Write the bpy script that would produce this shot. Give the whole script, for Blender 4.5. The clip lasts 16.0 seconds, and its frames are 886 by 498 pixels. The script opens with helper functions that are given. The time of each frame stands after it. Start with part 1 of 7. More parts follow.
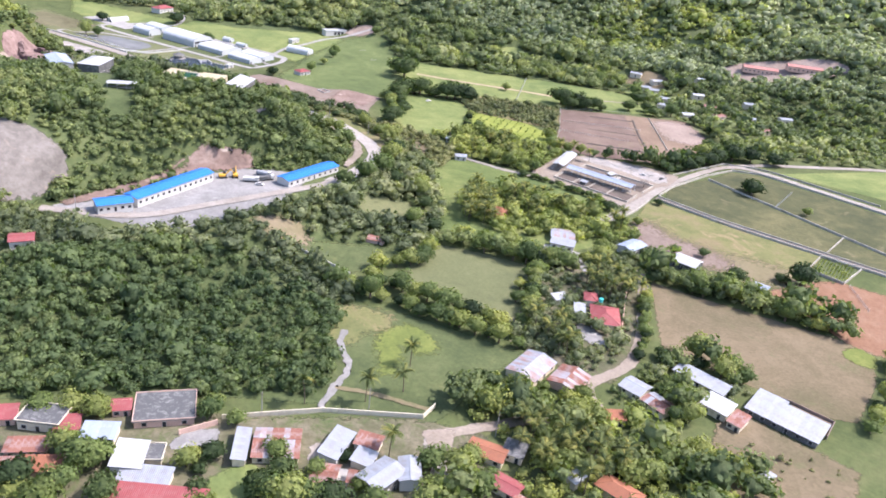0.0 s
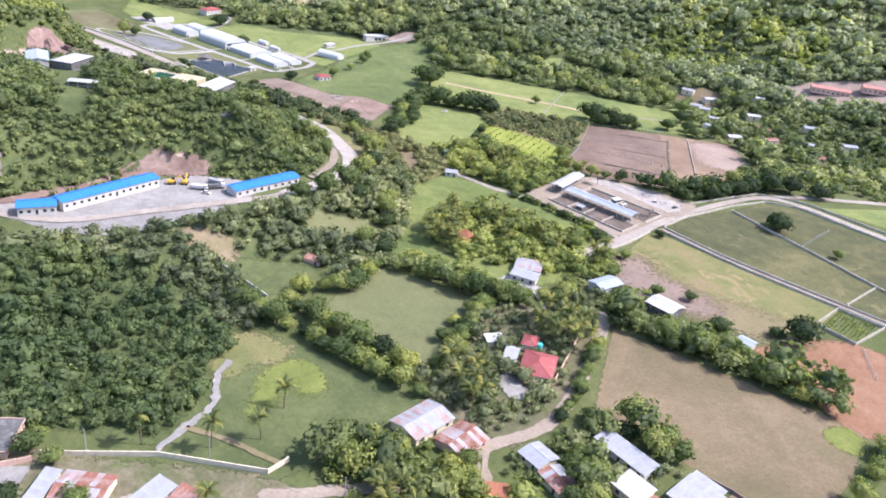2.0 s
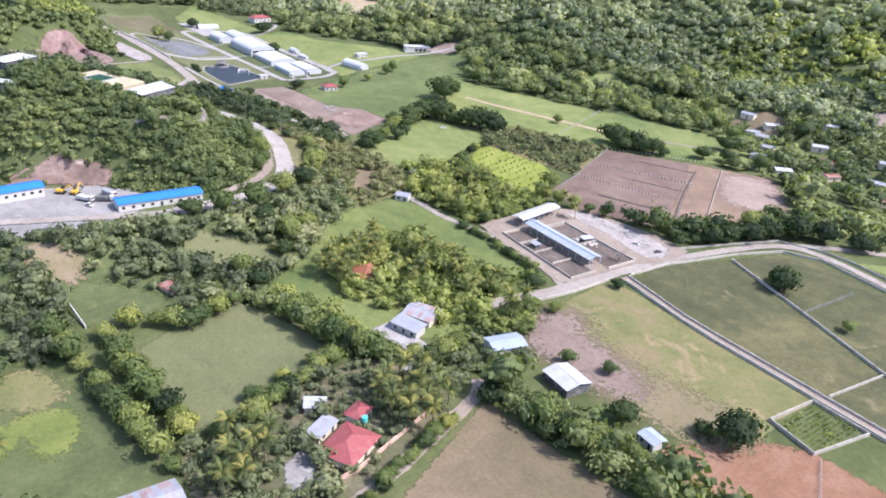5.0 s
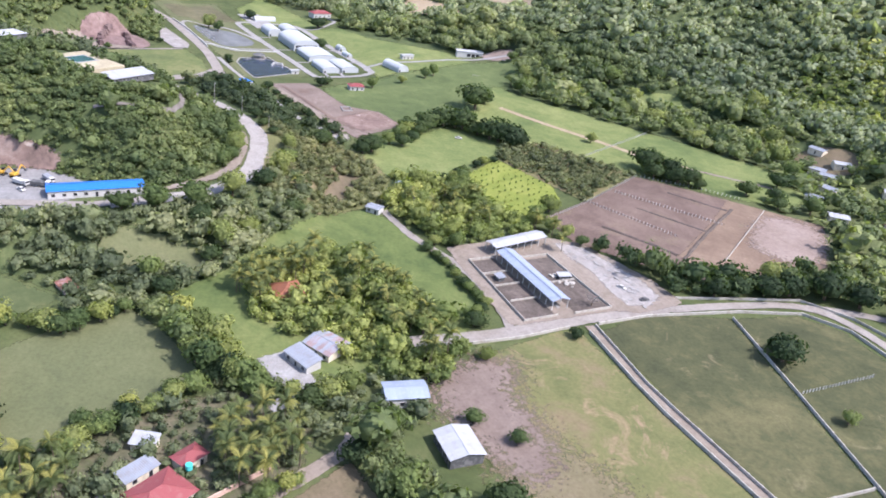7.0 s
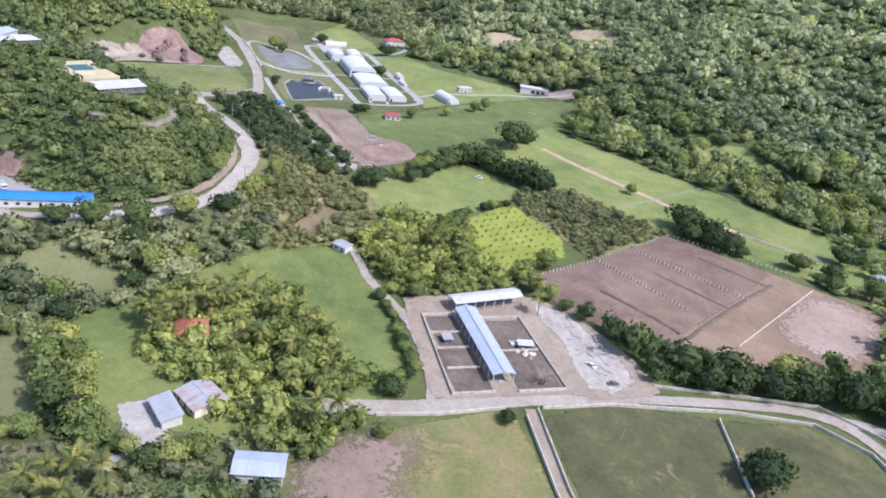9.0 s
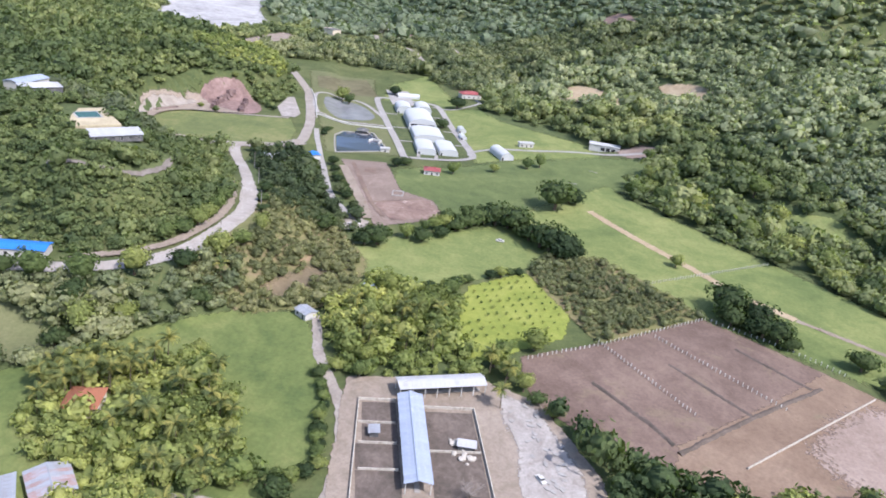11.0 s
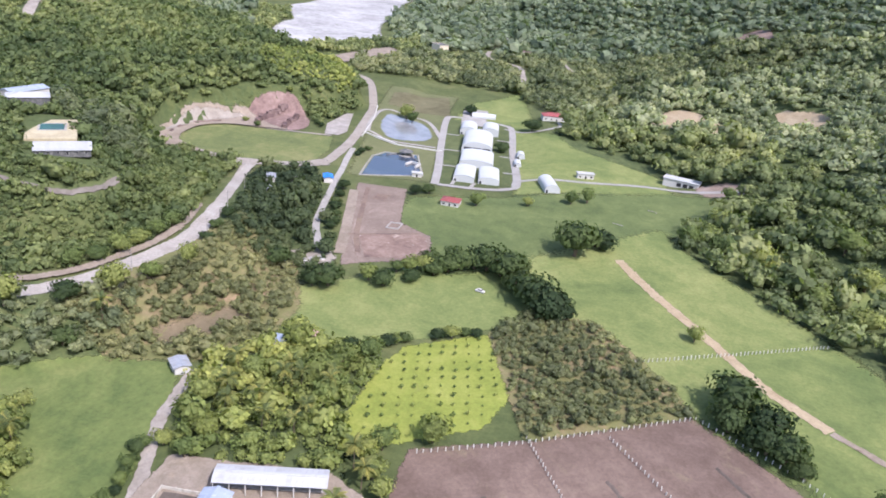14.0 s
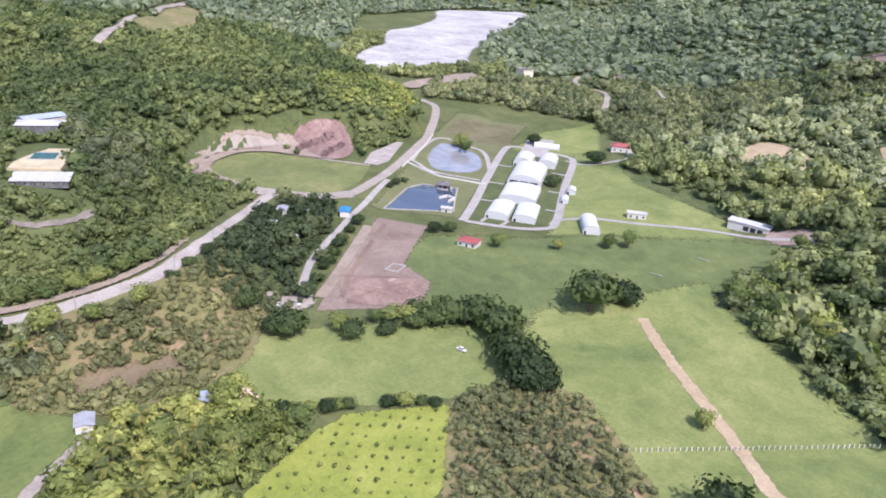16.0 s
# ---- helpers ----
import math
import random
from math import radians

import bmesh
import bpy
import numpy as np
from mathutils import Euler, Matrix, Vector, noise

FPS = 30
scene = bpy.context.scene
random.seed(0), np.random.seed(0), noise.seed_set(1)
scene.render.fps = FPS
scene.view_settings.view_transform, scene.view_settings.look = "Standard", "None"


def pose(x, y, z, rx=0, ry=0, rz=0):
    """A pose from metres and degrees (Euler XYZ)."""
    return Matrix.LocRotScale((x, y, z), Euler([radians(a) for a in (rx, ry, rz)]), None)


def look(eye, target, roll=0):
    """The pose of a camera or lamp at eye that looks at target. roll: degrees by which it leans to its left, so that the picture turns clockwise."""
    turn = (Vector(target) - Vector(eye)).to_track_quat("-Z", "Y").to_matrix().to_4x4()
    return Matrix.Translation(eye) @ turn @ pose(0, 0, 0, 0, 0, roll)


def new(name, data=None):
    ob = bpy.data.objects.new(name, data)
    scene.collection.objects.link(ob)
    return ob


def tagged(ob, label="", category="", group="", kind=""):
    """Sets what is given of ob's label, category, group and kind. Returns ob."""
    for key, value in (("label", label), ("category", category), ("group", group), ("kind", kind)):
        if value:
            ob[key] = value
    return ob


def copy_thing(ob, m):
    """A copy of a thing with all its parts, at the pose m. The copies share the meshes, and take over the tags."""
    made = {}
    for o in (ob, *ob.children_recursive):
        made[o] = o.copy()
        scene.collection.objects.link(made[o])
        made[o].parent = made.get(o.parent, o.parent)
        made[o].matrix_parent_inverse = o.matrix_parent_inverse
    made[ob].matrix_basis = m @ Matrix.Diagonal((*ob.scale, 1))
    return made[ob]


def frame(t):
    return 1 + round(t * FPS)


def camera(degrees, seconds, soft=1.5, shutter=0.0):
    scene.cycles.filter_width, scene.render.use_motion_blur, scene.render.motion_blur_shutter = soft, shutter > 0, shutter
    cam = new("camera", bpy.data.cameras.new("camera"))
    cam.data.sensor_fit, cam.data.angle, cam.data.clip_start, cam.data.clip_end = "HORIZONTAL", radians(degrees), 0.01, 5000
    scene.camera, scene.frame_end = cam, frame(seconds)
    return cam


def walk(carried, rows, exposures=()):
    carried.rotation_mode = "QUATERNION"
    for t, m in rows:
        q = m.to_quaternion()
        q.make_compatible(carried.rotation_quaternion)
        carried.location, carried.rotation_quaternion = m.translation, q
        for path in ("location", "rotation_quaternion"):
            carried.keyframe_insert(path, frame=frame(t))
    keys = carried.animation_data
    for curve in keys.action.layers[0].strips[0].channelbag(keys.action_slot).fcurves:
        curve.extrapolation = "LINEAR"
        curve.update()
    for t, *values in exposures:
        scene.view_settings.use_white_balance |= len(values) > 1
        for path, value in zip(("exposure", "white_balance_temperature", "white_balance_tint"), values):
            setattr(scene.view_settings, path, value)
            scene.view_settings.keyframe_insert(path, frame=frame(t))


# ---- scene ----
cam = camera(60.2, 16.0, 1.8)
METRES, EYE, TILT, LEAN, TURN = 580.0, 151.2, 0.0, 0.0, 32.5
ROWS = [
    (0.0, 0.0, 0.0, 0.0, 3.1, -25.62, -6.48),
    (0.5, 0.0278, 0.0172, -0.0001, 5.54, -25.72, -6.12),
    (1.0, 0.0549, 0.0346, -0.0004, 7.7, -25.68, -5.99),
    (1.5, 0.0814, 0.0525, -0.0009, 9.53, -25.72, -6.14),
    (2.0, 0.1071, 0.0713, -0.0013, 11.2, -25.82, -6.39),
    (2.5, 0.1316, 0.0914, -0.0015, 12.89, -25.79, -6.42),
    (3.0, 0.1558, 0.1119, -0.0022, 14.74, -25.65, -6.14),
    (3.5, 0.1793, 0.1342, -0.004, 16.64, -25.53, -5.72),
    (4.0, 0.2022, 0.1562, -0.0059, 18.41, -25.51, -5.4),
    (4.5, 0.2242, 0.1793, -0.0077, 20.1, -25.6, -5.32),
    (5.0, 0.2453, 0.2034, -0.0094, 21.8, -25.71, -5.49),
    (7.5, 0.3319, 0.335, -0.0169, 33.95, -26.08, -7.62),
    (8.0, 0.3452, 0.3638, -0.018, 36.68, -25.89, -8.08),
    (8.5, 0.3573, 0.3928, -0.0183, 39.2, -25.51, -8.33),
    (9.0, 0.3675, 0.4225, -0.0187, 41.63, -24.95, -8.32),
    (11.5, 0.3998, 0.5749, -0.0185, 54.29, -22.09, -6.98),
    (12.0, 0.4017, 0.606, -0.0185, 56.48, -22.0, -7.11),
    (12.5, 0.4029, 0.6365, -0.018, 58.61, -22.17, -7.16),
    (13.0, 0.4021, 0.6669, -0.0176, 60.63, -22.43, -6.99),
    (13.5, 0.4002, 0.6971, -0.017, 62.75, -22.68, -6.56),
    (14.0, 0.3967, 0.7269, -0.0164, 65.03, -22.71, -5.99),
    (14.5, 0.3922, 0.7562, -0.0156, 67.52, -22.57, -5.4),
    (15.0, 0.3855, 0.7857, -0.0155, 70.05, -22.31, -4.95),
    (15.5, 0.3789, 0.814, -0.0147, 72.35, -22.07, -4.65),
    (16.0, 0.3706, 0.8426, -0.0146, 74.39, -21.85, -4.45),
]
walk(cam, [(t, pose(0, 0, EYE, TILT, LEAN, TURN) @ pose(METRES * x, METRES * y, METRES * z, 90 + pitch, roll, yaw)) for t, x, y, z, yaw, pitch, roll in ROWS],
     [(0.0, 1.2, 6050, 21), (5.0, 1.04, 5850, 21), (9.0, 0.82, 5780, 19), (12.5, 0.8, 5930, 18), (16.0, 0.85, 5950, 24)])

# ---- world, sun and exposure ----
world = bpy.data.worlds.new("sky")
scene.world = world
world.use_nodes = True
wt = world.node_tree
sky = wt.nodes.new("ShaderNodeTexSky")
sky.sky_type, sky.sun_disc = "NISHITA", False
sky.sun_elevation, sky.sun_rotation = radians(52), radians(46)
sky.air_density, sky.dust_density = 1.2, 2.0
wt.links.new(sky.outputs[0], wt.nodes["Background"].inputs[0])
wt.nodes["Background"].inputs[1].default_value = 0.15
sun = new("sun", bpy.data.lights.new("sun", "SUN"))
sun.data.energy, sun.data.angle, sun.data.color = 3.4, radians(0.6), (1.0, 0.95, 0.86)
sun.matrix_world = look((72, 69, 128), (0, 0, 0))


# ---- materials ----
def shader(name, rough=0.9):
    m = bpy.data.materials.new(name)
    m.use_nodes = True
    t = m.node_tree
    b = t.nodes["Principled BSDF"]
    b.inputs["Roughness"].default_value = rough
    b.inputs["Specular IOR Level"].default_value = 0.2
    return m, t, b


def wire(t, a, b):
    t.links.new(a, b)


def speckle(t, scale, detail=4, rough=0.6, where=None, distort=0.0):
    n = t.nodes.new("ShaderNodeTexNoise")
    n.inputs["Scale"].default_value, n.inputs["Detail"].default_value = scale, detail
    n.inputs["Roughness"].default_value, n.inputs["Distortion"].default_value = rough, distort
    if where:
        wire(t, where, n.inputs["Vector"])
    return n.outputs[0]


def steps(t, value, stops):
    r = t.nodes.new("ShaderNodeValToRGB")
    el = r.color_ramp.elements
    while len(el) < len(stops):
        el.new(0.5)
    for e, (at, c) in zip(el, stops):
        e.position, e.color = at, (*c, 1)
    wire(t, value, r.inputs[0])
    return r.outputs[0]


def blend(t, k, a, b, how="MIX"):
    n = t.nodes.new("ShaderNodeMix")
    n.data_type, n.blend_type = "RGBA", how
    for at, v in ((0, k), (6, a), (7, b)):
        if isinstance(v, (int, float)):
            n.inputs[at].default_value = v
        elif isinstance(v, tuple):
            n.inputs[at].default_value = (*v, 1)
        else:
            wire(t, v, n.inputs[at])
    return n.outputs[2]


def place(t):
    return t.nodes.new("ShaderNodeNewGeometry").outputs["Position"]


def relief(t, b, height, strength=0.4, depth=0.1):
    n = t.nodes.new("ShaderNodeBump")
    n.inputs["Strength"].default_value, n.inputs["Distance"].default_value = strength, depth
    wire(t, height, n.inputs["Height"])
    wire(t, n.outputs[0], b.inputs["Normal"])


def earth(name, dark, mid, light, big=0.03, fine=0.9, worn=None, amount=0.55, bump=0.5, rough=0.95):
    """Open ground: broad patches, tufts or clods, and a second colour in worn places; its edge thins out where cover falls."""
    m, t, b = shader(name, rough)
    at = place(t)
    broad = speckle(t, big, 5, 0.6, at, 0.8)
    middle = speckle(t, big * 6, 5, 0.7, at, 0.5)
    colour = steps(t, blend(t, 0.38, broad, middle), [(0.36, dark), (0.5, mid), (0.64, light)])
    if worn:
        spots = speckle(t, big * 2.3, 7, 0.7, at, 1.2)
        k = steps(t, spots, [(amount, (0, 0, 0)), (amount + 0.16, (1, 1, 1))])
        colour = blend(t, k, colour, worn)
    grain = speckle(t, fine, 6, 0.75, at)
    colour = blend(t, 0.55, colour, steps(t, grain, [(0.25, (0.5, 0.5, 0.48)), (0.55, (1.0, 1.0, 1.0)), (0.8, (1.3, 1.3, 1.25))]), "MULTIPLY")
    wire(t, colour, b.inputs["Base Color"])
    relief(t, b, grain, bump, 0.3)
    a = t.nodes.new("ShaderNodeAttribute")
    a.attribute_name = "thin"
    edge = t.nodes.new("ShaderNodeMath")
    edge.operation = "SUBTRACT"
    wire(t, speckle(t, 0.45, 6, 0.7, at), edge.inputs[0])
    wire(t, a.outputs["Fac"], edge.inputs[1])
    k = steps(t, edge.outputs[0], [(0.0, (0, 0, 0)), (0.12, (1, 1, 1))])
    clear = t.nodes.new("ShaderNodeBsdfTransparent")
    mix = t.nodes.new("ShaderNodeMixShader")
    wire(t, k, mix.inputs[0])
    wire(t, clear.outputs[0], mix.inputs[1])
    wire(t, b.outputs[0], mix.inputs[2])
    wire(t, mix.outputs[0], t.nodes["Material Output"].inputs[0])
    return m


def leafage(name, deep, mid, bright, tree=False, fine=2.4):
    """Leaves: one tint to each crown and a finer one to each spray; some light passes through."""
    m, t, b = shader(name, 0.7)
    if tree:
        own = t.nodes.new("ShaderNodeObjectInfo").outputs["Random"]
    else:
        a = t.nodes.new("ShaderNodeAttribute")
        a.attribute_name = "tint"
        own = a.outputs["Fac"]
    geo = t.nodes.new("ShaderNodeNewGeometry")
    colour = steps(t, own, [(0.05, deep), (0.5, mid), (0.95, bright)])
    spray = steps(t, geo.outputs["Random Per Island"], [(0.0, (0.72, 0.72, 0.68)), (0.6, (1.0, 1.0, 1.0)), (1.0, (1.3, 1.28, 1.15))])
    colour = blend(t, 0.9, colour, spray, "MULTIPLY")
    leaves = speckle(t, fine, 4, 0.75, geo.outputs["Position"])
    colour = blend(t, 0.8, colour, steps(t, leaves, [(0.3, (0.6, 0.6, 0.56)), (0.5, (1.0, 1.0, 1.0)), (0.72, (1.35, 1.35, 1.2))]), "MULTIPLY")
    relief(t, b, leaves, 0.5, 0.35)
    wire(t, colour, b.inputs["Base Color"])
    b.inputs["Specular IOR Level"].default_value = 0.25
    thin = t.nodes.new("ShaderNodeBsdfTranslucent")
    wire(t, blend(t, 1.0, colour, (1.2, 1.35, 0.6), "MULTIPLY"), thin.inputs[0])
    mix = t.nodes.new("ShaderNodeMixShader")
    mix.inputs[0].default_value = 0.38
    out = t.nodes["Material Output"]
    wire(t, b.outputs[0], mix.inputs[1])
    wire(t, thin.outputs[0], mix.inputs[2])
    wire(t, mix.outputs[0], out.inputs[0])
    return m


def paint(name, colour, stain=(0.5, 0.45, 0.4), dirt=0.35, rough=0.7, scale=0.6, metal=0.0, ribs=0.0, varied=0.25):
    """A painted, plastered or sheet-metal surface with streaks of dirt; each object a little different."""
    m, t, b = shader(name, rough)
    at = t.nodes.new("ShaderNodeTexCoord").outputs["Object"]
    own = t.nodes.new("ShaderNodeObjectInfo").outputs["Random"]
    shift = t.nodes.new("ShaderNodeVectorMath")
    shift.operation = "ADD"
    wire(t, at, shift.inputs[0])
    wire(t, own, shift.inputs[1])
    spots = speckle(t, scale, 6, 0.65, shift.outputs[0], 0.8)
    k = steps(t, spots, [(0.62 - 0.3 * dirt, (0, 0, 0)), (0.86 - 0.2 * dirt, (1, 1, 1))])
    c = blend(t, k, colour, stain)
    c = blend(t, varied, c, steps(t, own, [(0, (0.7, 0.7, 0.7)), (1, (1.2, 1.2, 1.2))]), "MULTIPLY")
    fine = speckle(t, 6.0, 3, 0.6, at)
    c = blend(t, 0.35, c, steps(t, fine, [(0.3, (0.75, 0.75, 0.75)), (0.7, (1.1, 1.1, 1.1))]), "MULTIPLY")
    wire(t, c, b.inputs["Base Color"])
    b.inputs["Metallic"].default_value = metal
    relief(t, b, fine, 0.2, 0.05)
    return m


M_GROUND = earth("rough_grass_ground", (0.06, 0.078, 0.028), (0.09, 0.108, 0.04), (0.135, 0.14, 0.06), 0.02, 0.5, (0.2, 0.165, 0.095), 0.66)
M_MEADOW = earth("meadow_grass", (0.06, 0.077, 0.032), (0.086, 0.105, 0.042), (0.12, 0.136, 0.058), 0.035, 0.7, (0.17, 0.17, 0.07), 0.6)
M_LAWN = earth("soft_lawn_grass", (0.074, 0.1, 0.038), (0.108, 0.136, 0.05), (0.155, 0.178, 0.068), 0.02, 0.7, (0.17, 0.17, 0.07), 0.64)
M_LIME = earth("bright_lime_grass", (0.165, 0.2, 0.04), (0.215, 0.245, 0.05), (0.26, 0.28, 0.068), 0.05, 0.9, (0.19, 0.2, 0.06), 0.66)
M_PASTURE = earth("pasture_grass", (0.1, 0.134, 0.045), (0.16, 0.19, 0.064), (0.23, 0.244, 0.09), 0.016, 0.6, (0.23, 0.24, 0.09), 0.64)
M_DEEP = earth("deep_green_pasture", (0.075, 0.105, 0.034), (0.122, 0.152, 0.048), (0.185, 0.2, 0.07), 0.02, 0.6, (0.2, 0.21, 0.08), 0.64)
M_PLAY = earth("yellowed_field_grass", (0.1, 0.125, 0.05), (0.14, 0.16, 0.06), (0.2, 0.2, 0.085), 0.03, 0.7, (0.22, 0.19, 0.1), 0.66)
M_YOUNG = earth("young_yellow_green_grass", (0.098, 0.124, 0.035), (0.14, 0.164, 0.044), (0.19, 0.205, 0.06), 0.04, 0.8, (0.12, 0.14, 0.05), 0.62)
M_OLIVE = earth("grazed_olive_grass", (0.107, 0.117, 0.056), (0.13, 0.138, 0.064), (0.153, 0.155, 0.076), 0.03, 0.8, (0.22, 0.2, 0.13), 0.68, 0.3)
M_TAN = earth("dry_yellow_pasture", (0.115, 0.127, 0.0492), (0.164, 0.16, 0.0656), (0.213, 0.164, 0.0943), 0.022, 0.7, (0.34, 0.23, 0.15), 0.55)
M_PADDOCK = earth("paddock_grass", (0.05, 0.056, 0.028), (0.082, 0.085, 0.04), (0.145, 0.132, 0.063), 0.022, 0.7, (0.24, 0.2, 0.115), 0.6)
M_MARGIN = earth("worn_pasture_margin", (0.15, 0.132, 0.072), (0.188, 0.158, 0.09), (0.228, 0.18, 0.118), 0.03, 0.8, (0.25, 0.18, 0.13), 0.6)
M_FALLOW = earth("fallow_soil", (0.122, 0.104, 0.058), (0.162, 0.127, 0.077), (0.205, 0.158, 0.1), 0.022, 0.8, (0.125, 0.122, 0.06), 0.56)
M_PLOUGH = earth("ploughed_brown_soil", (0.122, 0.085, 0.068), (0.175, 0.124, 0.1), (0.24, 0.177, 0.138), 0.02, 0.7, (0.2, 0.155, 0.105), 0.56, 0.7)
M_TILLED = earth("tilled_warm_brown_soil", (0.17, 0.118, 0.084), (0.215, 0.152, 0.108), (0.26, 0.19, 0.138), 0.03, 0.7, (0.19, 0.16, 0.1), 0.58, 0.6)
M_RED = earth("red_earth", (0.189, 0.1, 0.0608), (0.232, 0.128, 0.0798), (0.267, 0.169, 0.112), 0.03, 0.7, (0.3, 0.22, 0.13), 0.62)
M_VILLAGE = earth("village_dirt", (0.08, 0.085, 0.045), (0.13, 0.12, 0.072), (0.2, 0.17, 0.118), 0.06, 0.9, (0.08, 0.11, 0.035), 0.52)
M_BUILD = earth("bare_building_earth", (0.165, 0.123, 0.1), (0.21, 0.16, 0.132), (0.265, 0.206, 0.172), 0.04, 0.8, (0.28, 0.225, 0.18), 0.62)
M_DIRT = earth("pale_trodden_dirt", (0.209, 0.169, 0.13), (0.259, 0.212, 0.169), (0.31, 0.259, 0.212), 0.05, 0.9, (0.3, 0.24, 0.17), 0.62)
M_GRAVEL = earth("grey_gravel", (0.194, 0.184, 0.173), (0.245, 0.234, 0.223), (0.31, 0.295, 0.281), 0.05, 1.0, (0.5, 0.48, 0.45), 0.6)
M_ROAD = earth("pale_limestone_road", (0.24, 0.207, 0.175), (0.29, 0.255, 0.222), (0.345, 0.31, 0.272), 0.08, 1.1, (0.3, 0.26, 0.21), 0.66, 0.3)
M_LIMESTONE = earth("white_limestone_gravel", (0.29, 0.258, 0.228), (0.345, 0.312, 0.28), (0.4, 0.368, 0.335), 0.07, 0.9, (0.3, 0.25, 0.21), 0.6, 0.3)
M_TRACK = earth("tan_dirt_track", (0.29, 0.22, 0.135), (0.35, 0.275, 0.18), (0.41, 0.33, 0.22), 0.06, 0.9, (0.25, 0.22, 0.1), 0.66)
M_CUT = earth("reddish_cut_rock", (0.144, 0.101, 0.0828), (0.216, 0.148, 0.122), (0.288, 0.216, 0.18), 0.06, 0.5, (0.55, 0.47, 0.4), 0.6, 0.9)
M_QUARRY = earth("pale_grey_quarry_earth", (0.12, 0.105, 0.09), (0.17, 0.15, 0.132), (0.225, 0.2, 0.178), 0.05, 0.4, (0.3, 0.24, 0.19), 0.6, 0.9)
M_ROCK = earth("dark_reddish_cut_rock", (0.135, 0.09, 0.082), (0.225, 0.152, 0.136), (0.3, 0.215, 0.192), 0.05, 0.4, (0.32, 0.25, 0.21), 0.62, 1.0)
# Purple rock, darker than M_ROCK: the ledges' shadows are put into its colour.
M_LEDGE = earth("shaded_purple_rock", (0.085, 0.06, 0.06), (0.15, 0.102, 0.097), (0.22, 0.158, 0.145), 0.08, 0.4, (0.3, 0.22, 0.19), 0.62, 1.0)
M_RIVER = earth("white_river_gravel", (0.25, 0.245, 0.24), (0.37, 0.36, 0.355), (0.47, 0.455, 0.445), 0.014, 0.12, (0.16, 0.17, 0.13), 0.6)
M_SLAB = earth("pinkish_building_ground", (0.222, 0.165, 0.134), (0.272, 0.208, 0.172), (0.33, 0.26, 0.22), 0.05, 0.8, (0.3, 0.25, 0.2), 0.62)
M_MANURE = earth("dark_pen_earth", (0.075, 0.0638, 0.0525), (0.112, 0.09, 0.075), (0.165, 0.131, 0.109), 0.08, 0.9, (0.28, 0.22, 0.17), 0.64)
M_MUD = earth("olive_brown_mud", (0.1, 0.092, 0.05), (0.135, 0.122, 0.068), (0.17, 0.155, 0.09), 0.03, 0.7, (0.2, 0.17, 0.1), 0.66, 0.2)
M_CONCRETE = earth("pale_worn_concrete", (0.259, 0.241, 0.223), (0.31, 0.292, 0.274), (0.36, 0.346, 0.328), 0.12, 1.5, (0.4, 0.35, 0.3), 0.62, 0.2)
M_APRON = earth("whitish_worn_concrete", (0.245, 0.215, 0.192), (0.315, 0.285, 0.26), (0.39, 0.362, 0.336), 0.12, 0.9, (0.2, 0.17, 0.14), 0.58, 0.3)
M_UNDER = earth("leafy_undergrowth", (0.05, 0.068, 0.026), (0.08, 0.102, 0.04), (0.115, 0.135, 0.055), 0.06, 0.8, (0.14, 0.125, 0.065), 0.66, 0.9)
M_SAND = earth("sandy_paving", (0.36, 0.31, 0.21), (0.42, 0.36, 0.24), (0.48, 0.42, 0.29), 0.1, 1.2, (0.34, 0.29, 0.2), 0.66, 0.2)
M_WOOD_LEAF = leafage("woodland_leaves", (0.084, 0.108, 0.062), (0.172, 0.2, 0.106), (0.295, 0.305, 0.162))
M_LIGHT_LEAF = leafage("sunny_slope_leaves", (0.082, 0.115, 0.05), (0.155, 0.194, 0.08), (0.252, 0.278, 0.116))
M_DARK_LEAF = leafage("plantation_leaves", (0.066, 0.1, 0.046), (0.112, 0.154, 0.066), (0.18, 0.22, 0.088))
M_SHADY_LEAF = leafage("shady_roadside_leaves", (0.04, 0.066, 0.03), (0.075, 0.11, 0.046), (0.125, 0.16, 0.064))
M_COFFEE_LEAF = leafage("shrub_leaves", (0.1, 0.115, 0.055), (0.178, 0.19, 0.09), (0.28, 0.272, 0.135))
M_SHRUB_LEAF = leafage("grey_olive_shrub_leaves", (0.14, 0.157, 0.0806), (0.241, 0.255, 0.125), (0.37, 0.37, 0.185))
M_SUN_LEAF = leafage("sunlit_tree_leaves", (0.13, 0.165, 0.05), (0.235, 0.265, 0.078), (0.36, 0.365, 0.108), True)
# Lighter green, with some of the distance haze in the colour.
M_EDGE_LEAF = leafage("forest_edge_leaves", (0.105, 0.138, 0.064), (0.21, 0.245, 0.11), (0.34, 0.352, 0.16), fine=0.9)
# Dark leaf green that has the grove's shade painted in.
M_GLOOM_LEAF = leafage("shaded_grove_leaves", (0.042, 0.064, 0.034), (0.08, 0.108, 0.052), (0.15, 0.172, 0.08))
M_TREE_LEAF = leafage("tree_leaves", (0.088, 0.128, 0.046), (0.168, 0.215, 0.07), (0.275, 0.3, 0.098), True)
M_GROVE_LEAF = leafage("grove_leaves", (0.141, 0.183, 0.0588), (0.266, 0.299, 0.096), (0.418, 0.418, 0.136))
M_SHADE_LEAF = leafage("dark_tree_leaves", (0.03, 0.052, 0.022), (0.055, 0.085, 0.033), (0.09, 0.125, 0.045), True)
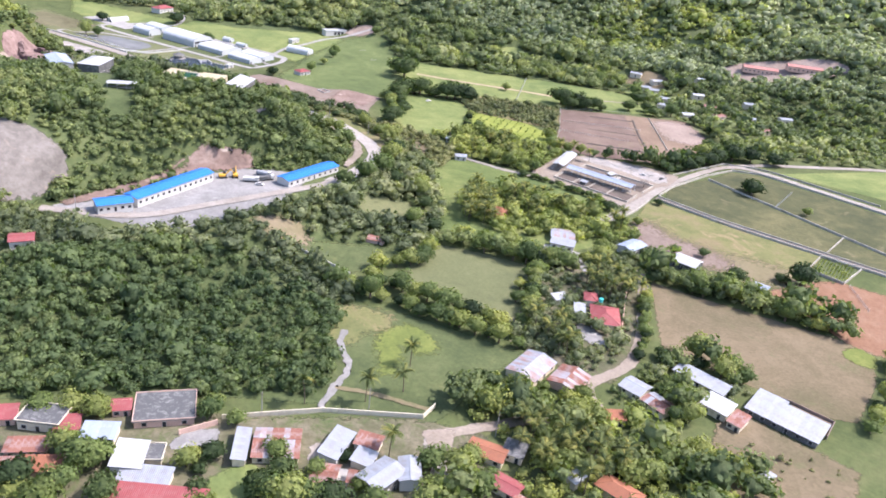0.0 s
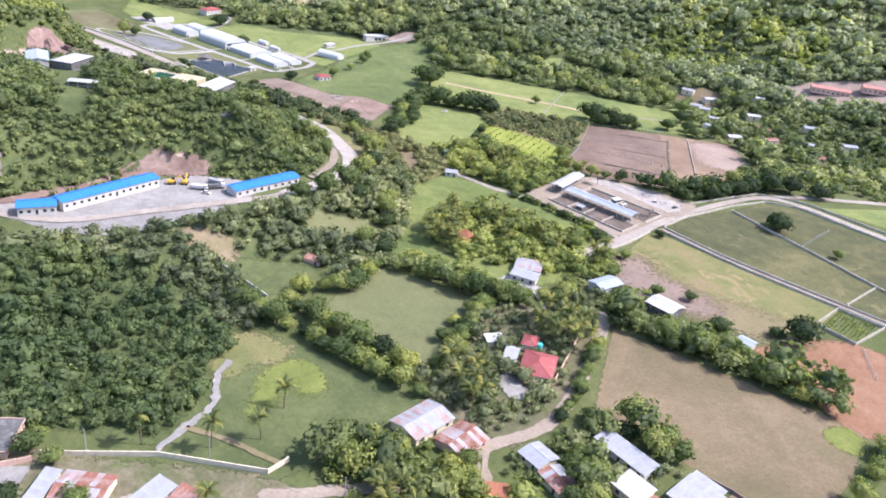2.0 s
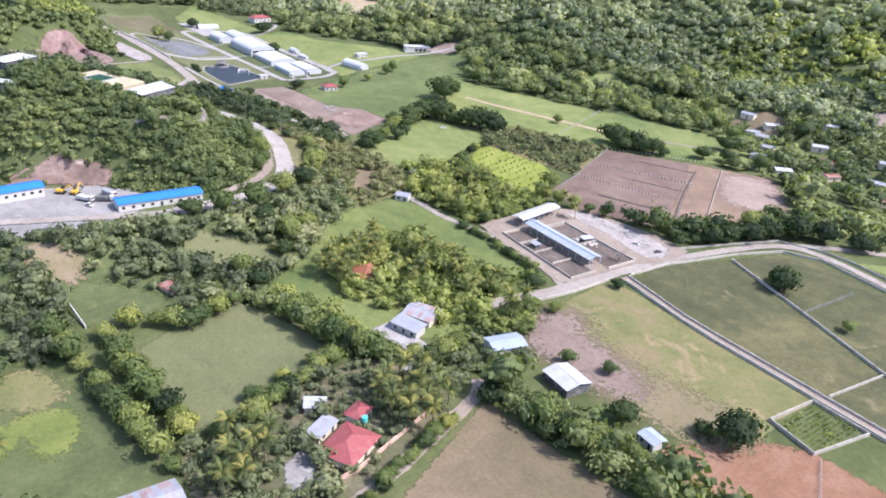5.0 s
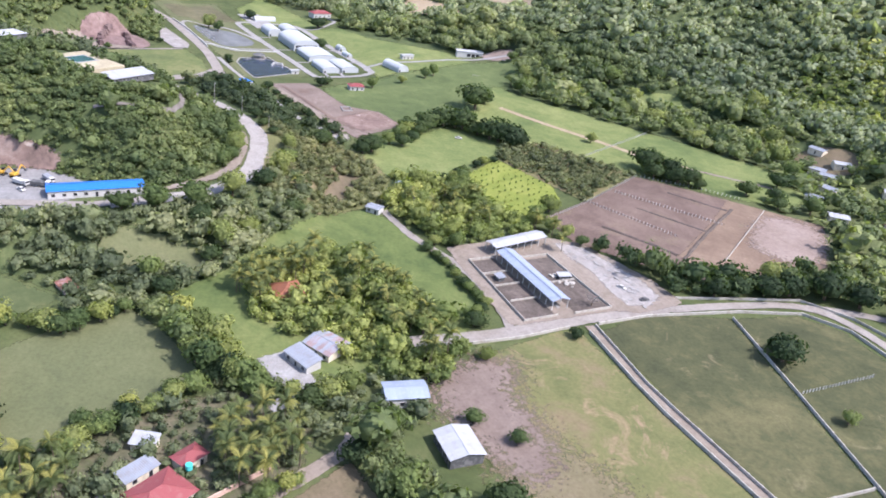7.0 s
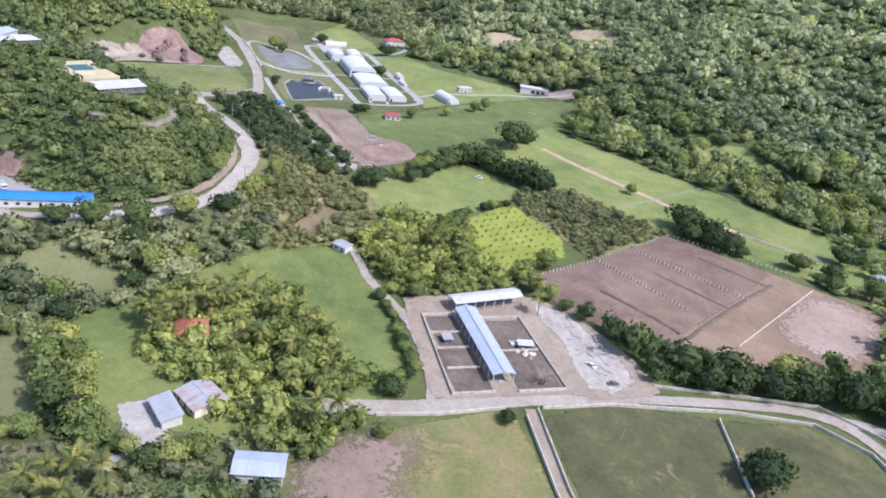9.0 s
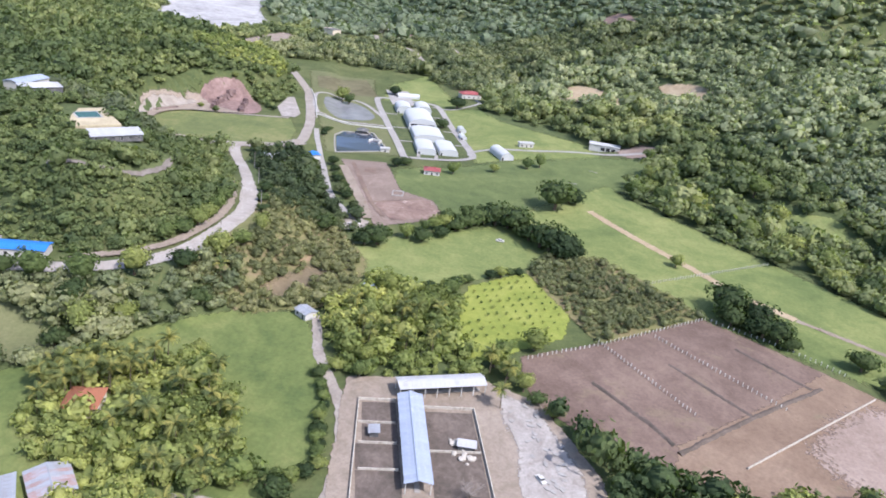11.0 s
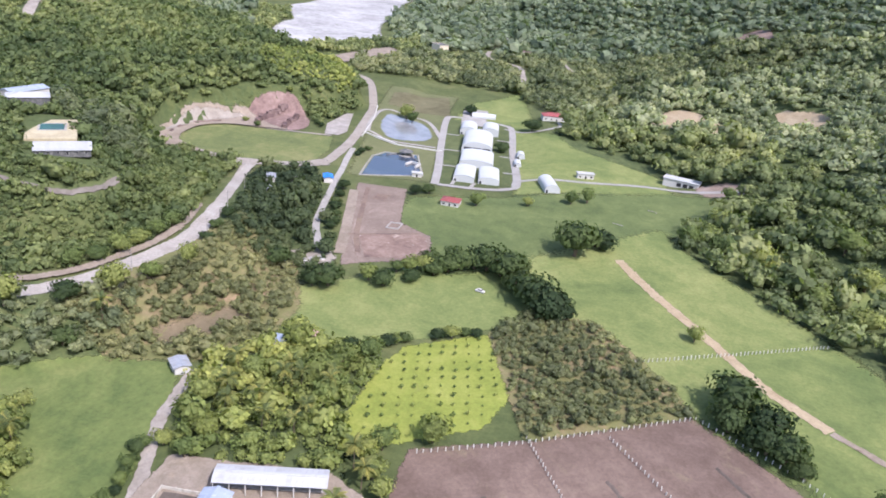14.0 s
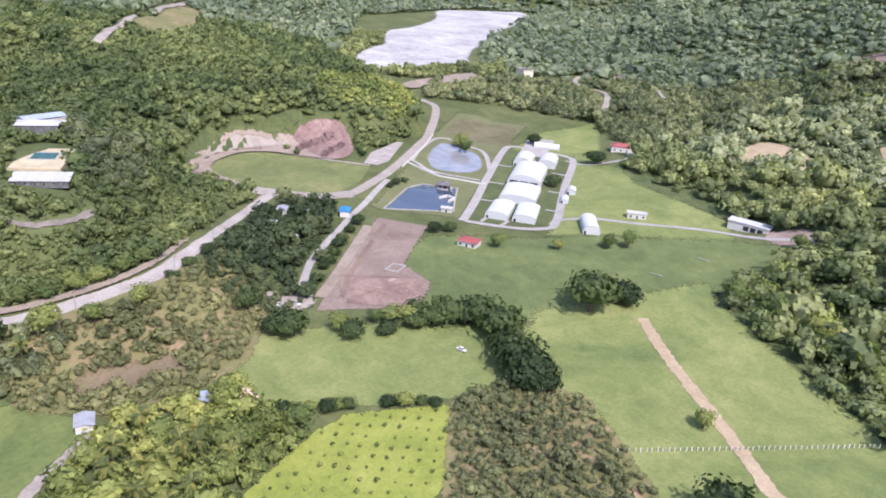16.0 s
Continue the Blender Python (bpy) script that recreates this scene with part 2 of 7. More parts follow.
# Distance haze is put into this paler, greyer leaf colour.
M_HAZY_MOUNTAIN_LEAF = leafage("hazy_mountain_leaves", (0.165, 0.2, 0.122), (0.285, 0.318, 0.188), (0.41, 0.425, 0.255), fine=0.45)
# Cooler blue-green leaves: the colour holds the haze beyond the river.
M_HAZY_FAR_LEAF = leafage("hazy_far_forest_leaves", (0.125, 0.165, 0.11), (0.2, 0.242, 0.162), (0.275, 0.308, 0.205), fine=0.3)
M_PALM_LEAF = leafage("palm_leaves", (0.085, 0.115, 0.045), (0.155, 0.182, 0.065), (0.32, 0.3, 0.09), True)
M_BARK = paint("bark", (0.16, 0.12, 0.085), (0.08, 0.06, 0.045), 0.6, 0.95, 2.0)
M_TWIG = paint("grey_twigs", (0.3, 0.26, 0.23), (0.2, 0.17, 0.15), 0.4, 0.95, 2.0)
M_WHITE = paint("white_painted_wall", (0.52, 0.505, 0.48), (0.5, 0.46, 0.4), 0.3, 0.8)
M_WALL = paint("grimy_whitewash", (0.46, 0.425, 0.37), (0.27, 0.24, 0.19), 0.6, 0.9, 0.5)
M_CREAM = paint("cream_plaster", (0.66, 0.58, 0.45), (0.4, 0.33, 0.25), 0.4, 0.85)
M_PINK = paint("pink_plaster", (0.62, 0.42, 0.34), (0.4, 0.28, 0.22), 0.4, 0.85)
M_PINKROOF = paint("faded_red_roof_sheet", (0.42, 0.19, 0.16), (0.35, 0.22, 0.19), 0.4, 0.7, 0.4)
M_ZINC = paint("pale_zinc_sheet", (0.31, 0.325, 0.355), (0.25, 0.22, 0.2), 0.45, 0.5, 0.4, 0.15)
M_WHITE_ROOF = paint("white_roof_sheet", (0.41, 0.412, 0.42), (0.29, 0.26, 0.23), 0.3, 0.5, 0.4)
M_BLUE = paint("blue_roof_sheet", (0.035, 0.18, 0.54), (0.12, 0.3, 0.55), 0.15, 0.45, 0.4, 0.0, varied=0.15)
M_REDROOF = paint("red_roof_sheet", (0.27, 0.075, 0.075), (0.3, 0.15, 0.13), 0.35, 0.55, 0.4, varied=0.15)
M_ORANGE = paint("orange_tile", (0.3, 0.122, 0.072), (0.2, 0.09, 0.06), 0.4, 0.8, 0.8)
M_RUST = paint("rusty_sheet", (0.24, 0.105, 0.075), (0.36, 0.31, 0.3), 0.5, 0.75, 0.35, varied=0.6)
M_GREY = paint("weathered_dark_concrete_and_shade", (0.1, 0.1, 0.1), (0.28, 0.27, 0.26), 0.45, 0.9, 0.5)
M_PATCH = paint("patched_zinc_and_rust_sheet", (0.33, 0.34, 0.37), (0.3, 0.15, 0.11), 0.75, 0.6, 0.22, varied=0.4)
M_BLUEGREY = paint("blue_grey_roof_sheet", (0.3, 0.34, 0.42), (0.5, 0.52, 0.56), 0.2, 0.5, 0.4)
M_MEMBRANE = paint("white_tent_membrane", (0.46, 0.475, 0.475), (0.5, 0.5, 0.49), 0.25, 0.6, 0.2, varied=0.06)
M_DARK = paint("dark_opening", (0.03, 0.03, 0.035), (0.06, 0.06, 0.06), 0.2, 0.4)
M_POST = paint("whitewashed_post", (0.6, 0.58, 0.53), (0.45, 0.4, 0.35), 0.3, 0.85)
M_YELLOW = paint("yellow_machine_paint", (0.62, 0.36, 0.05), (0.3, 0.2, 0.1), 0.3, 0.5)
M_TYRE = paint("black_rubber", (0.025, 0.025, 0.025), (0.06, 0.055, 0.05), 0.4, 0.8)
M_PIPE = paint("turquoise_plastic", (0.1, 0.55, 0.5), (0.2, 0.5, 0.45), 0.1, 0.5)


def pond_water(name, colour, shine=0.4):
    m, t, b = shader(name, 0.12)
    at = place(t)
    wire(t, steps(t, speckle(t, 0.08, 4, 0.6, at), [(0.3, colour), (0.7, tuple(c * 1.5 for c in colour))]), b.inputs["Base Color"])
    b.inputs["Specular IOR Level"].default_value = shine
    relief(t, b, speckle(t, 1.5, 3, 0.6, at), 0.15, 0.05)
    return m


M_WATER = pond_water("blue_pond_water", (0.036, 0.047, 0.07))
M_GREYWATER = pond_water("grey_silt_water", (0.17, 0.17, 0.18))

# ---- the lie of the land ----
WEST = [(-200, -100), (-262, 40), (-298, 120), (-298, 200), (-283, 238), (-270, 266), (-264, 282), (-280, 304), (-304, 319), (-330, 326), (-358, 318),
        (-395, 296), (-430, 276), (-470, 252), (-514, 245), (-555, 270), (-580, 300), (-607, 337), (-662, 349), (-715, 330), (-783, 261), (-907, 151), (-1127, 0), (-2060, -340)]
SHELF = [(-225, -100), (-236, 60), (-243, 120), (-240, 180), (-237, 226), (-238, 262), (-242, 297), (-251, 320), (-267, 334), (-285, 341), (-304, 347), (-322, 350), (-345, 348), (-372, 343), (-400, 337), (-432, 329), (-462, 324)]
NORTH = [(-3570, 206), (-2060, 357), (-1443, 454), (-1237, 536), (-962, 563), (-770, 536), (-673, 528), (-550, 566), (-426, 584), (-330, 662), (-110, 668), (137, 687), (825, 715)]


def side(line, x, y):
    """How far points lie from a line of hill feet: above nought on its left, where the hill is."""
    best, sign = np.full(x.shape, 1e18), np.ones(x.shape)
    for (ax, ay), (bx, by) in zip(line, line[1:]):
        ux, uy = bx - ax, by - ay
        k = np.clip(((x - ax) * ux + (y - ay) * uy) / (ux * ux + uy * uy), 0, 1)
        d = (x - ax - k * ux) ** 2 + (y - ay - k * uy) ** 2
        near = d < best - 1e-9
        best, sign = np.where(near, d, best), np.where(near, np.where(ux * (y - ay) - uy * (x - ax) > 0, 1, -1), sign)
    return sign * np.sqrt(best)


def ease(a, b, v):
    k = np.clip((v - a) / (b - a), 0, 1)
    return k * k * (3 - 2 * k)


def ripple(x, y, size):
    return (np.sin(x / size + 1.7 * np.sin(y / size * 0.7)) + np.sin(y / size * 1.1 + 1.3 * np.sin(x / size * 0.8 + 2))) / 2


def ground(x, y):
    x, y = np.asarray(x, float), np.asarray(y, float)
    z = 10.6 * ease(-465, -345, x) * ease(-36, -5, side(SHELF, x, y)) * ease(-60, 110, y)
    z = z - 4 * ease(-430, -500, x) * ease(366, 386, y) * ease(505, 470, y) * ease(-860, -760, x)
    d = side(WEST, x, y)
    up = np.maximum(d, 0)
    z = z + 30 * (1 - np.exp(-up / 17)) * ease(0, 11, up) + 0.10 * np.maximum(0, up - 55)
    z = z + ease(15, 60, up) * (1.6 * ripple(x, y, 11) + 3.0 * ripple(x + 40, y, 31))
    d = side(NORTH, x, y)
    up = np.maximum(d, 0)
    k = 0.22 + 0.14 * ease(-620, -850, x)
    z = z + k * up * ease(0, 55, up) + 0.00022 * up * up
    z = z + ease(30, 160, up) * (4.2 * ripple(x, y, 23) + 15 * ripple(x, y + 60, 71) + ease(150, 600, up) * 30 * ripple(x, y, 190))
    z = z + np.where(x < -2060, 0.4 * (-2060 - x), 0)
    return z


def inside(poly, x, y):
    x, y = np.asarray(x, float), np.asarray(y, float)
    hit = np.zeros(x.shape, bool)
    for (ax, ay), (bx, by) in zip(poly, poly[1:] + poly[:1]):
        if ay != by:
            hit ^= ((ay > y) != (by > y)) & (x < (bx - ax) * (y - ay) / (by - ay) + ax)
    return hit


def net(name, verts, faces, tint=None, smooth=False, thin=None):
    """A mesh from arrays of corners and triangles."""
    me = bpy.data.meshes.new(name)
    verts, faces = np.asarray(verts, np.float32), np.asarray(faces, np.int32)
    me.vertices.add(len(verts))
    me.vertices.foreach_set("co", verts.ravel())
    me.loops.add(faces.size)
    me.loops.foreach_set("vertex_index", faces.ravel())
    me.polygons.add(len(faces))
    me.polygons.foreach_set("loop_start", np.arange(0, faces.size, faces.shape[1], dtype=np.int32))
    if smooth:
        me.polygons.foreach_set("use_smooth", np.ones(len(faces), bool))
    if tint is not None:
        me.attributes.new("tint", "FLOAT", "POINT").data.foreach_set("value", np.asarray(tint, np.float32))
    if thin is not None:
        me.attributes.new("thin", "FLOAT", "POINT").data.foreach_set("value", np.asarray(thin, np.float32))
    me.update(calc_edges=True)
    return me


def axis_steps(lo, a, b, hi, step):
    mid, out = list(np.arange(a, b + 0.1, step)), []
    for start, end, s in ((a, lo, -1), (b, hi, 1)):
        v, w, run = start, step, []
        while s * (end - v) > 0:
            w = w * 1.1 if abs(v - start) > 900 else min(w * 1.1, 13)
            v += s * w
            run.append(v)
        out.append(run)
    return np.array(out[0][::-1] + mid + out[1])


gx, gy = axis_steps(-3600, -760, 60, 1200, 5.0), axis_steps(-900, 60, 700, 2600, 5.0)
GX, GY = np.meshgrid(gx, gy)
GZ = ground(GX, GY)
nx, ny = len(gx), len(gy)
ix = np.arange(nx * ny).reshape(ny, nx)
quads = np.concatenate([np.stack([ix[:-1, :-1], ix[:-1, 1:], ix[1:, 1:]], -1).reshape(-1, 3), np.stack([ix[:-1, :-1], ix[1:, 1:], ix[1:, :-1]], -1).reshape(-1, 3)])
land = new("ground", net("ground", np.stack([GX, GY, GZ], -1).reshape(-1, 3), quads, smooth=True))
land.data.materials.append(M_GROUND)
tagged(land, "valley floor and hills of rough green and tan grass", "ground", kind="structure")



def land_z(x, y):
    """The height of the land's mesh, between its corners."""
    x, y = np.asarray(x, float), np.asarray(y, float)
    i, j = np.clip(np.searchsorted(gx, x) - 1, 0, nx - 2), np.clip(np.searchsorted(gy, y) - 1, 0, ny - 2)
    u, v = (x - gx[i]) / (gx[i + 1] - gx[i]), (y - gy[j]) / (gy[j + 1] - gy[j])
    a, b, c, d = GZ[j, i], GZ[j, i + 1], GZ[j + 1, i + 1], GZ[j + 1, i]
    return np.where(u > v, a + (b - a) * u + (c - b) * v, a + (c - d) * u + (d - a) * v)


def gz(x, y):
    return float(land_z(x, y))


LIFT = [0.0]  # each sheet lies a little over the one before
CLEAR = []  # places where no wood grows: (outline) or (line, half width)
rng = np.random.RandomState(7)


def frayed(pts, step=3.0, play=0.5):
    out = []
    for (ax, ay), (bx, by) in zip(pts, pts[1:] + pts[:1]):
        n = max(1, int(math.hypot(bx - ax, by - ay) / step))
        for i in range(n):
            k = i / n
            out.append((ax + (bx - ax) * k + rng.uniform(-play, play), ay + (by - ay) * k + rng.uniform(-play, play)))
    return out


def rounded(pts, turns=2):
    for _ in range(turns):
        out = []
        for (ax, ay), (bx, by) in zip(pts, pts[1:] + pts[:1]):
            out += [(ax * 0.78 + bx * 0.22, ay * 0.78 + by * 0.22), (ax * 0.22 + bx * 0.78, ay * 0.22 + by * 0.78)]
        pts = out
    return pts


def rim(pts, X, Y):
    """How far points lie inside an outline (below nought: outside)."""
    d = np.full(X.shape, 1e9)
    for (ax, ay), (bx, by) in zip(pts, pts[1:] + pts[:1]):
        ux, uy = bx - ax, by - ay
        k = np.clip(((X - ax) * ux + (Y - ay) * uy) / (ux * ux + uy * uy + 1e-9), 0, 1)
        d = np.minimum(d, np.hypot(X - ax - k * ux, Y - ay - k * uy))
    return np.where(inside(pts, X, Y), d, -d)


def carpet(name, pts, material, lift, cell, fade):
    """A sheet over the ground inside an outline, thinning out towards its edge."""
    xs, ys = [p[0] for p in pts], [p[1] for p in pts]
    pad = fade + cell
    X, Y = np.meshgrid(np.arange(min(xs) - pad, max(xs) + pad, cell), np.arange(min(ys) - pad, max(ys) + pad, cell))
    idx = np.arange(X.size).reshape(X.shape)
    q = np.stack([idx[:-1, :-1], idx[:-1, 1:], idx[1:, 1:], idx[1:, :-1]], -1).reshape(-1, 4)
    X, Y = X.ravel(), Y.ravel()
    d = rim(pts, X, Y)
    q = q[(d[q] > -fade).any(1)]
    used, q2 = np.unique(q, return_inverse=True)
    X, Y, d = X[used], Y[used], d[used]
    thin = 0.72 - 0.72 * np.clip((d + fade) / (2 * fade), 0, 1) ** 0.8
    thin = np.where(d > fade, -0.5, thin)
    thin = np.where(d < -fade, 1.2, thin)
    ob = new(name, net(name, np.stack([X, Y, land_z(X, Y) + lift], -1), q2.reshape(-1, 4), thin=thin))
    ob.data.materials.append(material)
    return ob


def field(name, label, pts, material, lift=0.06, play=0.6, soft=False, clear=True, category="field"):
    """A flat piece of the valley floor with an uneven edge; play: how crisp (under 0.3) or ragged it is."""
    LIFT[0] += 0.004
    lift += LIFT[0]
    if clear:
        CLEAR.append((pts, 0))
    if play >= 0.3:
        return tagged(carpet(name, rounded(pts) if soft else pts, material, lift, 1.5 if soft else 2.2, 3.2 * play + (1.0 if soft else 0)), label, category, kind="structure")
    line = frayed(pts, 3.0, play)
    bm = bmesh.new()
    f = bm.faces.new([bm.verts.new((x, y, gz(x, y) + lift)) for x, y in line])
    f.normal_update()
    if f.normal.z < 0:
        f.normal_flip()
    bmesh.ops.triangulate(bm, faces=bm.faces[:])
    ob = new(name, bpy.data.meshes.new(name))
    bm.to_mesh(ob.data)
    bm.free()
    ob.data.materials.append(material)
    return tagged(ob, label, category, kind="structure")


def draped(name, label, pts, material, lift=0.4, cell=2.0, clear=True, category="bare ground"):
    """A bare patch that follows a slope."""
    if clear:
        CLEAR.append((pts, 0))
    return tagged(carpet(name, rounded(pts, 1), material, lift, cell, cell * 1.2), label, category, kind="structure")


def along(pts, step):
    """Points at even steps along a smooth curve through pts."""
    P = [Vector((*p, 0)) for p in pts]
    P = [P[0] * 2 - P[1]] + P + [P[-1] * 2 - P[-2]]
    fine = []
    for a, b, c, d in zip(P, P[1:], P[2:], P[3:]):
        for i in range(12):
            t = i / 12
            fine.append(0.5 * ((2 * b) + (c - a) * t + (2 * a - 5 * b + 4 * c - d) * t * t + (3 * b - a - 3 * c + d) * t ** 3))
    fine.append(P[-2])
    out, left = [fine[0]], step
    for a, b in zip(fine, fine[1:]):
        while (b - a).length >= left:
            a = a + (b - a).normalized() * left
            out.append(a)
            left = step
        left -= (b - a).length
    return [(p.x, p.y) for p in out]


def strip(name, label, pts, width, material, lift=0.14, play=0.25, category="road", clear=True):
    LIFT[0] += 0.004
    lift += LIFT[0]
    line = along(pts, 2.0)
    V, Q, thin = [], [], []
    for i, (x, y) in enumerate(line):
        (ax, ay), (bx, by) = line[max(0, i - 1)], line[min(len(line) - 1, i + 1)]
        d = math.hypot(bx - ax, by - ay) or 1
        ox, oy = -(by - ay) / d, (bx - ax) / d
        for k in (-0.5, -0.36, 0.36, 0.5):
            w = k * (width + 0.8) + (rng.uniform(-play, play) if abs(k) == 0.5 else 0)
            thin.append(0.75 if abs(k) == 0.5 else -0.2)
            V.append((x + ox * w, y + oy * w))
        if i:
            for j in range(3):
                Q.append((4 * i - 4 + j, 4 * i + j, 4 * i + j + 1, 4 * i - 3 + j))
    V = np.array(V)
    Q = np.array(Q)[:, ::-1]
    ob = new(name, net(name, np.column_stack([V, land_z(V[:, 0], V[:, 1]) + lift]), Q, thin=thin))
    ob.data.materials.append(material)
    if clear:
        CLEAR.append((line, width / 2 + 2.2))
    return tagged(ob, label, category, kind="structure")


# ---- fields and roads ----
draped("undergrowth", "dark leafy undergrowth on the wooded slope", [(-300, 60), (-302, 128), (-297, 226), (-286, 252), (-274, 268), (-280, 286), (-294, 299), (-312, 310), (-334, 318), (-362, 318), (-395, 306), (-430, 290), (-455, 284), (-466, 272), (-440, 240), (-430, 130), (-400, 40)], M_UNDER, 0.2, 3.0, False, "undergrowth")
draped("undergrowth", "dark leafy undergrowth on the wooded slope", [(-420, 270), (-440, 240), (-430, 130), (-400, 40), (-400, -60), (-700, -80), (-900, 40), (-905, 145), (-783, 252), (-715, 318), (-662, 336), (-610, 330), (-597, 305), (-576, 270), (-512, 252), (-466, 260)], M_UNDER, 0.2, 6.0, False, "undergrowth")
draped("undergrowth", "dark leafy undergrowth on the wooded slope", [(-620, 505), (-552, 582), (-496, 624), (-440, 576), (-420, 572), (-332, 622), (-256, 660), (-200, 720), (60, 760), (60, 900), (-420, 900), (-800, 800), (-760, 560), (-700, 525)], M_UNDER, 0.2, 7.0, False, "undergrowth")
for outline in ([(-262, 116), (-258, 136), (-217, 188), (-199, 189), (-166, 194), (-150, 184), (-140, 164), (-132, 147), (-152, 132), (-172, 116), (-192, 92), (-215, 70), (-250, 70)], [(-262, 140), (-246, 176), (-240, 226), (-250, 262), (-248, 292), (-262, 318), (-238, 352), (-216, 322), (-198, 308), (-186, 286), (-172, 252), (-192, 250), (-208, 236), (-216, 216), (-184, 214), (-168, 204), (-200, 190), (-250, 150)]):
    field("undergrowth", "dark leafy undergrowth below the trees", outline, M_UNDER, 0.03, 0.8, False, False, "undergrowth")
for outline in ([(-222, 388), (-262, 402), (-284, 404), (-270, 440), (-228, 437), (-196, 444), (-198, 414)], [(-186, 308), (-200, 326), (-200, 346), (-186, 362), (-150, 368), (-126, 372), (-112, 350), (-126, 326), (-150, 312)]):
    field("undergrowth", "dark leafy undergrowth below the trees", outline, M_UNDER, 0.03, 0.8, False, False, "undergrowth")
for outline in ([(-330, 352), (-402, 334), (-452, 332), (-470, 352), (-440, 372), (-372, 392), (-338, 404), (-318, 396)],):
    field("undergrowth", "dark leafy undergrowth below the trees", outline, M_UNDER, 0.03, 0.8, False, False, "undergrowth")
field("garden_ground", "brown garden earth and weeds round the red-roofed house", [(-122, 262), (-118, 240), (-106, 224), (-80, 222), (-68, 226), (-68, 244), (-74, 262), (-86, 296), (-100, 306), (-124, 292)], M_VILLAGE, 0.04, 1.2, False, False)
field("meadow", "rough meadow with tall uneven green grass", [(-168, 200), (-139, 211), (-100, 218), (-101, 194), (-99, 172), (-101, 161), (-128, 142), (-143, 166)], M_MEADOW)
field("meadow_patch", "yellow-green patch of young grass in the meadow", [(-126, 173), (-134, 181), (-141, 188), (-144, 196), (-139, 203), (-130, 202), (-124, 196), (-128, 193), (-134, 195), (-136, 190), (-131, 184)], M_YOUNG, 0.1, 1.6, True)
field("bare_patch", "trodden bare earth at the edge of the meadow", [(-154, 178), (-160, 186), (-166, 194), (-160, 199), (-150, 202), (-147, 196), (-152, 188), (-149, 179)], M_TAN, 0.1, 2.2, True)
field("pasture", "smooth olive-green grazed pasture inside hedges", [(-178, 268), (-159, 277), (-131, 284), (-125, 266), (-116, 249), (-116, 232), (-137, 229), (-163, 230), (-175, 252)], M_OLIVE)
field("pasture", "small green pasture inside a white wall", [(-214, 216), (-184, 219), (-180, 227), (-190, 248), (-206, 233)], M_MEADOW)
field("fallow_field", "brown fallow field with sparse stubble", [(-86, 312), (-46, 318), (4, 326), (9, 296), (7, 266), (-4, 261), (-33, 262), (-62, 263)], M_FALLOW)
field("pasture", "dry yellow-green pasture with bare reddish margins", [(-126, 408), (-123, 414), (-75, 412), (-32, 412), (-32, 395), (-30, 372), (-44, 359), (-73, 352), (-107, 348), (-120, 372)], M_TAN)
field("bare_patch", "reddish trodden earth along the pasture", [(-107, 350), (-73, 354), (-44, 361), (-34, 372), (-48, 374), (-75, 366), (-100, 366), (-116, 378)], M_MARGIN, 0.1, 5.0, True)
field("bare_patch", "pinkish bare earth at the pasture corner", [(-108, 351), (-80, 355), (-66, 360), (-84, 364), (-102, 364), (-114, 374)], M_BUILD, 0.1, 4.5, True)
field("red_field", "bare red-brown earth field", [(-42, 347), (-30, 373), (-18, 385), (10, 388), (60, 392), (60, 324), (-4, 325)], M_RED, 0.06, 1.2)
field("garden", "walled vegetable garden with green and yellow rows", [(-33, 388), (-32, 412), (-14, 412), (-17, 386)], M_MEADOW, 0.09, 0.2)
field("paddock", "wide olive-green paddock inside white walls", [(-121, 424), (-127, 445), (-115, 481), (-67, 464), (0, 440), (0, 418), (-75, 419)], M_PADDOCK)
field("paddock", "dull green paddock with a lone tree", [(-114, 484), (-108, 512), (-94, 522), (-56, 518), (0, 510), (0, 444), (-67, 468)], M_PADDOCK)
field("paddock", "green paddock beyond the white road", [(-84, 540), (-18, 548), (40, 560), (40, 640), (-30, 616)], M_PASTURE)
field("ploughed_field", "large brown ploughed field with low earth banks", [(-216, 460), (-229, 493), (-258, 549), (-214, 584), (-163, 503), (-148, 489), (-188, 458)], M_PLOUGH)
field("dirt_yard", "pale reddish bare yard beside the ploughed field", [(-166, 502), (-190, 543), (-216, 582), (-176, 612), (-139, 568), (-133, 522), (-146, 492)], M_TILLED)
field("red_field", "pinkish bare ground between trees", [(-166, 552), (-190, 586), (-176, 604), (-150, 574), (-150, 556)], M_SLAB, 0.1, 4.0, True)
field("pasture", "broad green pasture with a few mown streaks", [(-186, 284), (-198, 305), (-214, 318), (-238, 354), (-240, 378), (-201, 389), (-167, 389), (-148, 388), (-134, 372), (-118, 340), (-132, 300), (-160, 284)], M_DEEP, clear=False)
field("orchard_ground", "bright lime-green mown orchard grass", [(-209, 440), (-228, 438), (-261, 443), (-275, 449), (-293, 477), (-257, 489), (-233, 480)], M_LIME)
field("pasture", "green meadow inside dark hedges", [(-284, 400), (-310, 398), (-330, 424), (-354, 470), (-350, 488), (-330, 498), (-305, 488), (-284, 456), (-268, 420)], M_PASTURE)
field("lawn", "wide mown lawn in soft green", [(-421, 421), (-440, 426), (-470, 480), (-512, 579), (-501, 617), (-430, 560), (-388, 526), (-372, 494), (-348, 456), (-384, 440), (-398, 425)], M_LAWN, 0.06, 3.5)
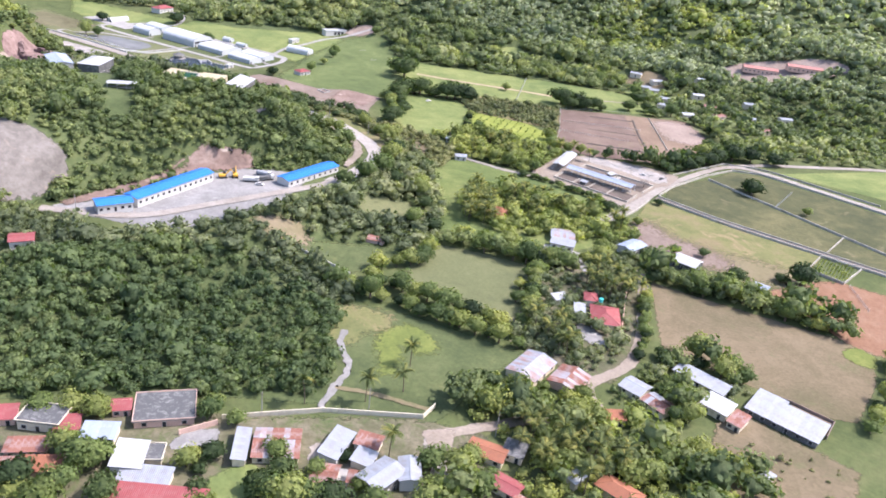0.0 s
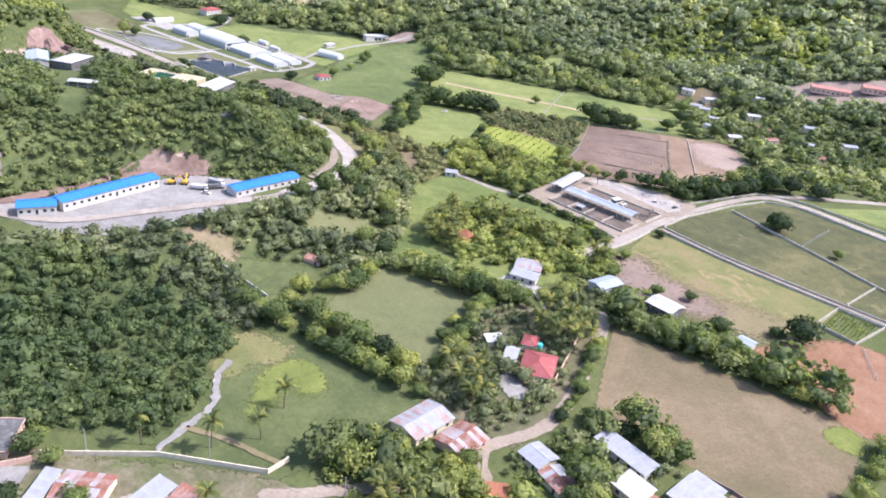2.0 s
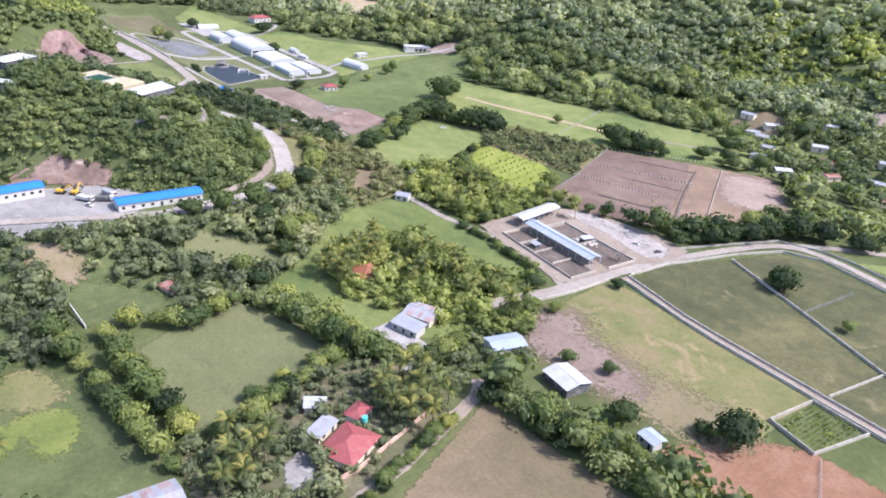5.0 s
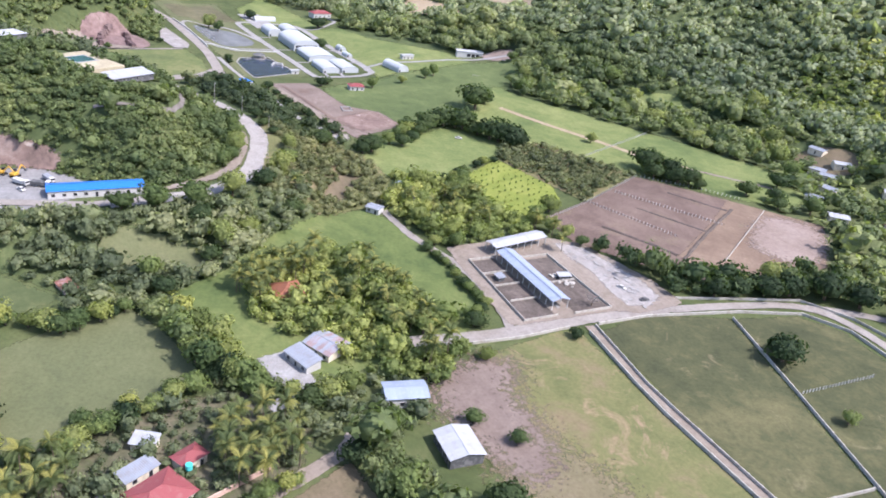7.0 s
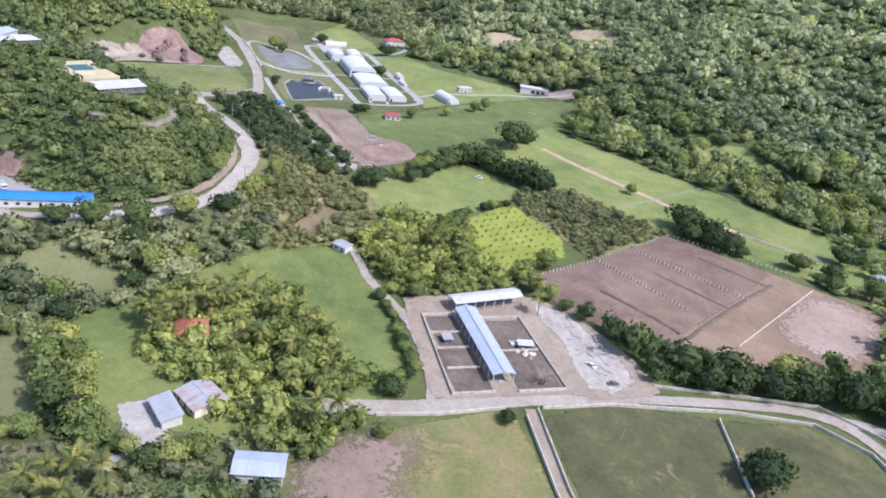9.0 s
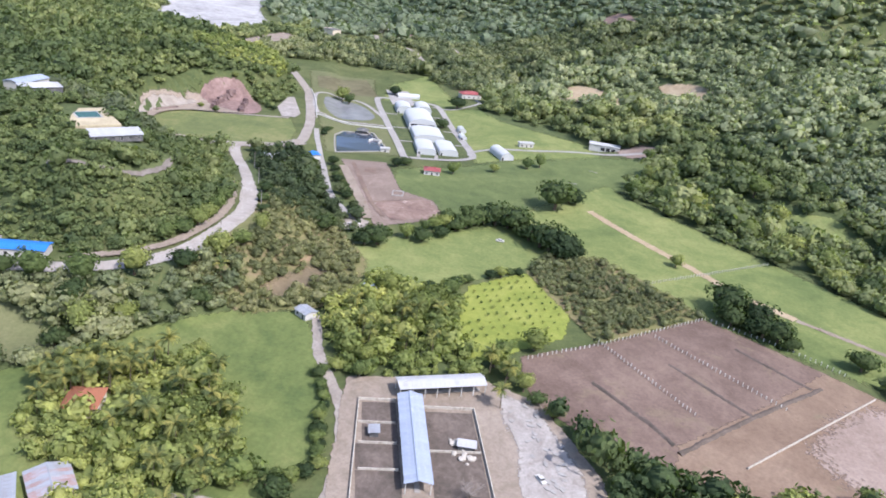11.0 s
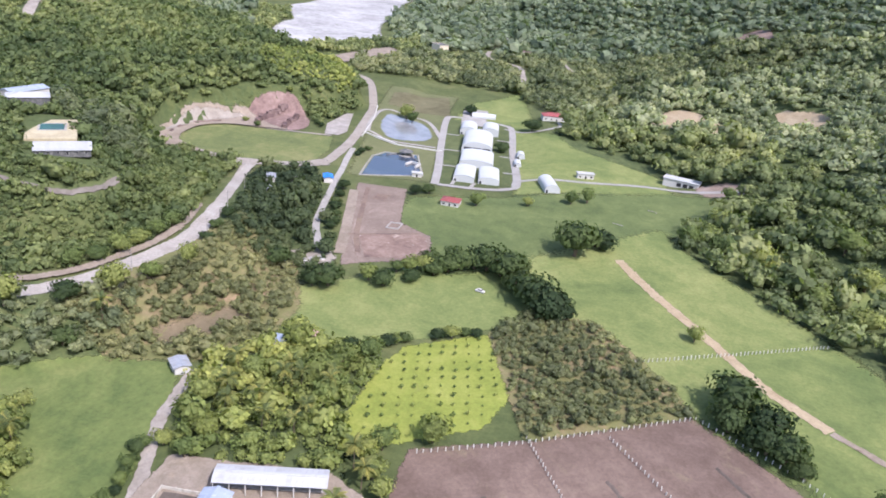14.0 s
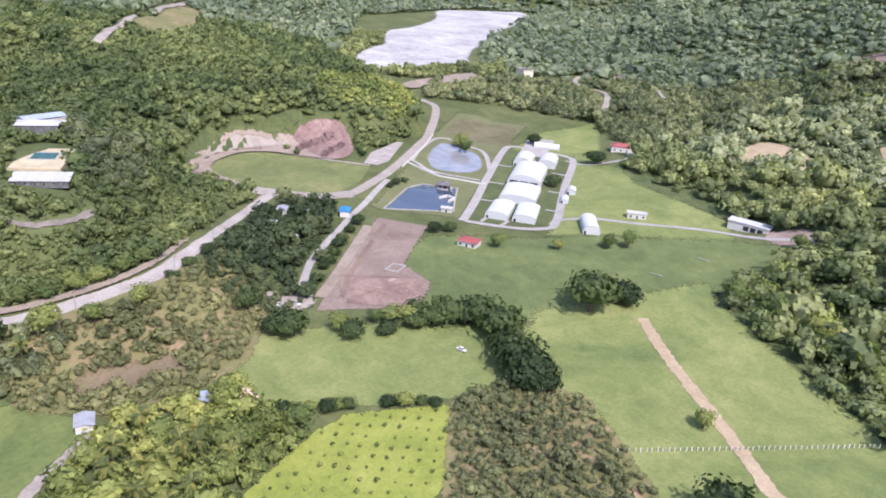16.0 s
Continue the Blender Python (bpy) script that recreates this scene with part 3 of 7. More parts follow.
field("pasture", "long green meadow between tree lines", [(-318, 505), (-340, 494), (-376, 494), (-440, 562), (-420, 566), (-332, 614), (-256, 652), (-212, 640), (-200, 612), (-222, 588), (-258, 553), (-290, 530)], M_PASTURE, 0.06, 2.5)
field("lawn", "bright green lawn behind the tent halls", [(-648, 420), (-740, 434), (-800, 472), (-640, 488), (-640, 505), (-572, 570), (-512, 578), (-482, 482), (-648, 470)], M_PASTURE, 0.05, 2.5)
field("lawn", "green lawns between the white tent halls", [(-475, 428), (-660, 412), (-670, 468), (-500, 482)], M_MEADOW, 0.08)
field("playing_field", "level playing field of yellowish grass", [(-468, 292), (-480, 266), (-500, 256), (-527, 258), (-539, 272), (-541, 308), (-544, 348), (-512, 354), (-480, 352), (-468, 323)], M_PLAY)
field("building_ground", "cleared pinkish ground with the footings of a new building", [(-337, 408), (-456, 388), (-457, 416), (-398, 423), (-384, 441), (-357, 445), (-343, 417)], M_BUILD, 0.1)
field("bare_bank", "dry tan margin round the ponds", [(-474, 378), (-500, 376), (-550, 371), (-660, 358), (-750, 352), (-755, 412), (-660, 412), (-560, 424), (-486, 426)], M_OLIVE, 0.055, 1.5)
field("pond", "blue pond with a paved rim", [(-478, 384), (-523, 382.5), (-537, 388), (-540, 409), (-496, 419)], M_WATER, 0.1, 0.1, category="pond")
field("pond", "shallow grey pond with an island", [(-576, 378), (-641, 369), (-634, 398), (-583, 412)], M_GREYWATER, 0.1, 0.5, True, category="pond")
field("pond", "brown muddy pond", [(-670, 363), (-724, 358), (-747, 406), (-671, 416)], M_MUD, 0.1, 0.5, category="pond")
draped("river_bed", "wide white gravel bed of a river", [(-930, 180), (-921, 217), (-989, 248), (-1047, 278), (-1120, 256), (-1212, 240), (-1290, 246), (-1524, 212), (-1700, 214), (-2011, 170), (-1900, 90), (-1800, 0), (-1600, 70), (-1407, 88), (-1300, 70), (-1136, 138), (-1099, 128), (-976, 152)], M_RIVER, 1.2, 8.0, category="river bed")
draped("bare_ground", "tan bare field near the river", [(-850, 255), (-985, 300), (-960, 318), (-830, 280)], M_DIRT, 1.5, 6.0)
draped("cut_slope", "reddish rock face cut into the hill foot", [(-546, 285), (-558, 277), (-574, 279), (-588, 289), (-596, 302), (-594, 312), (-578, 321), (-560, 325), (-547, 322), (-542, 302)], M_ROCK, 0.6, 1.4)
draped("spoil_bank", "pale terraced bank of loose earth round the playing field", [(-462, 272), (-476, 252), (-505, 242), (-530, 245), (-550, 257), (-563, 269), (-569, 280), (-562, 288), (-548, 304), (-545, 318), (-542, 300), (-541, 276), (-528, 259), (-502, 256), (-482, 264), (-470, 286)], M_DIRT, 1.1, 1.6)
draped("spoil_bank", "whitish crest of the bank of loose earth", [(-500, 246), (-516, 245), (-534, 249), (-548, 258), (-559, 269), (-563, 277), (-554, 272), (-542, 261), (-528, 253), (-512, 249)], M_ROAD, 1.3, 1.4)
draped("cut_slope", "pale quarried slope of grey earth", [(-341, 152), (-325, 166), (-305, 172), (-302, 152), (-304, 128), (-330, 126)], M_QUARRY, 0.6)
draped("cut_slope", "bare reddish bank behind the long sheds", [(-291, 160), (-291, 226), (-279, 250), (-283, 253), (-296, 230), (-297, 160)], M_CUT)
draped("bare_slope", "tan bare clearing on the wooded slope", [(-676, 566), (-690, 590), (-712, 606), (-690, 626), (-650, 646), (-628, 644), (-650, 614), (-660, 590)], M_TRACK, 0.6, 3.0)
draped("bare_slope", "small tan clearing higher on the wooded slope", [(-686, 680), (-656, 708), (-624, 710), (-606, 692), (-650, 680)], M_TRACK, 0.6, 3.0)
draped("bare_slope", "reddish bare clearing among far woods", [(-1049, 428), (-1116, 436), (-1125, 476), (-1062, 474)], M_CUT, 0.6, 4.0)
draped("bare_slope", "pinkish bare clearing high on the hill", [(-1000, 700), (-1022, 748), (-890, 728)], M_CUT, 0.6, 4.0)
draped("gravel_yard", "grey gravel yard before the blue-roofed sheds", [(-297, 152), (-288, 172), (-285, 240), (-266, 262), (-248, 258), (-239, 226), (-242, 184), (-256, 170), (-272, 164)], M_GRAVEL, 0.12)
field("crop_patch", "small bright yellow-green crop patch at the field corner", [(-5, 312), (-4, 319), (-1, 323), (6, 320), (7, 311), (2, 309)], M_YOUNG, 0.09, 0.4, True, True)
field("bare_patch", "pale bare earth at the upper edge of the small pasture", [(-234, 208), (-222, 226), (-212, 221), (-217, 211)], M_MARGIN, 0.1, 1.6, True, True)
SPUR = [(-346, 756), (-356, 800), (-350, 852), (-305, 880), (-232, 890), (-186, 856), (-186, 798), (-215, 790), (-262, 778), (-310, 762)]
for patch in ([(-340, 762), (-346, 786), (-330, 812), (-308, 800), (-300, 776)], [(-296, 778), (-304, 804), (-322, 830), (-300, 846), (-276, 820), (-266, 786)], [(-258, 786), (-262, 822), (-286, 862), (-258, 880), (-236, 846), (-226, 800)], [(-330, 838), (-340, 862), (-312, 874), (-306, 852)], [(-218, 796), (-222, 834), (-206, 858), (-190, 832), (-196, 802)]):
    draped("clearing", "bright grassy scrub on a spur of the mountain", patch, M_MEADOW, 0.6, 4.0, category="clearing")
strip("road", "pale gravel lane crossing the yard", [(-296, 150), (-266, 174), (-256, 205), (-248, 236), (-242, 262), (-243, 284)], 5, M_ROAD, 0.3)
strip("road", "wide pale limestone road along the hill foot", [(-241.5, 268), (-245, 297), (-254, 317), (-269, 330), (-286, 337), (-304, 343), (-322, 346), (-345, 344)], 8.6, M_LIMESTONE, 0.2, 0.6)
strip("road", "pale limestone road where it narrows", [(-312, 344.6), (-330, 345.6), (-345, 344), (-362, 341)], 7.0, M_LIMESTONE, 0.2, 0.6)
strip("road", "narrower pale limestone road climbing to the playing field", [(-340, 344.4), (-352, 343), (-372, 339), (-400, 333), (-432, 325), (-462, 320)], 5.8, M_LIMESTONE, 0.2, 0.5)
strip("road", "pale gravel drive past the playing field", [(-432, 325), (-462, 322), (-476, 356), (-515, 362), (-554, 362), (-620, 357), (-660, 352), (-760, 326), (-790, 300)], 7, M_ROAD, 0.18, 0.4)
strip("road", "gravel shoulder along the playing field", [(-468, 296), (-479, 268), (-500, 256), (-528, 258), (-541, 272), (-543, 308), (-547, 348)], 2.6, M_ROAD, 0.19)
strip("road", "pale road between the corral and the paddocks", [(-134, 352), (-131, 373), (-130, 390), (-131, 420), (-130, 447), (-128, 460)], 7, M_ROAD)
strip("road", "pale walled road curving round the paddocks", [(-129, 452), (-122, 494), (-113, 522), (-93, 531), (-55, 527), (0, 520), (60, 512)], 4.6, M_ROAD)
strip("road", "narrow pale road along the far paddock", [(-113, 522), (-100, 545), (-60, 590), (-26, 625), (20, 660)], 5, M_ROAD, 0.15)
strip("lane", "straight pale dirt lane between two white walls", [(-126, 420.6), (-90, 415.9), (-75, 415), (0, 415), (60, 415)], 3.6, M_DIRT, 0.16, 0.15)
strip("lane", "pale lane between the pasture and the corral", [(-238, 384), (-210, 386), (-180, 394), (-150, 394), (-131, 390)], 3.2, M_ROAD, 0.13, 0.5)
strip("lane", "earth lane beside the red-roofed house", [(-60, 205), (-72, 217), (-67, 239), (-71, 262), (-89, 309), (-97, 318)], 4.2, M_DIRT, 0.13, 0.5)
strip("lane", "earth lane through the village", [(-60, 205), (-75, 190), (-86, 174), (-94, 162)], 4, M_DIRT, 0.13, 0.5)
strip("lane", "village side lane of pale dirt", [(-96, 160), (-92, 152), (-84, 146), (-76, 138)], 5, M_ROAD, 0.12, 0.5)
strip("footpath", "trodden footpath through the meadow", [(-130, 145), (-134, 155), (-138, 167), (-150, 176), (-155, 184)], 1.8, M_GRAVEL, 0.12, 0.8, "path")
strip("footpath", "trodden footpath across the meadow", [(-134, 156), (-122, 162), (-104, 168)], 1.4, M_MARGIN, 0.12, 0.4, "path")
strip("dirt_track", "straight pinkish dirt track down the long meadow", [(-390, 535), (-360, 546), (-325, 562), (-300, 573), (-284, 580), (-262, 596)], 5.0, M_TRACK, 0.13, 0.7, "track")
strip("dirt_track", "worn grass track down the long meadow", [(-262, 596), (-240, 616), (-222, 632)], 3, M_DIRT, 0.11, 0.7, "track")
strip("walkway", "pale paved walkway round the tent halls", [(-480, 430), (-520, 427), (-580, 421), (-657, 415), (-672, 420), (-670, 440), (-665, 462), (-650, 470), (-580, 474), (-504, 480), (-490, 474), (-482, 455), (-480, 430)], 5, M_CONCRETE, 0.2, 0.1, "path")
strip("walkway", "pale path across the lawn to the white house", [(-500, 478), (-510, 484), (-517, 525), (-526, 575), (-508, 625)], 3.5, M_CONCRETE, 0.19, 0.2, "path")
strip("walkway", "pale path to the red-roofed house by the wood", [(-652, 464), (-646, 485), (-668, 508), (-688, 508)], 3, M_CONCRETE, 0.17, 0.2, "path")
strip("walkway", "paved path between the ponds", [(-576, 364), (-568, 385), (-566, 420)], 3, M_CONCRETE, 0.19, 0.2, "path")
strip("walkway", "curving path round the grey pond", [(-576, 366), (-610, 362), (-648, 364), (-650, 390), (-635, 405), (-590, 420)], 3, M_CONCRETE, 0.16, 0.3, "path")
strip("walkway", "paved drive beside the cleared ground", [(-350, 394), (-380, 384), (-407, 380), (-426, 378), (-450, 375), (-476, 372.5), (-498, 370), (-524, 368)], 3.2, M_CONCRETE, 0.17, 0.2, "path")
strip("road", "pale road winding over the far hilltop", [(-606, 84), (-648, 62), (-700, 32), (-776, -8), (-880, -55), (-988, -100), (-1074, -140)], 9, M_ROAD, 0.9, 0.6)
draped("clearing", "dry yellowish grass below the hilltop road", [(-640, 74), (-700, 40), (-776, 0), (-880, -46), (-985, -90), (-900, 0), (-770, 62), (-690, 84)], M_TAN, 0.7, 6.0, category="clearing")
strip("road", "pale track bending along the far wood", [(-850, 472), (-900, 470), (-960, 462), (-1000, 425), (-1060, 420)], 6, M_ROAD, 0.6, 0.8)
strip("road", "pale terrace track on the wooded hill", [(-295, 268), (-296, 284), (-302, 299), (-313, 307), (-326, 310), (-340, 311)], 1.5, M_QUARRY, 0.6, 0.5, clear=True)
field("village_ground", "trodden tan earth between the village houses", [(-104, 160), (-84, 168), (-66, 150), (-60, 120), (-100, 100), (-140, 76), (-180, 56), (-200, 66), (-184, 92), (-150, 118), (-128, 138)], M_VILLAGE, 0.05, 1.2)
field("yard", "dry tan yard with weeds beside the barn", [(-30, 240), (12, 236), (14, 200), (-12, 194), (-26, 206)], M_FALLOW, 0.05, 1.0)
field("yard", "walled brown earth yard behind the large barn", [(-13.5, 252.5), (-13, 260), (0.8, 258.6), (0.4, 249.5)], M_TILLED, 0.1, 0.2)
field("yard", "pale dirt yard before the white-roofed house", [(-138, 301), (-140, 310), (-129, 314), (-122, 314), (-117, 308), (-110, 299), (-114, 298), (-119, 305), (-128, 303)], M_CONCRETE, 0.11, 0.5)
field("yard", "pale paved yard of the red-roofed house", [(-94, 254), (-85, 253), (-79, 247), (-82, 243), (-91, 247)], M_GRAVEL, 0.11, 0.6)
field("concrete_yard", "whitish concrete turning place at the foot of the cut rock", [(-549, 341), (-577, 335), (-616, 340), (-618, 345), (-598, 348), (-562, 354), (-549, 351)], M_APRON, 0.3, 0.15)
draped("clearing", "grassy clearing inside the forest edge", [(-380, 628), (-394, 664), (-378, 688), (-358, 678), (-364, 640)], M_PASTURE, 0.5, 2.5)
draped("clearing", "small grassy clearing inside the forest edge", [(-322, 680), (-318, 704), (-304, 700), (-304, 678)], M_PASTURE, 0.5, 2.5)
field("bare_ground", "pinkish bare ground beside the white house", [(-530, 594), (-528, 618), (-506, 622), (-508, 602)], M_SLAB, 0.12, 1.2, True)
strip("road", "thin pale track winding up the far wood", [(-1028, 518), (-980, 526), (-941, 539), (-923, 562), (-870, 580), (-830, 589)], 4, M_ROAD, 0.8, 0.6)
field("plantation_ground", "pale tan earth under the shrub plantation", [(-294, 478), (-318, 495), (-316, 520), (-274, 545), (-258, 548), (-230, 494), (-250, 489)], M_TAN, 0.05, 0.8, False, False)
field("gravel_yard", "pale gravel drive between the playing field and the grove", [(-469, 290), (-467, 312), (-473, 343), (-489, 358), (-478, 364), (-462, 334), (-454, 308), (-460, 292)], M_ROAD, 0.2, 0.6)
draped("yard", "pale dirt yards of the settlement", [(-266, 690), (-262, 712), (-246, 722), (-226, 708), (-228, 690), (-246, 684)], M_FALLOW, 0.4, 2.0, True, "yard")
draped("clearing", "grassy clearing at the edge of the settlement", [(-252, 660), (-240, 678), (-226, 670), (-238, 652)], M_PASTURE, 0.3, 2.0, True, "clearing")
draped("clearing", "small bright pasture between settlement trees", [(-150, 598), (-130, 612), (-108, 608), (-126, 590)], M_PASTURE, 0.3, 2.0, True, "clearing")
draped("clearing", "grass between the settlement houses", [(-222, 676), (-206, 690), (-192, 682), (-208, 666)], M_PASTURE, 0.3, 2.0, True, "clearing")
field("scrub_ground", "tan dry ground under loose shrubs", [(-262, 322), (-284, 342), (-330, 352), (-350, 358), (-330, 388), (-290, 402), (-268, 398), (-246, 384), (-238, 356)], M_TAN, 0.05, 1.5, False, False)
field("tilled_strip", "bare brown tilled strip among shrubs", [(-250, 366), (-260, 363), (-277, 376), (-282, 384), (-272, 384)], M_FALLOW, 0.09, 1.5, True)
field("clearing", "rough pale clearing below the wooded yard", [(-204, 268), (-218, 262), (-224, 274), (-216, 288), (-206, 300), (-196, 296), (-198, 282)], M_OLIVE, 0.08, 1.5, True)
draped("road_bank", "bare tan bank above the limestone road", [(-250, 290), (-259, 312), (-272, 325), (-288, 332), (-306, 338), (-330, 340), (-358, 335), (-358, 333), (-332, 337), (-307, 334.5), (-289, 328.5), (-274, 321.5), (-262, 310), (-254, 291)], M_DIRT, 0.9, 1.2)
draped("bare_ground", "pinkish bare ground round the long buildings", [(-200, 762), (-180, 785), (-120, 815), (-90, 800), (-110, 775), (-170, 745)], M_SLAB, 0.6, 3.0)
strip("slab_strip", "pale concrete band across the cleared ground", [(-348, 404), (-376, 400), (-440, 389)], 5, M_DIRT, 0.16, 0.1, "slab")
strip("slab_strip", "dark trench line in the cleared ground", [(-352, 412), (-380, 405), (-450, 395)], 2, M_PLOUGH, 0.16, 0.2, "slab")
strip("slab_strip", "dark joint across the reddish floor", [(-372, 402), (-386, 436)], 1.2, M_PLOUGH, 0.16, 0.2, "slab")
field("floor_slab", "reddish earth floor of the new building", [(-348, 416), (-374, 407), (-386, 432), (-382, 440), (-357, 444)], M_CUT, 0.12, 0.2)
field("floor_slab", "worn rectangle of dark earth on the cleared ground", [(-428, 402), (-438, 403), (-438, 410), (-428, 409)], M_PLOUGH, 0.13, 0.2)
field("drive", "grey concrete drive by the village wall", [(-150, 110), (-144, 117), (-138, 111), (-140, 106), (-148, 102)], M_GRAVEL, 0.1, 0.3, False, False, "yard")
field("yard", "pale trodden village square", [(-100, 158), (-93, 165), (-89, 158), (-93, 153)], M_DIRT, 0.1, 0.4, False, False, "yard")
field("lawn", "small bright green lawn between village houses", [(-130, 101), (-126, 114), (-116, 112), (-118, 103), (-126, 97)], M_PASTURE, 0.1, 0.5, True, False, "lawn")
field("yard", "pale concrete yard before a red-roofed village house", [(-109, 127), (-103, 131), (-99, 123), (-105, 118)], M_CONCRETE, 0.1, 0.3, False, False, "yard")
field("yard", "narrow pale passage between village houses", [(-120, 131), (-117, 134), (-112, 126), (-115, 124)], M_ROAD, 0.1, 0.3, False, False, "yard")
for x0, y0, x1, y1 in ((-484, 440, -496, 441), (-483, 452, -496, 454), (-525, 427, -526, 440), (-565, 423, -566, 438), (-525, 478, -526, 470), (-565, 475, -566, 464), (-610, 419, -611, 432), (-610, 472, -611, 460)):
    strip("walkway", "short pale path to a tent hall", [(x0, y0), ((x0 + x1) / 2, (y0 + y1) / 2), (x1, y1)], 1.8, M_CONCRETE, 0.18, 0.05, "path")


# ---- helpers for things ----
def thing(name, m, label, category, group=""):
    ob = new(name)
    ob.matrix_world = m
    ob.empty_display_size = 0.5
    return tagged(ob, label, category, group)


def part(name, bm, material, parent, label="", m=None):
    """One bmesh (or ready mesh) as one mesh object under a thing or a part."""
    if isinstance(bm, bmesh.types.BMesh):
        me = bpy.data.meshes.new(name)
        bm.to_mesh(me)
        bm.free()
    else:
        me = bm
    if not me.materials:
        me.materials.append(material)
    ob = new(name, me)
    ob.parent = parent
    if m is not None:
        ob.matrix_basis = m
    return tagged(ob, label)


def add_box(bm, lo, hi, bevel=0.0):
    r = bmesh.ops.create_cube(bm, size=1.0)
    mid = [(a + b) / 2 for a, b in zip(lo, hi)]
    bmesh.ops.transform(bm, matrix=Matrix.LocRotScale(mid, None, [b - a for a, b in zip(lo, hi)]), verts=r["verts"])
    if bevel:
        es = list({e for v in r["verts"] for e in v.link_edges})
        bmesh.ops.bevel(bm, geom=es, offset=bevel, segments=1, affect="EDGES")
    return bm


def box(lo, hi, bevel=0.0):
    return add_box(bmesh.new(), lo, hi, bevel)


def tube(r, h, n=8, top=None):
    bm = bmesh.new()
    bmesh.ops.create_cone(bm, cap_ends=True, segments=n, radius1=r, radius2=r if top is None else top, depth=h, matrix=Matrix.Translation((0, 0, h / 2)))
    return bm


# ---- buildings ----
def sheet_mesh(name, width, slope, thick=0.06, ribs=3):
    """One corrugated roof sheet, lying along x and falling along -y from its upper edge."""
    V, n = [], ribs * 2
    for s in (0, 1):
        for i in range(n + 1):
            V.append((width * i / n, -slope * s, 0.05 * (i % 2)))
    top = [(i, i + 1, n + 2 + i, n + 1 + i) for i in range(n)]
    low = len(V)
    V += [(x, y, z - thick) for x, y, z in V]
    F = [f[::-1] for f in top] + [tuple(low + k for k in f) for f in top]
    F += [(n + 1 + i, n + 2 + i, low + n + 2 + i, low + n + 1 + i)[::-1] for i in range(n)]
    me = bpy.data.meshes.new(name)
    me.from_pydata(V, [], F)
    return me


def house(name, label, x, y, turn, length, width, eave, roof, wall, form="gable", rise=None, sheets=1.6, openings=3, category="house", group="", base=0.0, second=None, z=None, awning=0):
    """A low house: four walls with thickness, openings, and a roof of sheets. length runs along its own x."""
    ca, sa, hl = math.cos(radians(turn)), math.sin(radians(turn)), max(0.1, (length - width) / 2)
    CLEAR.append(([(x - ca * hl, y - sa * hl), (x + ca * hl, y + sa * hl)], width / 2 + 0.6))
    ob = thing(name, pose(x, y, gz(x, y) + base if z is None else z, 0, 0, turn), label, category, group)
    L, W, t = length / 2 - 0.5, width / 2 - 0.5, 0.2
    rise = rise if rise is not None else (0.22 * width / 2 if form == "gable" else 0.12 * width)
    low = -1.0
    back = eave + (rise if form == "mono" else 0)
    part("wall", box((-L, -W, low), (L, -W + t, eave)), wall, ob)
    part("wall", box((-L, W - t, low), (L, W, back)), wall, ob)
    for s in (-1, 1):
        bm = bmesh.new()
        prof = [(-W + t, low), (W - t, low), (W - t, back), (-W + t, eave)]
        if form == "gable":
            prof.insert(3, (0, eave + rise * (W - t) / (W + 0.5)))
        a, b = s * L, s * (L - t)
        va, vb = [bm.verts.new((a, p, q)) for p, q in prof], [bm.verts.new((b, p, q)) for p, q in prof]
        bm.faces.new(va), bm.faces.new(vb[::-1])
        for i in range(len(prof)):
            j = (i + 1) % len(prof)
            bm.faces.new((va[i], va[j], vb[j], vb[i]))
        bmesh.ops.recalc_face_normals(bm, faces=bm.faces[:])
        part("wall", bm, wall, ob)
    # openings on both long walls
    for s in (-1, 1):
        for i in range(openings):
            px = -L + (i + 0.5) * 2 * L / openings
            door = i == openings // 2
            lo, hi, w = (0.05, min(2.1, eave - 0.3), 0.5) if door else (0.9, min(2.1, eave - 0.4), 0.65)
            if hi - lo < 0.4:
                continue
            wy = s * (W + 0.02)
            piece = part("door" if door else "window", box((px - w, wy - 0.05, lo), (px + w, wy + 0.05, hi)), M_DARK, ob)
            bm = bmesh.new()
            for a, b in (((px - w - 0.1, lo), (px - w, hi)), ((px + w, lo), (px + w + 0.1, hi)), ((px - w - 0.1, hi), (px + w + 0.1, hi + 0.1))):
                add_box(bm, (a[0], wy - 0.09, a[1]), (b[0], wy + 0.09, b[1]))
            part("frame", bm, M_WHITE, piece)
    # roof
    n = max(1, round(length / sheets))
    w = length / n
    if form == "gable":
        slope = math.hypot(width / 2, rise)
        me = sheet_mesh("roof_sheet", w * 0.995, slope + 0.02)
        me2, rs = sheet_mesh("roof_sheet", w * 0.995, slope + 0.02), random.Random(int(x * 7 + y))
        tilt = math.degrees(math.atan2(rise, width / 2))
        for i in range(n):
            for s in (0, 1):
                piece = part("roof_sheet", me2, second, ob) if second and rs.random() < 0.45 else part("roof_sheet", me, roof, ob)
                if s == 0:
                    piece.matrix_basis = pose(-length / 2 + i * w, 0, eave + rise + 0.04, tilt, 0, 0)
                else:
                    piece.matrix_basis = pose(-length / 2 + (i + 1) * w, 0, eave + rise + 0.04, tilt, 0, 180)
        part("ridge_cap", box((-length / 2, -0.22, eave + rise), (length / 2, 0.22, eave + rise + 0.13), 0.05), roof, ob)
    elif form == "mono":
        slope = math.hypot(width, rise)
        me = sheet_mesh("roof_sheet", w * 0.995, slope)
        tilt = math.degrees(math.atan2(rise, width))
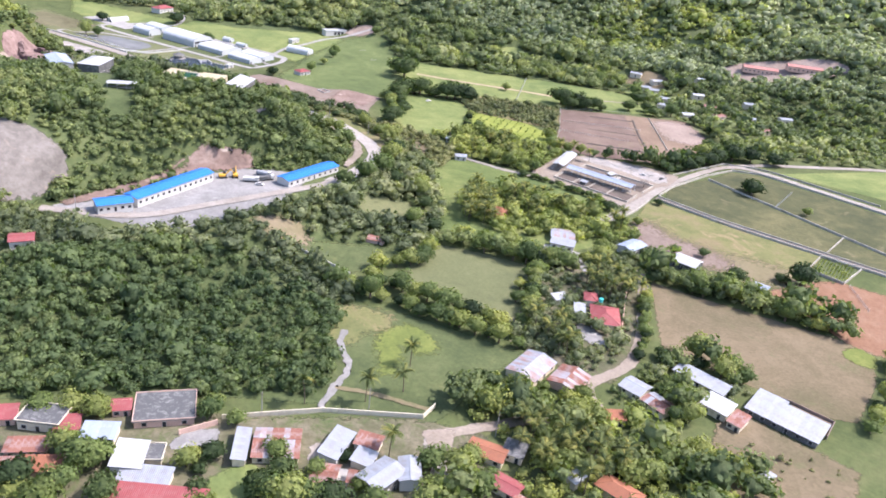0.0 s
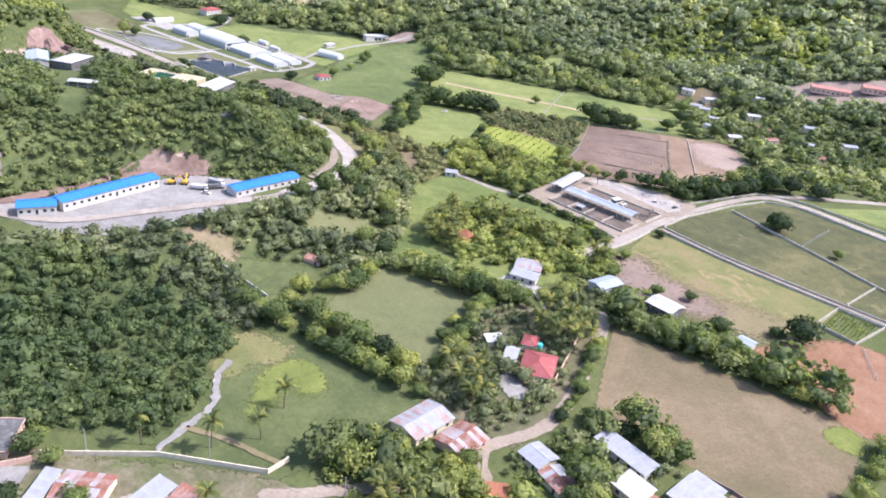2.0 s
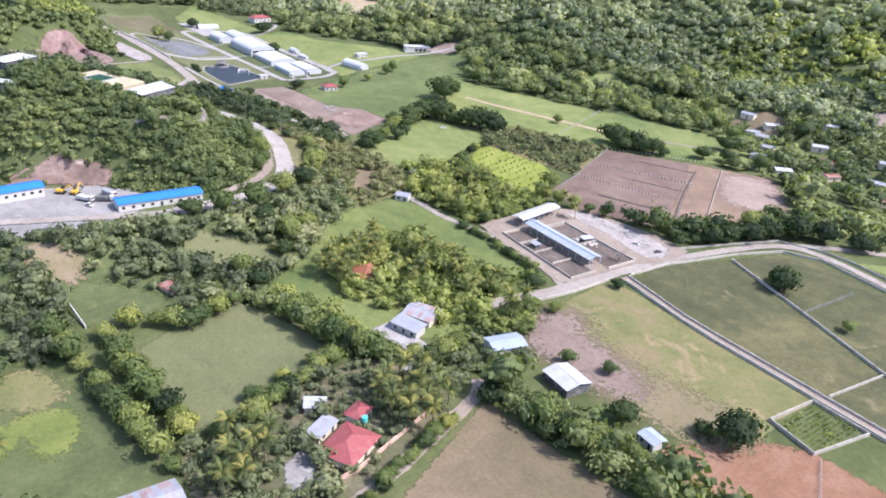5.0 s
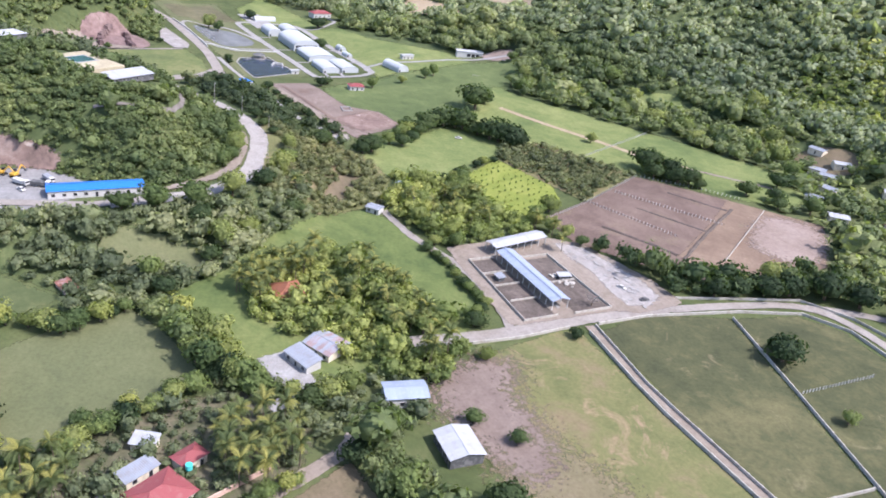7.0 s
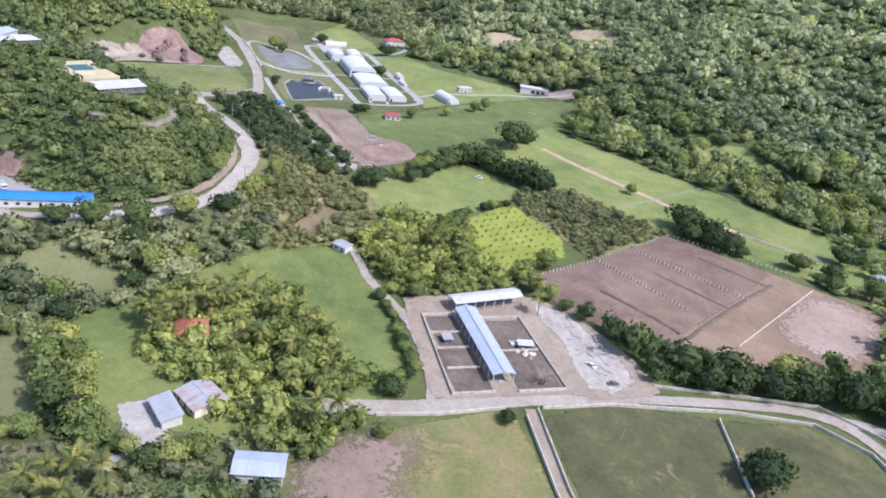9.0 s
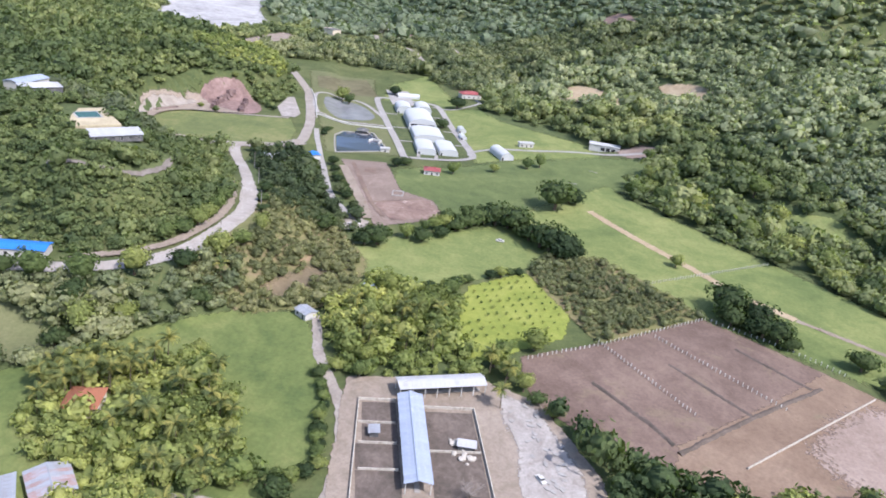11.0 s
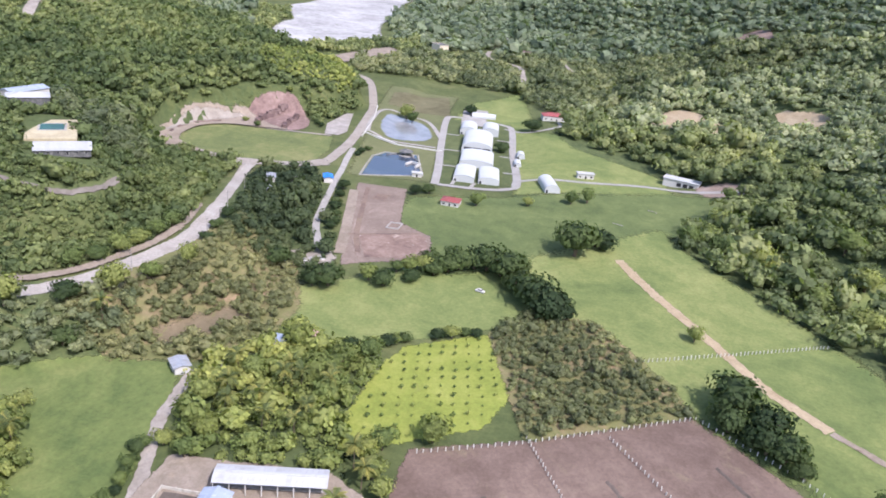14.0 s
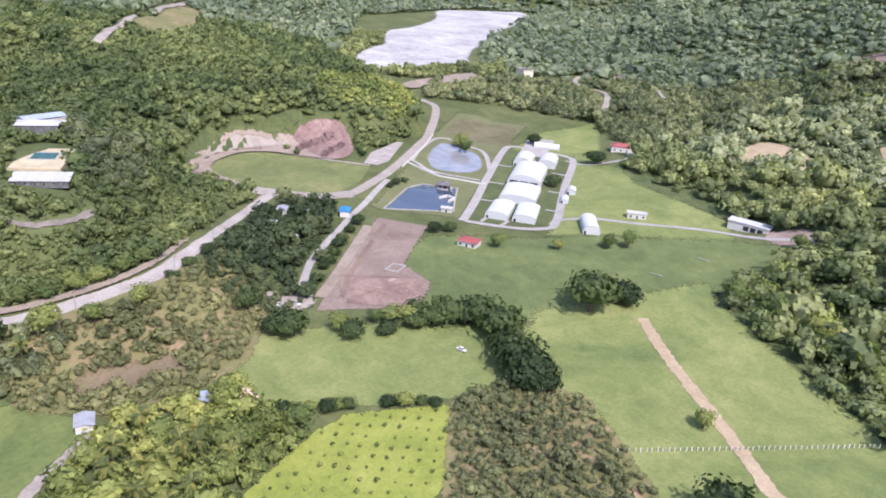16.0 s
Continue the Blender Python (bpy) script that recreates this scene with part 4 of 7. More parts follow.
        for i in range(n):
            part("roof_sheet", me, roof, ob, m=pose(-length / 2 + i * w, width / 2, eave + rise + 0.08, tilt, 0, 0))
    elif form == "hip":
        bm = bmesh.new()
        a, b, r = length / 2, width / 2, max(0.5, length / 2 - width / 2)
        low4 = [bm.verts.new((sx * a, sy * b, eave)) for sx, sy in ((-1, -1), (1, -1), (1, 1), (-1, 1))]
        top = [bm.verts.new((-r, 0, eave + rise)), bm.verts.new((r, 0, eave + rise))]
        for f in ((0, 1, "b", "a"), (1, 2, "b"), (2, 3, "a", "b"), (3, 0, "a")):
            bm.faces.new([top[0] if k == "a" else top[1] if k == "b" else low4[k] for k in f])
        bm.faces.new(low4[::-1])
        part("roof", bm, roof, ob)
        bm = bmesh.new()
        for sx, sy in ((-1, -1), (1, -1), (1, 1), (-1, 1)):
            p, q = Vector((sx * a, sy * b, eave)), Vector((sx * r, 0, eave + rise))
            k = bmesh.ops.create_cube(bm, size=1.0)
            bmesh.ops.transform(bm, matrix=Matrix.Translation((p + q) / 2) @ (q - p).to_track_quat("X", "Z").to_matrix().to_4x4() @ Matrix.Diagonal(((q - p).length, 0.3, 0.12, 1)), verts=k["verts"])
        part("ridge_cap", bm, roof, ob)
    else:
        part("roof", box((-length / 2, -width / 2, eave), (length / 2, width / 2, eave + 0.25), 0.05), roof, ob)
        bm = bmesh.new()
        for s in (-1, 1):
            add_box(bm, (-length / 2, s * (width / 2 - 0.15) - 0.1, eave + 0.25), (length / 2, s * (width / 2 - 0.15) + 0.1, eave + 0.6))
            add_box(bm, (s * (length / 2 - 0.1) - 0.1, -width / 2 + 0.26, eave + 0.25), (s * (length / 2 - 0.1) + 0.1, width / 2 - 0.26, eave + 0.6))
        part("parapet", bm, wall, ob)
    return ob


def tent_hall(label, x, y, turn, length, width, side_wall, rise, bays=6, front=True):
    """A white hall with a curved membrane roof over arched ribs; length runs along its own x."""
    CLEAR.append(([(x, y), (x + 0.1, y)], max(length, width) * 0.5))
    ob = thing("tent_hall", pose(x, y, gz(x, y), 0, 0, turn), label, "tent hall", "tent halls")
    n = 14
    prof = [(-width / 2 * math.cos(math.pi * i / n), side_wall + rise * math.sin(math.pi * i / n)) for i in range(n + 1)]
    prof = [(-width / 2, 0)] + prof + [(width / 2, 0)]

    def vault(x0, x1, grow, sag=0.0):
        V, F, cuts = [], [], 4
        for c in range(cuts + 1):
            px, drop = x0 + (x1 - x0) * c / cuts, sag * math.sin(math.pi * c / cuts)
            V += [(px, a * (1 + grow - drop), b * (1 + grow - drop)) for a, b in prof]
        m = len(prof)
        for c in range(cuts):
            F += [(c * m + i, c * m + i + 1, c * m + m + i + 1, c * m + m + i)[::-1] for i in range(m - 1)]
        me = bpy.data.meshes.new("membrane")
        me.from_pydata(V, [], F)
        return me

    step = length / bays
    for i in range(bays):
        part("membrane", vault(-length / 2 + i * step, -length / 2 + (i + 1) * step, 0.0, 0.025), M_MEMBRANE, ob)
    for i in range(bays + 1):
        px = -length / 2 + i * step
        part("rib", vault(px - 0.12, px + 0.12, 0.012), M_WHITE, ob)
    for s in (-1, 1):
        bm = bmesh.new()
        f = bm.faces.new([bm.verts.new((s * (length / 2 - 0.05), a * 0.99, b * 0.99)) for a, b in prof])
        r = bmesh.ops.extrude_face_region(bm, geom=[f])
        bmesh.ops.translate(bm, verts=[v for v in r["geom"] if isinstance(v, bmesh.types.BMVert)], vec=(-s * 0.2, 0, 0))
        bmesh.ops.recalc_face_normals(bm, faces=bm.faces[:])
        part("end_wall", bm, M_MEMBRANE, ob)
        if front:
            part("door", box((s * (length / 2) - 0.06, -width * 0.44, 0.05), (s * (length / 2) + 0.06, -width * 0.44 + 1.3, 2.1)), M_DARK, ob)
        if side_wall > 4:
            for k in (-0.3, 0.0, 0.3):
                part("window", box((s * (length / 2) - 0.06, (k - 0.125) * width, side_wall - 1.4), (s * (length / 2) + 0.06, (k + 0.125) * width, side_wall + 0.4)), M_DARK, ob)
    return ob


def open_shed(name, label, x, y, turn, length, width, eave, rise, roof, category="shed", half=False):
    """A long open shed on posts with a sheet roof."""
    CLEAR.append(([(x, y), (x + 0.1, y)], width))
    ob = thing(name, pose(x, y, gz(x, y), 0, 0, turn), label, category)
    n = max(2, round(length / 4.5))
    me = bpy.data.meshes.new("post")
    bm = box((-0.12, -0.12, -0.3), (0.12, 0.12, eave + 0.1), 0.02)
    bm.to_mesh(me)
    bm.free()
    for i in range(n + 1):
        for s in (-1, 1):
            part("post", me, M_WHITE, ob, m=pose(-length / 2 + 0.4 + i * (length - 0.8) / n, s * (width / 2 - 0.5), 0))
    k = round(length / 1.6)
    w = length / k
    sl = math.hypot(width / 2, rise)
    sm = sheet_mesh("roof_sheet", w * 0.995, sl + 0.05)
    tilt = math.degrees(math.atan2(rise, width / 2))
    for i in range(k):
        part("roof_sheet", sm, roof, ob, m=pose(-length / 2 + i * w, 0, eave + rise + 0.1, tilt, 0, 0))
        part("roof_sheet", sm, roof, ob, m=pose(-length / 2 + (i + 1) * w, 0, eave + rise + 0.1, tilt, 0, 180))
    part("ridge_cap", box((-length / 2, -0.5, eave + rise + 0.12), (length / 2, 0.5, eave + rise + 0.25), 0.06), roof, ob)
    bm = bmesh.new()
    for s in (-1, 1):
        add_box(bm, (-length / 2, s * (width / 2 - 0.5) - 0.1, eave - 0.1), (length / 2, s * (width / 2 - 0.5) + 0.1, eave + 0.1))
    part("beams", bm, M_GREY, ob)
    part("trough", box((-length / 2 + 1, -0.8, -0.2), (length / 2 - 1, 0.8, 0.7), 0.08), M_CONCRETE, ob)
    return ob


def wall_run(name, label, pts, high, thick, material, category="wall", pier=0.0):
    """A low wall along a line, with piers at even steps."""
    ob = thing(name, pose(pts[0][0], pts[0][1], 0), label, category)
    ox, oy = pts[0]
    for (ax, ay), (bx, by) in zip(pts, pts[1:]):
        d, a = math.hypot(bx - ax, by - ay), math.degrees(math.atan2(by - ay, bx - ax))
        za, zb = gz(ax, ay), gz(bx, by)
        bm = box((-thick / 2, -thick / 2, -0.3), (d + thick / 2 - 0.01, thick / 2, high), 0.04)
        part("wall", bm, material, ob, m=pose(ax - ox, ay - oy, za, 0, -math.degrees(math.atan2(zb - za, d)), a))
        if pier:
            n = max(1, round(d / pier))
            pm = bpy.data.meshes.new("pier")
            bm = box((-thick * 0.7, -thick * 0.7, -0.3), (thick * 0.7, thick * 0.7, high + 0.1), 0.03)
            bm.to_mesh(pm)
            bm.free()
            for i in range(n + 1):
                k = i / n
                part("pier", pm, material, ob, m=pose(ax - ox + (bx - ax) * k, ay - oy + (by - ay) * k, za + (zb - za) * k, 0, 0, a))
    return ob


POST = bpy.data.meshes.new("post")
bm = box((-0.13, -0.13, -0.3), (0.13, 0.13, 1.5), 0.03)
bm.to_mesh(POST)
bm.free()


def post_fence(label, pts, step, tall=1.0, wires=True, lean=4):
    ob = thing("fence", pose(pts[0][0], pts[0][1], 0), label, "fence", "post fences")
    ox, oy = pts[0]
    r = random.Random(int(ox * 7 + oy))
    for (ax, ay), (bx, by) in zip(pts, pts[1:]):
        d = math.hypot(bx - ax, by - ay)
        n = max(1, round(d / step))
        for i in range(n):
            k = (i + r.uniform(-0.1, 0.1)) / n
            x, y = ax + (bx - ax) * k, ay + (by - ay) * k
            part("post", POST, M_POST, ob, m=pose(x - ox, y - oy, gz(x, y), r.uniform(-lean, lean), r.uniform(-lean, lean), r.uniform(0, 90)) @ Matrix.Diagonal((1, 1, tall * r.uniform(0.9, 1.1), 1)))
        if wires:
            a = math.degrees(math.atan2(by - ay, bx - ax))
            for h in (0.5, 0.9, 1.3):
                part("wire", box((0, -0.012, h * tall - 0.012), (d, 0.012, h * tall + 0.012)), M_GREY, ob, m=pose(ax - ox, ay - oy, gz(ax, ay), 0, 0, a))
    return ob


# ---- the village and the houses ----
VILLAGE = "village houses"
house("long_shed", "long white shed with a bright blue roof at the gravel yard", -276.5, 171.5, 69, 15, 9, 3.4, M_BLUE, M_WHITE, openings=5, group="blue-roofed sheds", category="shed", z=11.6)
house("long_shed", "long white shed with a bright blue roof and many doors", -278.6, 201.8, 97, 46, 9, 3.4, M_BLUE, M_WHITE, openings=14, group="blue-roofed sheds", category="shed", z=11.6)
house("long_shed", "white shed with a bright blue roof below the wood", -253.6, 264.5, 90, 36, 9, 3.2, M_BLUE, M_WHITE, openings=9, group="blue-roofed sheds", category="shed", z=10.7)
house("house", "house with a large bright red metal roof among palms", -87.5, 264, 118, 15.5, 12, 2.7, M_REDROOF, M_CREAM, "hip", 2.2, group="farm houses")
house("house_wing", "small red-roofed wing with a turquoise tank", -98.5, 273.5, 118, 8, 6, 3.0, M_REDROOF, M_CREAM, "hip", 1.2, openings=2, group="farm houses")
house("lean_to", "low grey metal lean-to beside the red-roofed house", -97.5, 261, 118, 10, 5, 2.6, M_ZINC, M_CREAM, "mono", 0.6, openings=2, category="shed")
house("shed", "small white-roofed shed at the pasture edge", -108, 264, 60, 7, 5, 2.6, M_WHITE_ROOF, M_CREAM, "mono", 0.7, openings=1, category="shed")
house("house", "house with a patched rusty and white sheet roof", -91.5, 210.5, 90, 17, 12, 2.7, M_ZINC, M_CREAM, group=VILLAGE, second=M_PATCH)
house("house", "house with an orange-red rusty sheet roof", -78, 213.5, 92, 13, 11.5, 2.6, M_RUST, M_PINK, group=VILLAGE, second=M_PATCH)
house("flat_house", "house with a dark weathered flat concrete roof", -161, 111.5, 50, 17.5, 14, 2.7, M_GREY, M_PINK, "flat", group=VILLAGE)
house("shed", "narrow shed with a pale zinc roof", -132.2, 115.3, 131, 14, 4.4, 2.9, M_ZINC, M_CREAM, "mono", 0.5, group=VILLAGE, openings=2)
house("house", "house with a striped rusty red sheet roof", -125.5, 122.5, 41, 13.5, 13, 2.7, M_RUST, M_CREAM, group=VILLAGE, second=M_PATCH)
house("house", "house with a pale blue-grey zinc roof", -113, 134, 107, 13.5, 6.5, 2.7, M_ZINC, M_WHITE, "mono", 0.8, group=VILLAGE)
house("house", "small house with a dull red sheet roof", -107, 141, 20, 8, 6, 2.7, M_RUST, M_CREAM, "mono", 0.7, openings=2, group=VILLAGE)
house("house", "small house with a grey-white zinc roof", -103.5, 135, 107, 7, 6.5, 2.6, M_ZINC, M_CREAM, "mono", 0.6, openings=2, group=VILLAGE)
house("house", "house with a bright white sheet roof", -149.8, 92, 132, 11.5, 8.5, 3.4, M_WHITE_ROOF, M_WHITE, "mono", 0.9, group=VILLAGE)
house("house", "tall house with a pale zinc roof and open porch", -94.5, 131.5, 85, 12, 9, 4.4, M_ZINC, M_GREY, group=VILLAGE, openings=4)
house("house_wing", "zinc-roofed wing of the tall house", -90, 138.5, 130, 10, 6.5, 4.2, M_ZINC, M_WHITE, group=VILLAGE, openings=2)
house("house", "small house with a dark red roof under trees", -107, 122.5, 30, 7.5, 8.5, 2.7, M_RUST, M_CREAM, openings=2, group=VILLAGE)
house("house", "long house with a red sheet roof", -132, 87.5, 35, 25, 7.5, 2.7, M_REDROOF, M_CREAM, "mono", 0.9, group=VILLAGE, openings=6)
house("house", "low house with a grey zinc roof beside the red one", -141, 90.5, 35, 14, 6, 2.7, M_ZINC, M_CREAM, "mono", 0.8, group=VILLAGE, openings=3)
house("house", "house with a weathered grey roof", -181, 86, 33, 12.5, 9, 3.4, M_GREY, M_CREAM, "flat", group=VILLAGE)
house("house", "small house with a red roof", -173.5, 88.5, 50, 7, 6.5, 2.7, M_REDROOF, M_PINK, "mono", 0.8, openings=2, group=VILLAGE)
house("house", "small house with a dull red roof beside a white wall", -190, 79, 50, 8, 6.5, 2.7, M_REDROOF, M_PINK, "mono", 0.8, openings=2, group=VILLAGE)
house("house", "small red-roofed house behind the dark flat roof", -170, 103, 50, 6, 5, 2.7, M_REDROOF, M_PINK, "mono", 0.8, openings=2, group=VILLAGE)
house("house", "low house with an orange roof and pink walls", -163, 75, 45, 10, 6, 3.0, M_ORANGE, M_PINK, "mono", 0.7, openings=3, group=VILLAGE)
house("house", "low house with a patched pinkish sheet roof", -172, 66, 45, 14, 8, 2.6, M_RUST, M_CREAM, openings=3, group=VILLAGE)
house("house", "long house with an orange-brown tiled roof", -79, 162, 14, 12, 7.5, 2.7, M_ORANGE, M_CREAM, group=VILLAGE)
house("house", "house with a bright red sheet roof under trees", -67, 153.5, 2, 9, 6.5, 2.7, M_REDROOF, M_CREAM, group=VILLAGE, openings=2)
house("house", "house with a dark rusty roof under trees", -59, 149.5, 2, 8, 7, 2.6, M_RUST, M_CREAM, group=VILLAGE, openings=2)
house("house", "house with a vivid orange roof among palms", -41.7, 174, -6, 13, 7.5, 2.7, M_ORANGE, M_CREAM, "hip", 1.4, group=VILLAGE)
house("hut", "small hut with a red roof under trees", -58, 186, 10, 5, 4, 2.6, M_REDROOF, M_CREAM, "mono", 0.6, openings=1, group=VILLAGE)
house("hut", "small white-roofed hut among palms", -54, 170, 80, 6, 5, 2.8, M_WHITE_ROOF, M_CREAM, "mono", 0.6, openings=1, group=VILLAGE)
house("house", "small house with an orange roof between trees", -57, 205, 40, 7, 5, 2.8, M_ORANGE, M_CREAM, "mono", 0.6, openings=2, group=VILLAGE)
house("house", "low grey house beside the bright white roof", -146.5, 97.5, 132, 7, 5, 2.6, M_GREY, M_CREAM, "flat", openings=2, group=VILLAGE)
house("house", "house with a faded grey-blue roof below the drive", -164.5, 92.5, 40, 10, 7, 2.7, M_BLUEGREY, M_CREAM, "mono", 0.7, openings=2, group=VILLAGE)
house("house", "low house with red walls and a rusty roof", -173, 76.5, 45, 11, 6, 2.7, M_RUST, M_PINK, "mono", 0.6, openings=3, group=VILLAGE)
house("lean_to", "small rusty lean-to with a cream wall", -99.5, 127.5, 30, 6, 5, 2.4, M_RUST, M_CREAM, "mono", 0.5, openings=1, category="shed")
house("house", "dark-roofed house behind the orange-brown roof", -73, 168, 14, 7, 7, 2.7, M_GREY, M_CREAM, "mono", 0.6, openings=2, group=VILLAGE)
house("barn", "long low barn with a pale zinc roof", -42.3, 248, -8, 20, 7, 2.6, M_ZINC, M_WHITE, "mono", 0.9, openings=5, group="barns", category="barn")
house("barn", "large barn with a pale zinc roof in a fenced yard", -12.4, 246.5, -6, 25, 12.0, 2.5, M_ZINC, M_GREY, "mono", 1.5, openings=6, group="barns", category="barn")
house("barn_annex", "low annex joining the back of the large barn", -19.2, 254.8, -6, 10.5, 5.5, 2.3, M_ZINC, M_GREY, "mono", 0.4, openings=2, group="barns", category="barn")
house("house", "small house with a white zinc roof", -32.6, 236, -8, 10, 8.5, 3.0, M_WHITE_ROOF, M_CREAM, "mono", 1.0, openings=2, group=VILLAGE)
house("house", "small house with a rusty roof beside the white one", -24.8, 233, -8, 5.4, 8.5, 2.8, M_RUST, M_CREAM, "mono", 0.8, openings=2, group=VILLAGE)
house("house", "small house with a pale zinc roof in a dry yard", -13, 209.5, -15, 9.5, 8, 2.6, M_ZINC, M_CREAM, "mono", 0.8, openings=2, group=VILLAGE)
house("house", "house with a grey zinc roof at the lane", -58.6, 226, -8, 9, 9, 2.6, M_ZINC, M_CREAM, group=VILLAGE, openings=2)
house("house", "house with a patched white and rusty roof", -48.7, 222.5, -16, 10, 8, 2.6, M_RUST, M_CREAM, second=M_ZINC, group=VILLAGE, openings=2)
house("house", "house with a red roof at the edge of the plantation", -268, 128, 60, 9, 8, 3.4, M_REDROOF, M_WHITE, openings=2, group="farm houses", z=11.0)
house("barn", "white-roofed barn at the pasture edge", -80.7, 342, -4, 13, 11, 3.4, M_WHITE_ROOF, M_GREY, "gable", 1.2, openings=3, group="barns", category="barn")
house("house", "white house with a blue-grey roof and small windows", -106.5, 337, 78, 13.5, 9, 3.6, M_BLUEGREY, M_WHITE, openings=4, group="farm houses")
house("hut", "small hut with a light blue-grey roof", -46, 344, -4, 7, 6, 2.8, M_BLUEGREY, M_WHITE, openings=2, group="farm houses")
house("house", "white-roofed house at the coconut grove", -132.5, 313.5, 20, 12, 6.5, 2.9, M_ZINC, M_WHITE, "mono", 0.9, openings=3, group="farm houses")
house("house", "house with a white and rust sheet roof by the grove", -137.5, 323, 28, 12, 11, 2.9, M_ZINC, M_CREAM, openings=3, group="farm houses", second=M_PATCH)
house("house", "house with an orange-red hipped roof among palms", -172.5, 320, 0, 11.5, 10.5, 3.6, M_ORANGE, M_CREAM, "hip", 2.6, openings=2, group="farm houses")
house("shelter", "low rusty-roofed shelter above the small pasture", -196, 250, 20, 9, 5, 1.7, M_RUST, M_PINK, "mono", 0.3, openings=2, category="shelter")
house("cabin", "small white cabin with a grey-blue roof at the pasture", -237.5, 379.5, 40, 7.5, 6, 2.8, M_ZINC, M_WHITE, openings=2, category="cabin")
house("cabin", "small cabin with a blue-grey roof in the orchard", -262, 404, 20, 6, 5, 2.6, M_BLUEGREY, M_WHITE, openings=2, category="cabin")
house("hut", "hut with a faded pink tiled roof between trees", -268, 416, 60, 7, 5, 3.0, M_PINK, M_CREAM, openings=1)
hall = house("white_house", "long white flat-roofed house with three dark bays on the lawn", -536, 588, 70, 24, 9, 4.2, M_WHITE_ROOF, M_WHITE, "flat", openings=0, group="lawn buildings")
for px in (-1.0, 3.0, 7.0):
    bay = part("bay", box((px - 1.5, -4.1, 0.3), (px + 1.5, -3.97, 2.9), 0.02), M_DARK, hall, "dark open bay")
    part("frame", box((px - 1.7, -4.12, 2.92), (px + 1.7, -3.97, 3.1)), M_WHITE, bay)
house("pavilion", "pavilion with a bright red roof on the lawn", -438, 445, 84, 11, 9, 3.0, M_REDROOF, M_WHITE, "hip", 1.6, openings=3, group="lawn buildings", category="pavilion")
house("house", "red-roofed house at the edge of the wood", -696, 503, 100, 20, 12, 4.0, M_REDROOF, M_WHITE, "hip", 2.4, openings=4, group="lawn buildings")
house("kiosk", "small white flat-roofed kiosk on the lawn", -528, 524, 100, 12, 5, 3.2, M_WHITE_ROOF, M_WHITE, "flat", openings=3, group="lawn buildings", category="kiosk")
house("kiosk", "small white pump house by the pond", -492, 417, 96, 7, 4, 2.6, M_WHITE_ROOF, M_WHITE, "flat", openings=1, category="kiosk")
# The dark wall colour stands in for the shade below the roof.
house("pool_house", "long pool house with a white roof on the hill", -328, 286, 120, 23, 9.5, 2.0, M_WHITE_ROOF, M_GREY, "mono", 1.3, openings=6, z=37.0, group="hill houses")
house("villa", "large white villa with pale zinc roofs on the hilltop", -398, 222, 160, 22, 11, 6.4, M_BLUEGREY, M_WHITE, openings=6, z=37.2, group="hill houses", category="villa")
house("villa", "two-storey block of the hilltop villa with a pale roof", -383, 234, 124, 20, 12, 6.2, M_WHITE_ROOF, M_GREY, "hip", 1.6, openings=5, z=38.5, group="hill houses", category="villa")
house("apartment_house", "grey three-storey apartment house far off", -1000, 362, 40, 20, 14, 10, M_GREY, M_CREAM, "flat", openings=6, sheets=4, category="apartment house")
for i, (hx, hy, ha) in enumerate(((-205, 640, 20), (-180, 628, 50), (-214, 664, 10), (-160, 650, 70), (-240, 684, 30), (-194, 694, 40), (-140, 668, 15), (-120, 640, 60), (-258, 704, 10), (-236, 700, 55), (-230, 682, 30), (-176, 676, 20), (-150, 700, 35), (-205, 724, 15), (-116, 690, 40))):
    CLEAR.append(([(hx + 3, hy - 9), (hx + 2, hy)], 4.5))
    house("house", "small pale house among the trees of the settlement", hx, hy, ha, 11, 8, 3.2, (M_ZINC, M_WHITE_ROOF, M_ZINC, M_RUST)[i % 4], M_CREAM, openings=1, sheets=2.2, group="settlement houses")
for i, (hx, hy, ha) in enumerate(((-165, 772, 25), (-130, 788, 25))):
    house("long_house", "long building with a pale red roof by the mountain", hx, hy, ha, 32, 12, 4, M_PINKROOF, M_PINK, openings=8, sheets=3, group="settlement houses")
for i, (hx, hy, ha, hl) in enumerate(((-437, 352, 60, 8), (-430, 343, 20, 8), (-402, 351, 0, 6), (-449, 371, 20, 9), (-397, 366, 40, 6))):
    house("house", ("small white-roofed house in the dark grove", "small house with a bright blue roof in the grove")[i == 3], hx, hy, ha, hl, 6, 3.0, (M_WHITE_ROOF, M_ZINC, M_ZINC, M_BLUE, M_WHITE_ROOF)[i], M_WHITE, openings=2, sheets=2.2, group="grove houses")
for i in range(14):
    a = random.Random(i)
    hx, hy = -1090 - a.uniform(0, 110), 350 + a.uniform(0, 90)
    house("house", "tiny pale house of a far village", hx, hy, a.uniform(0, 90), a.uniform(9, 14), 8, 3.2, a.choice((M_ZINC, M_WHITE_ROOF)), M_WHITE, openings=1, sheets=5, group="far village houses")

open_shed("pergola", "pale open pergola on the slope below the villa", -342, 222, 50, 14, 6, 2.8, 0.3, M_WHITE_ROOF, "pergola")
CLEAR.append(([(-336, 218), (-326, 210)], 7))

# tent halls, lying along x
tent_hall("white tent hall with a low curved roof", -507, 446, 2, 26, 13.5, 3.0, 1.9, 5)
tent_hall("white tent hall with a low curved roof", -509, 461.5, 4, 26, 13.5, 3.0, 1.9, 5)
tent_hall("wide white tent hall joining two smaller ones", -544, 450.5, 3, 30, 23, 3.4, 2.2, 6, False)
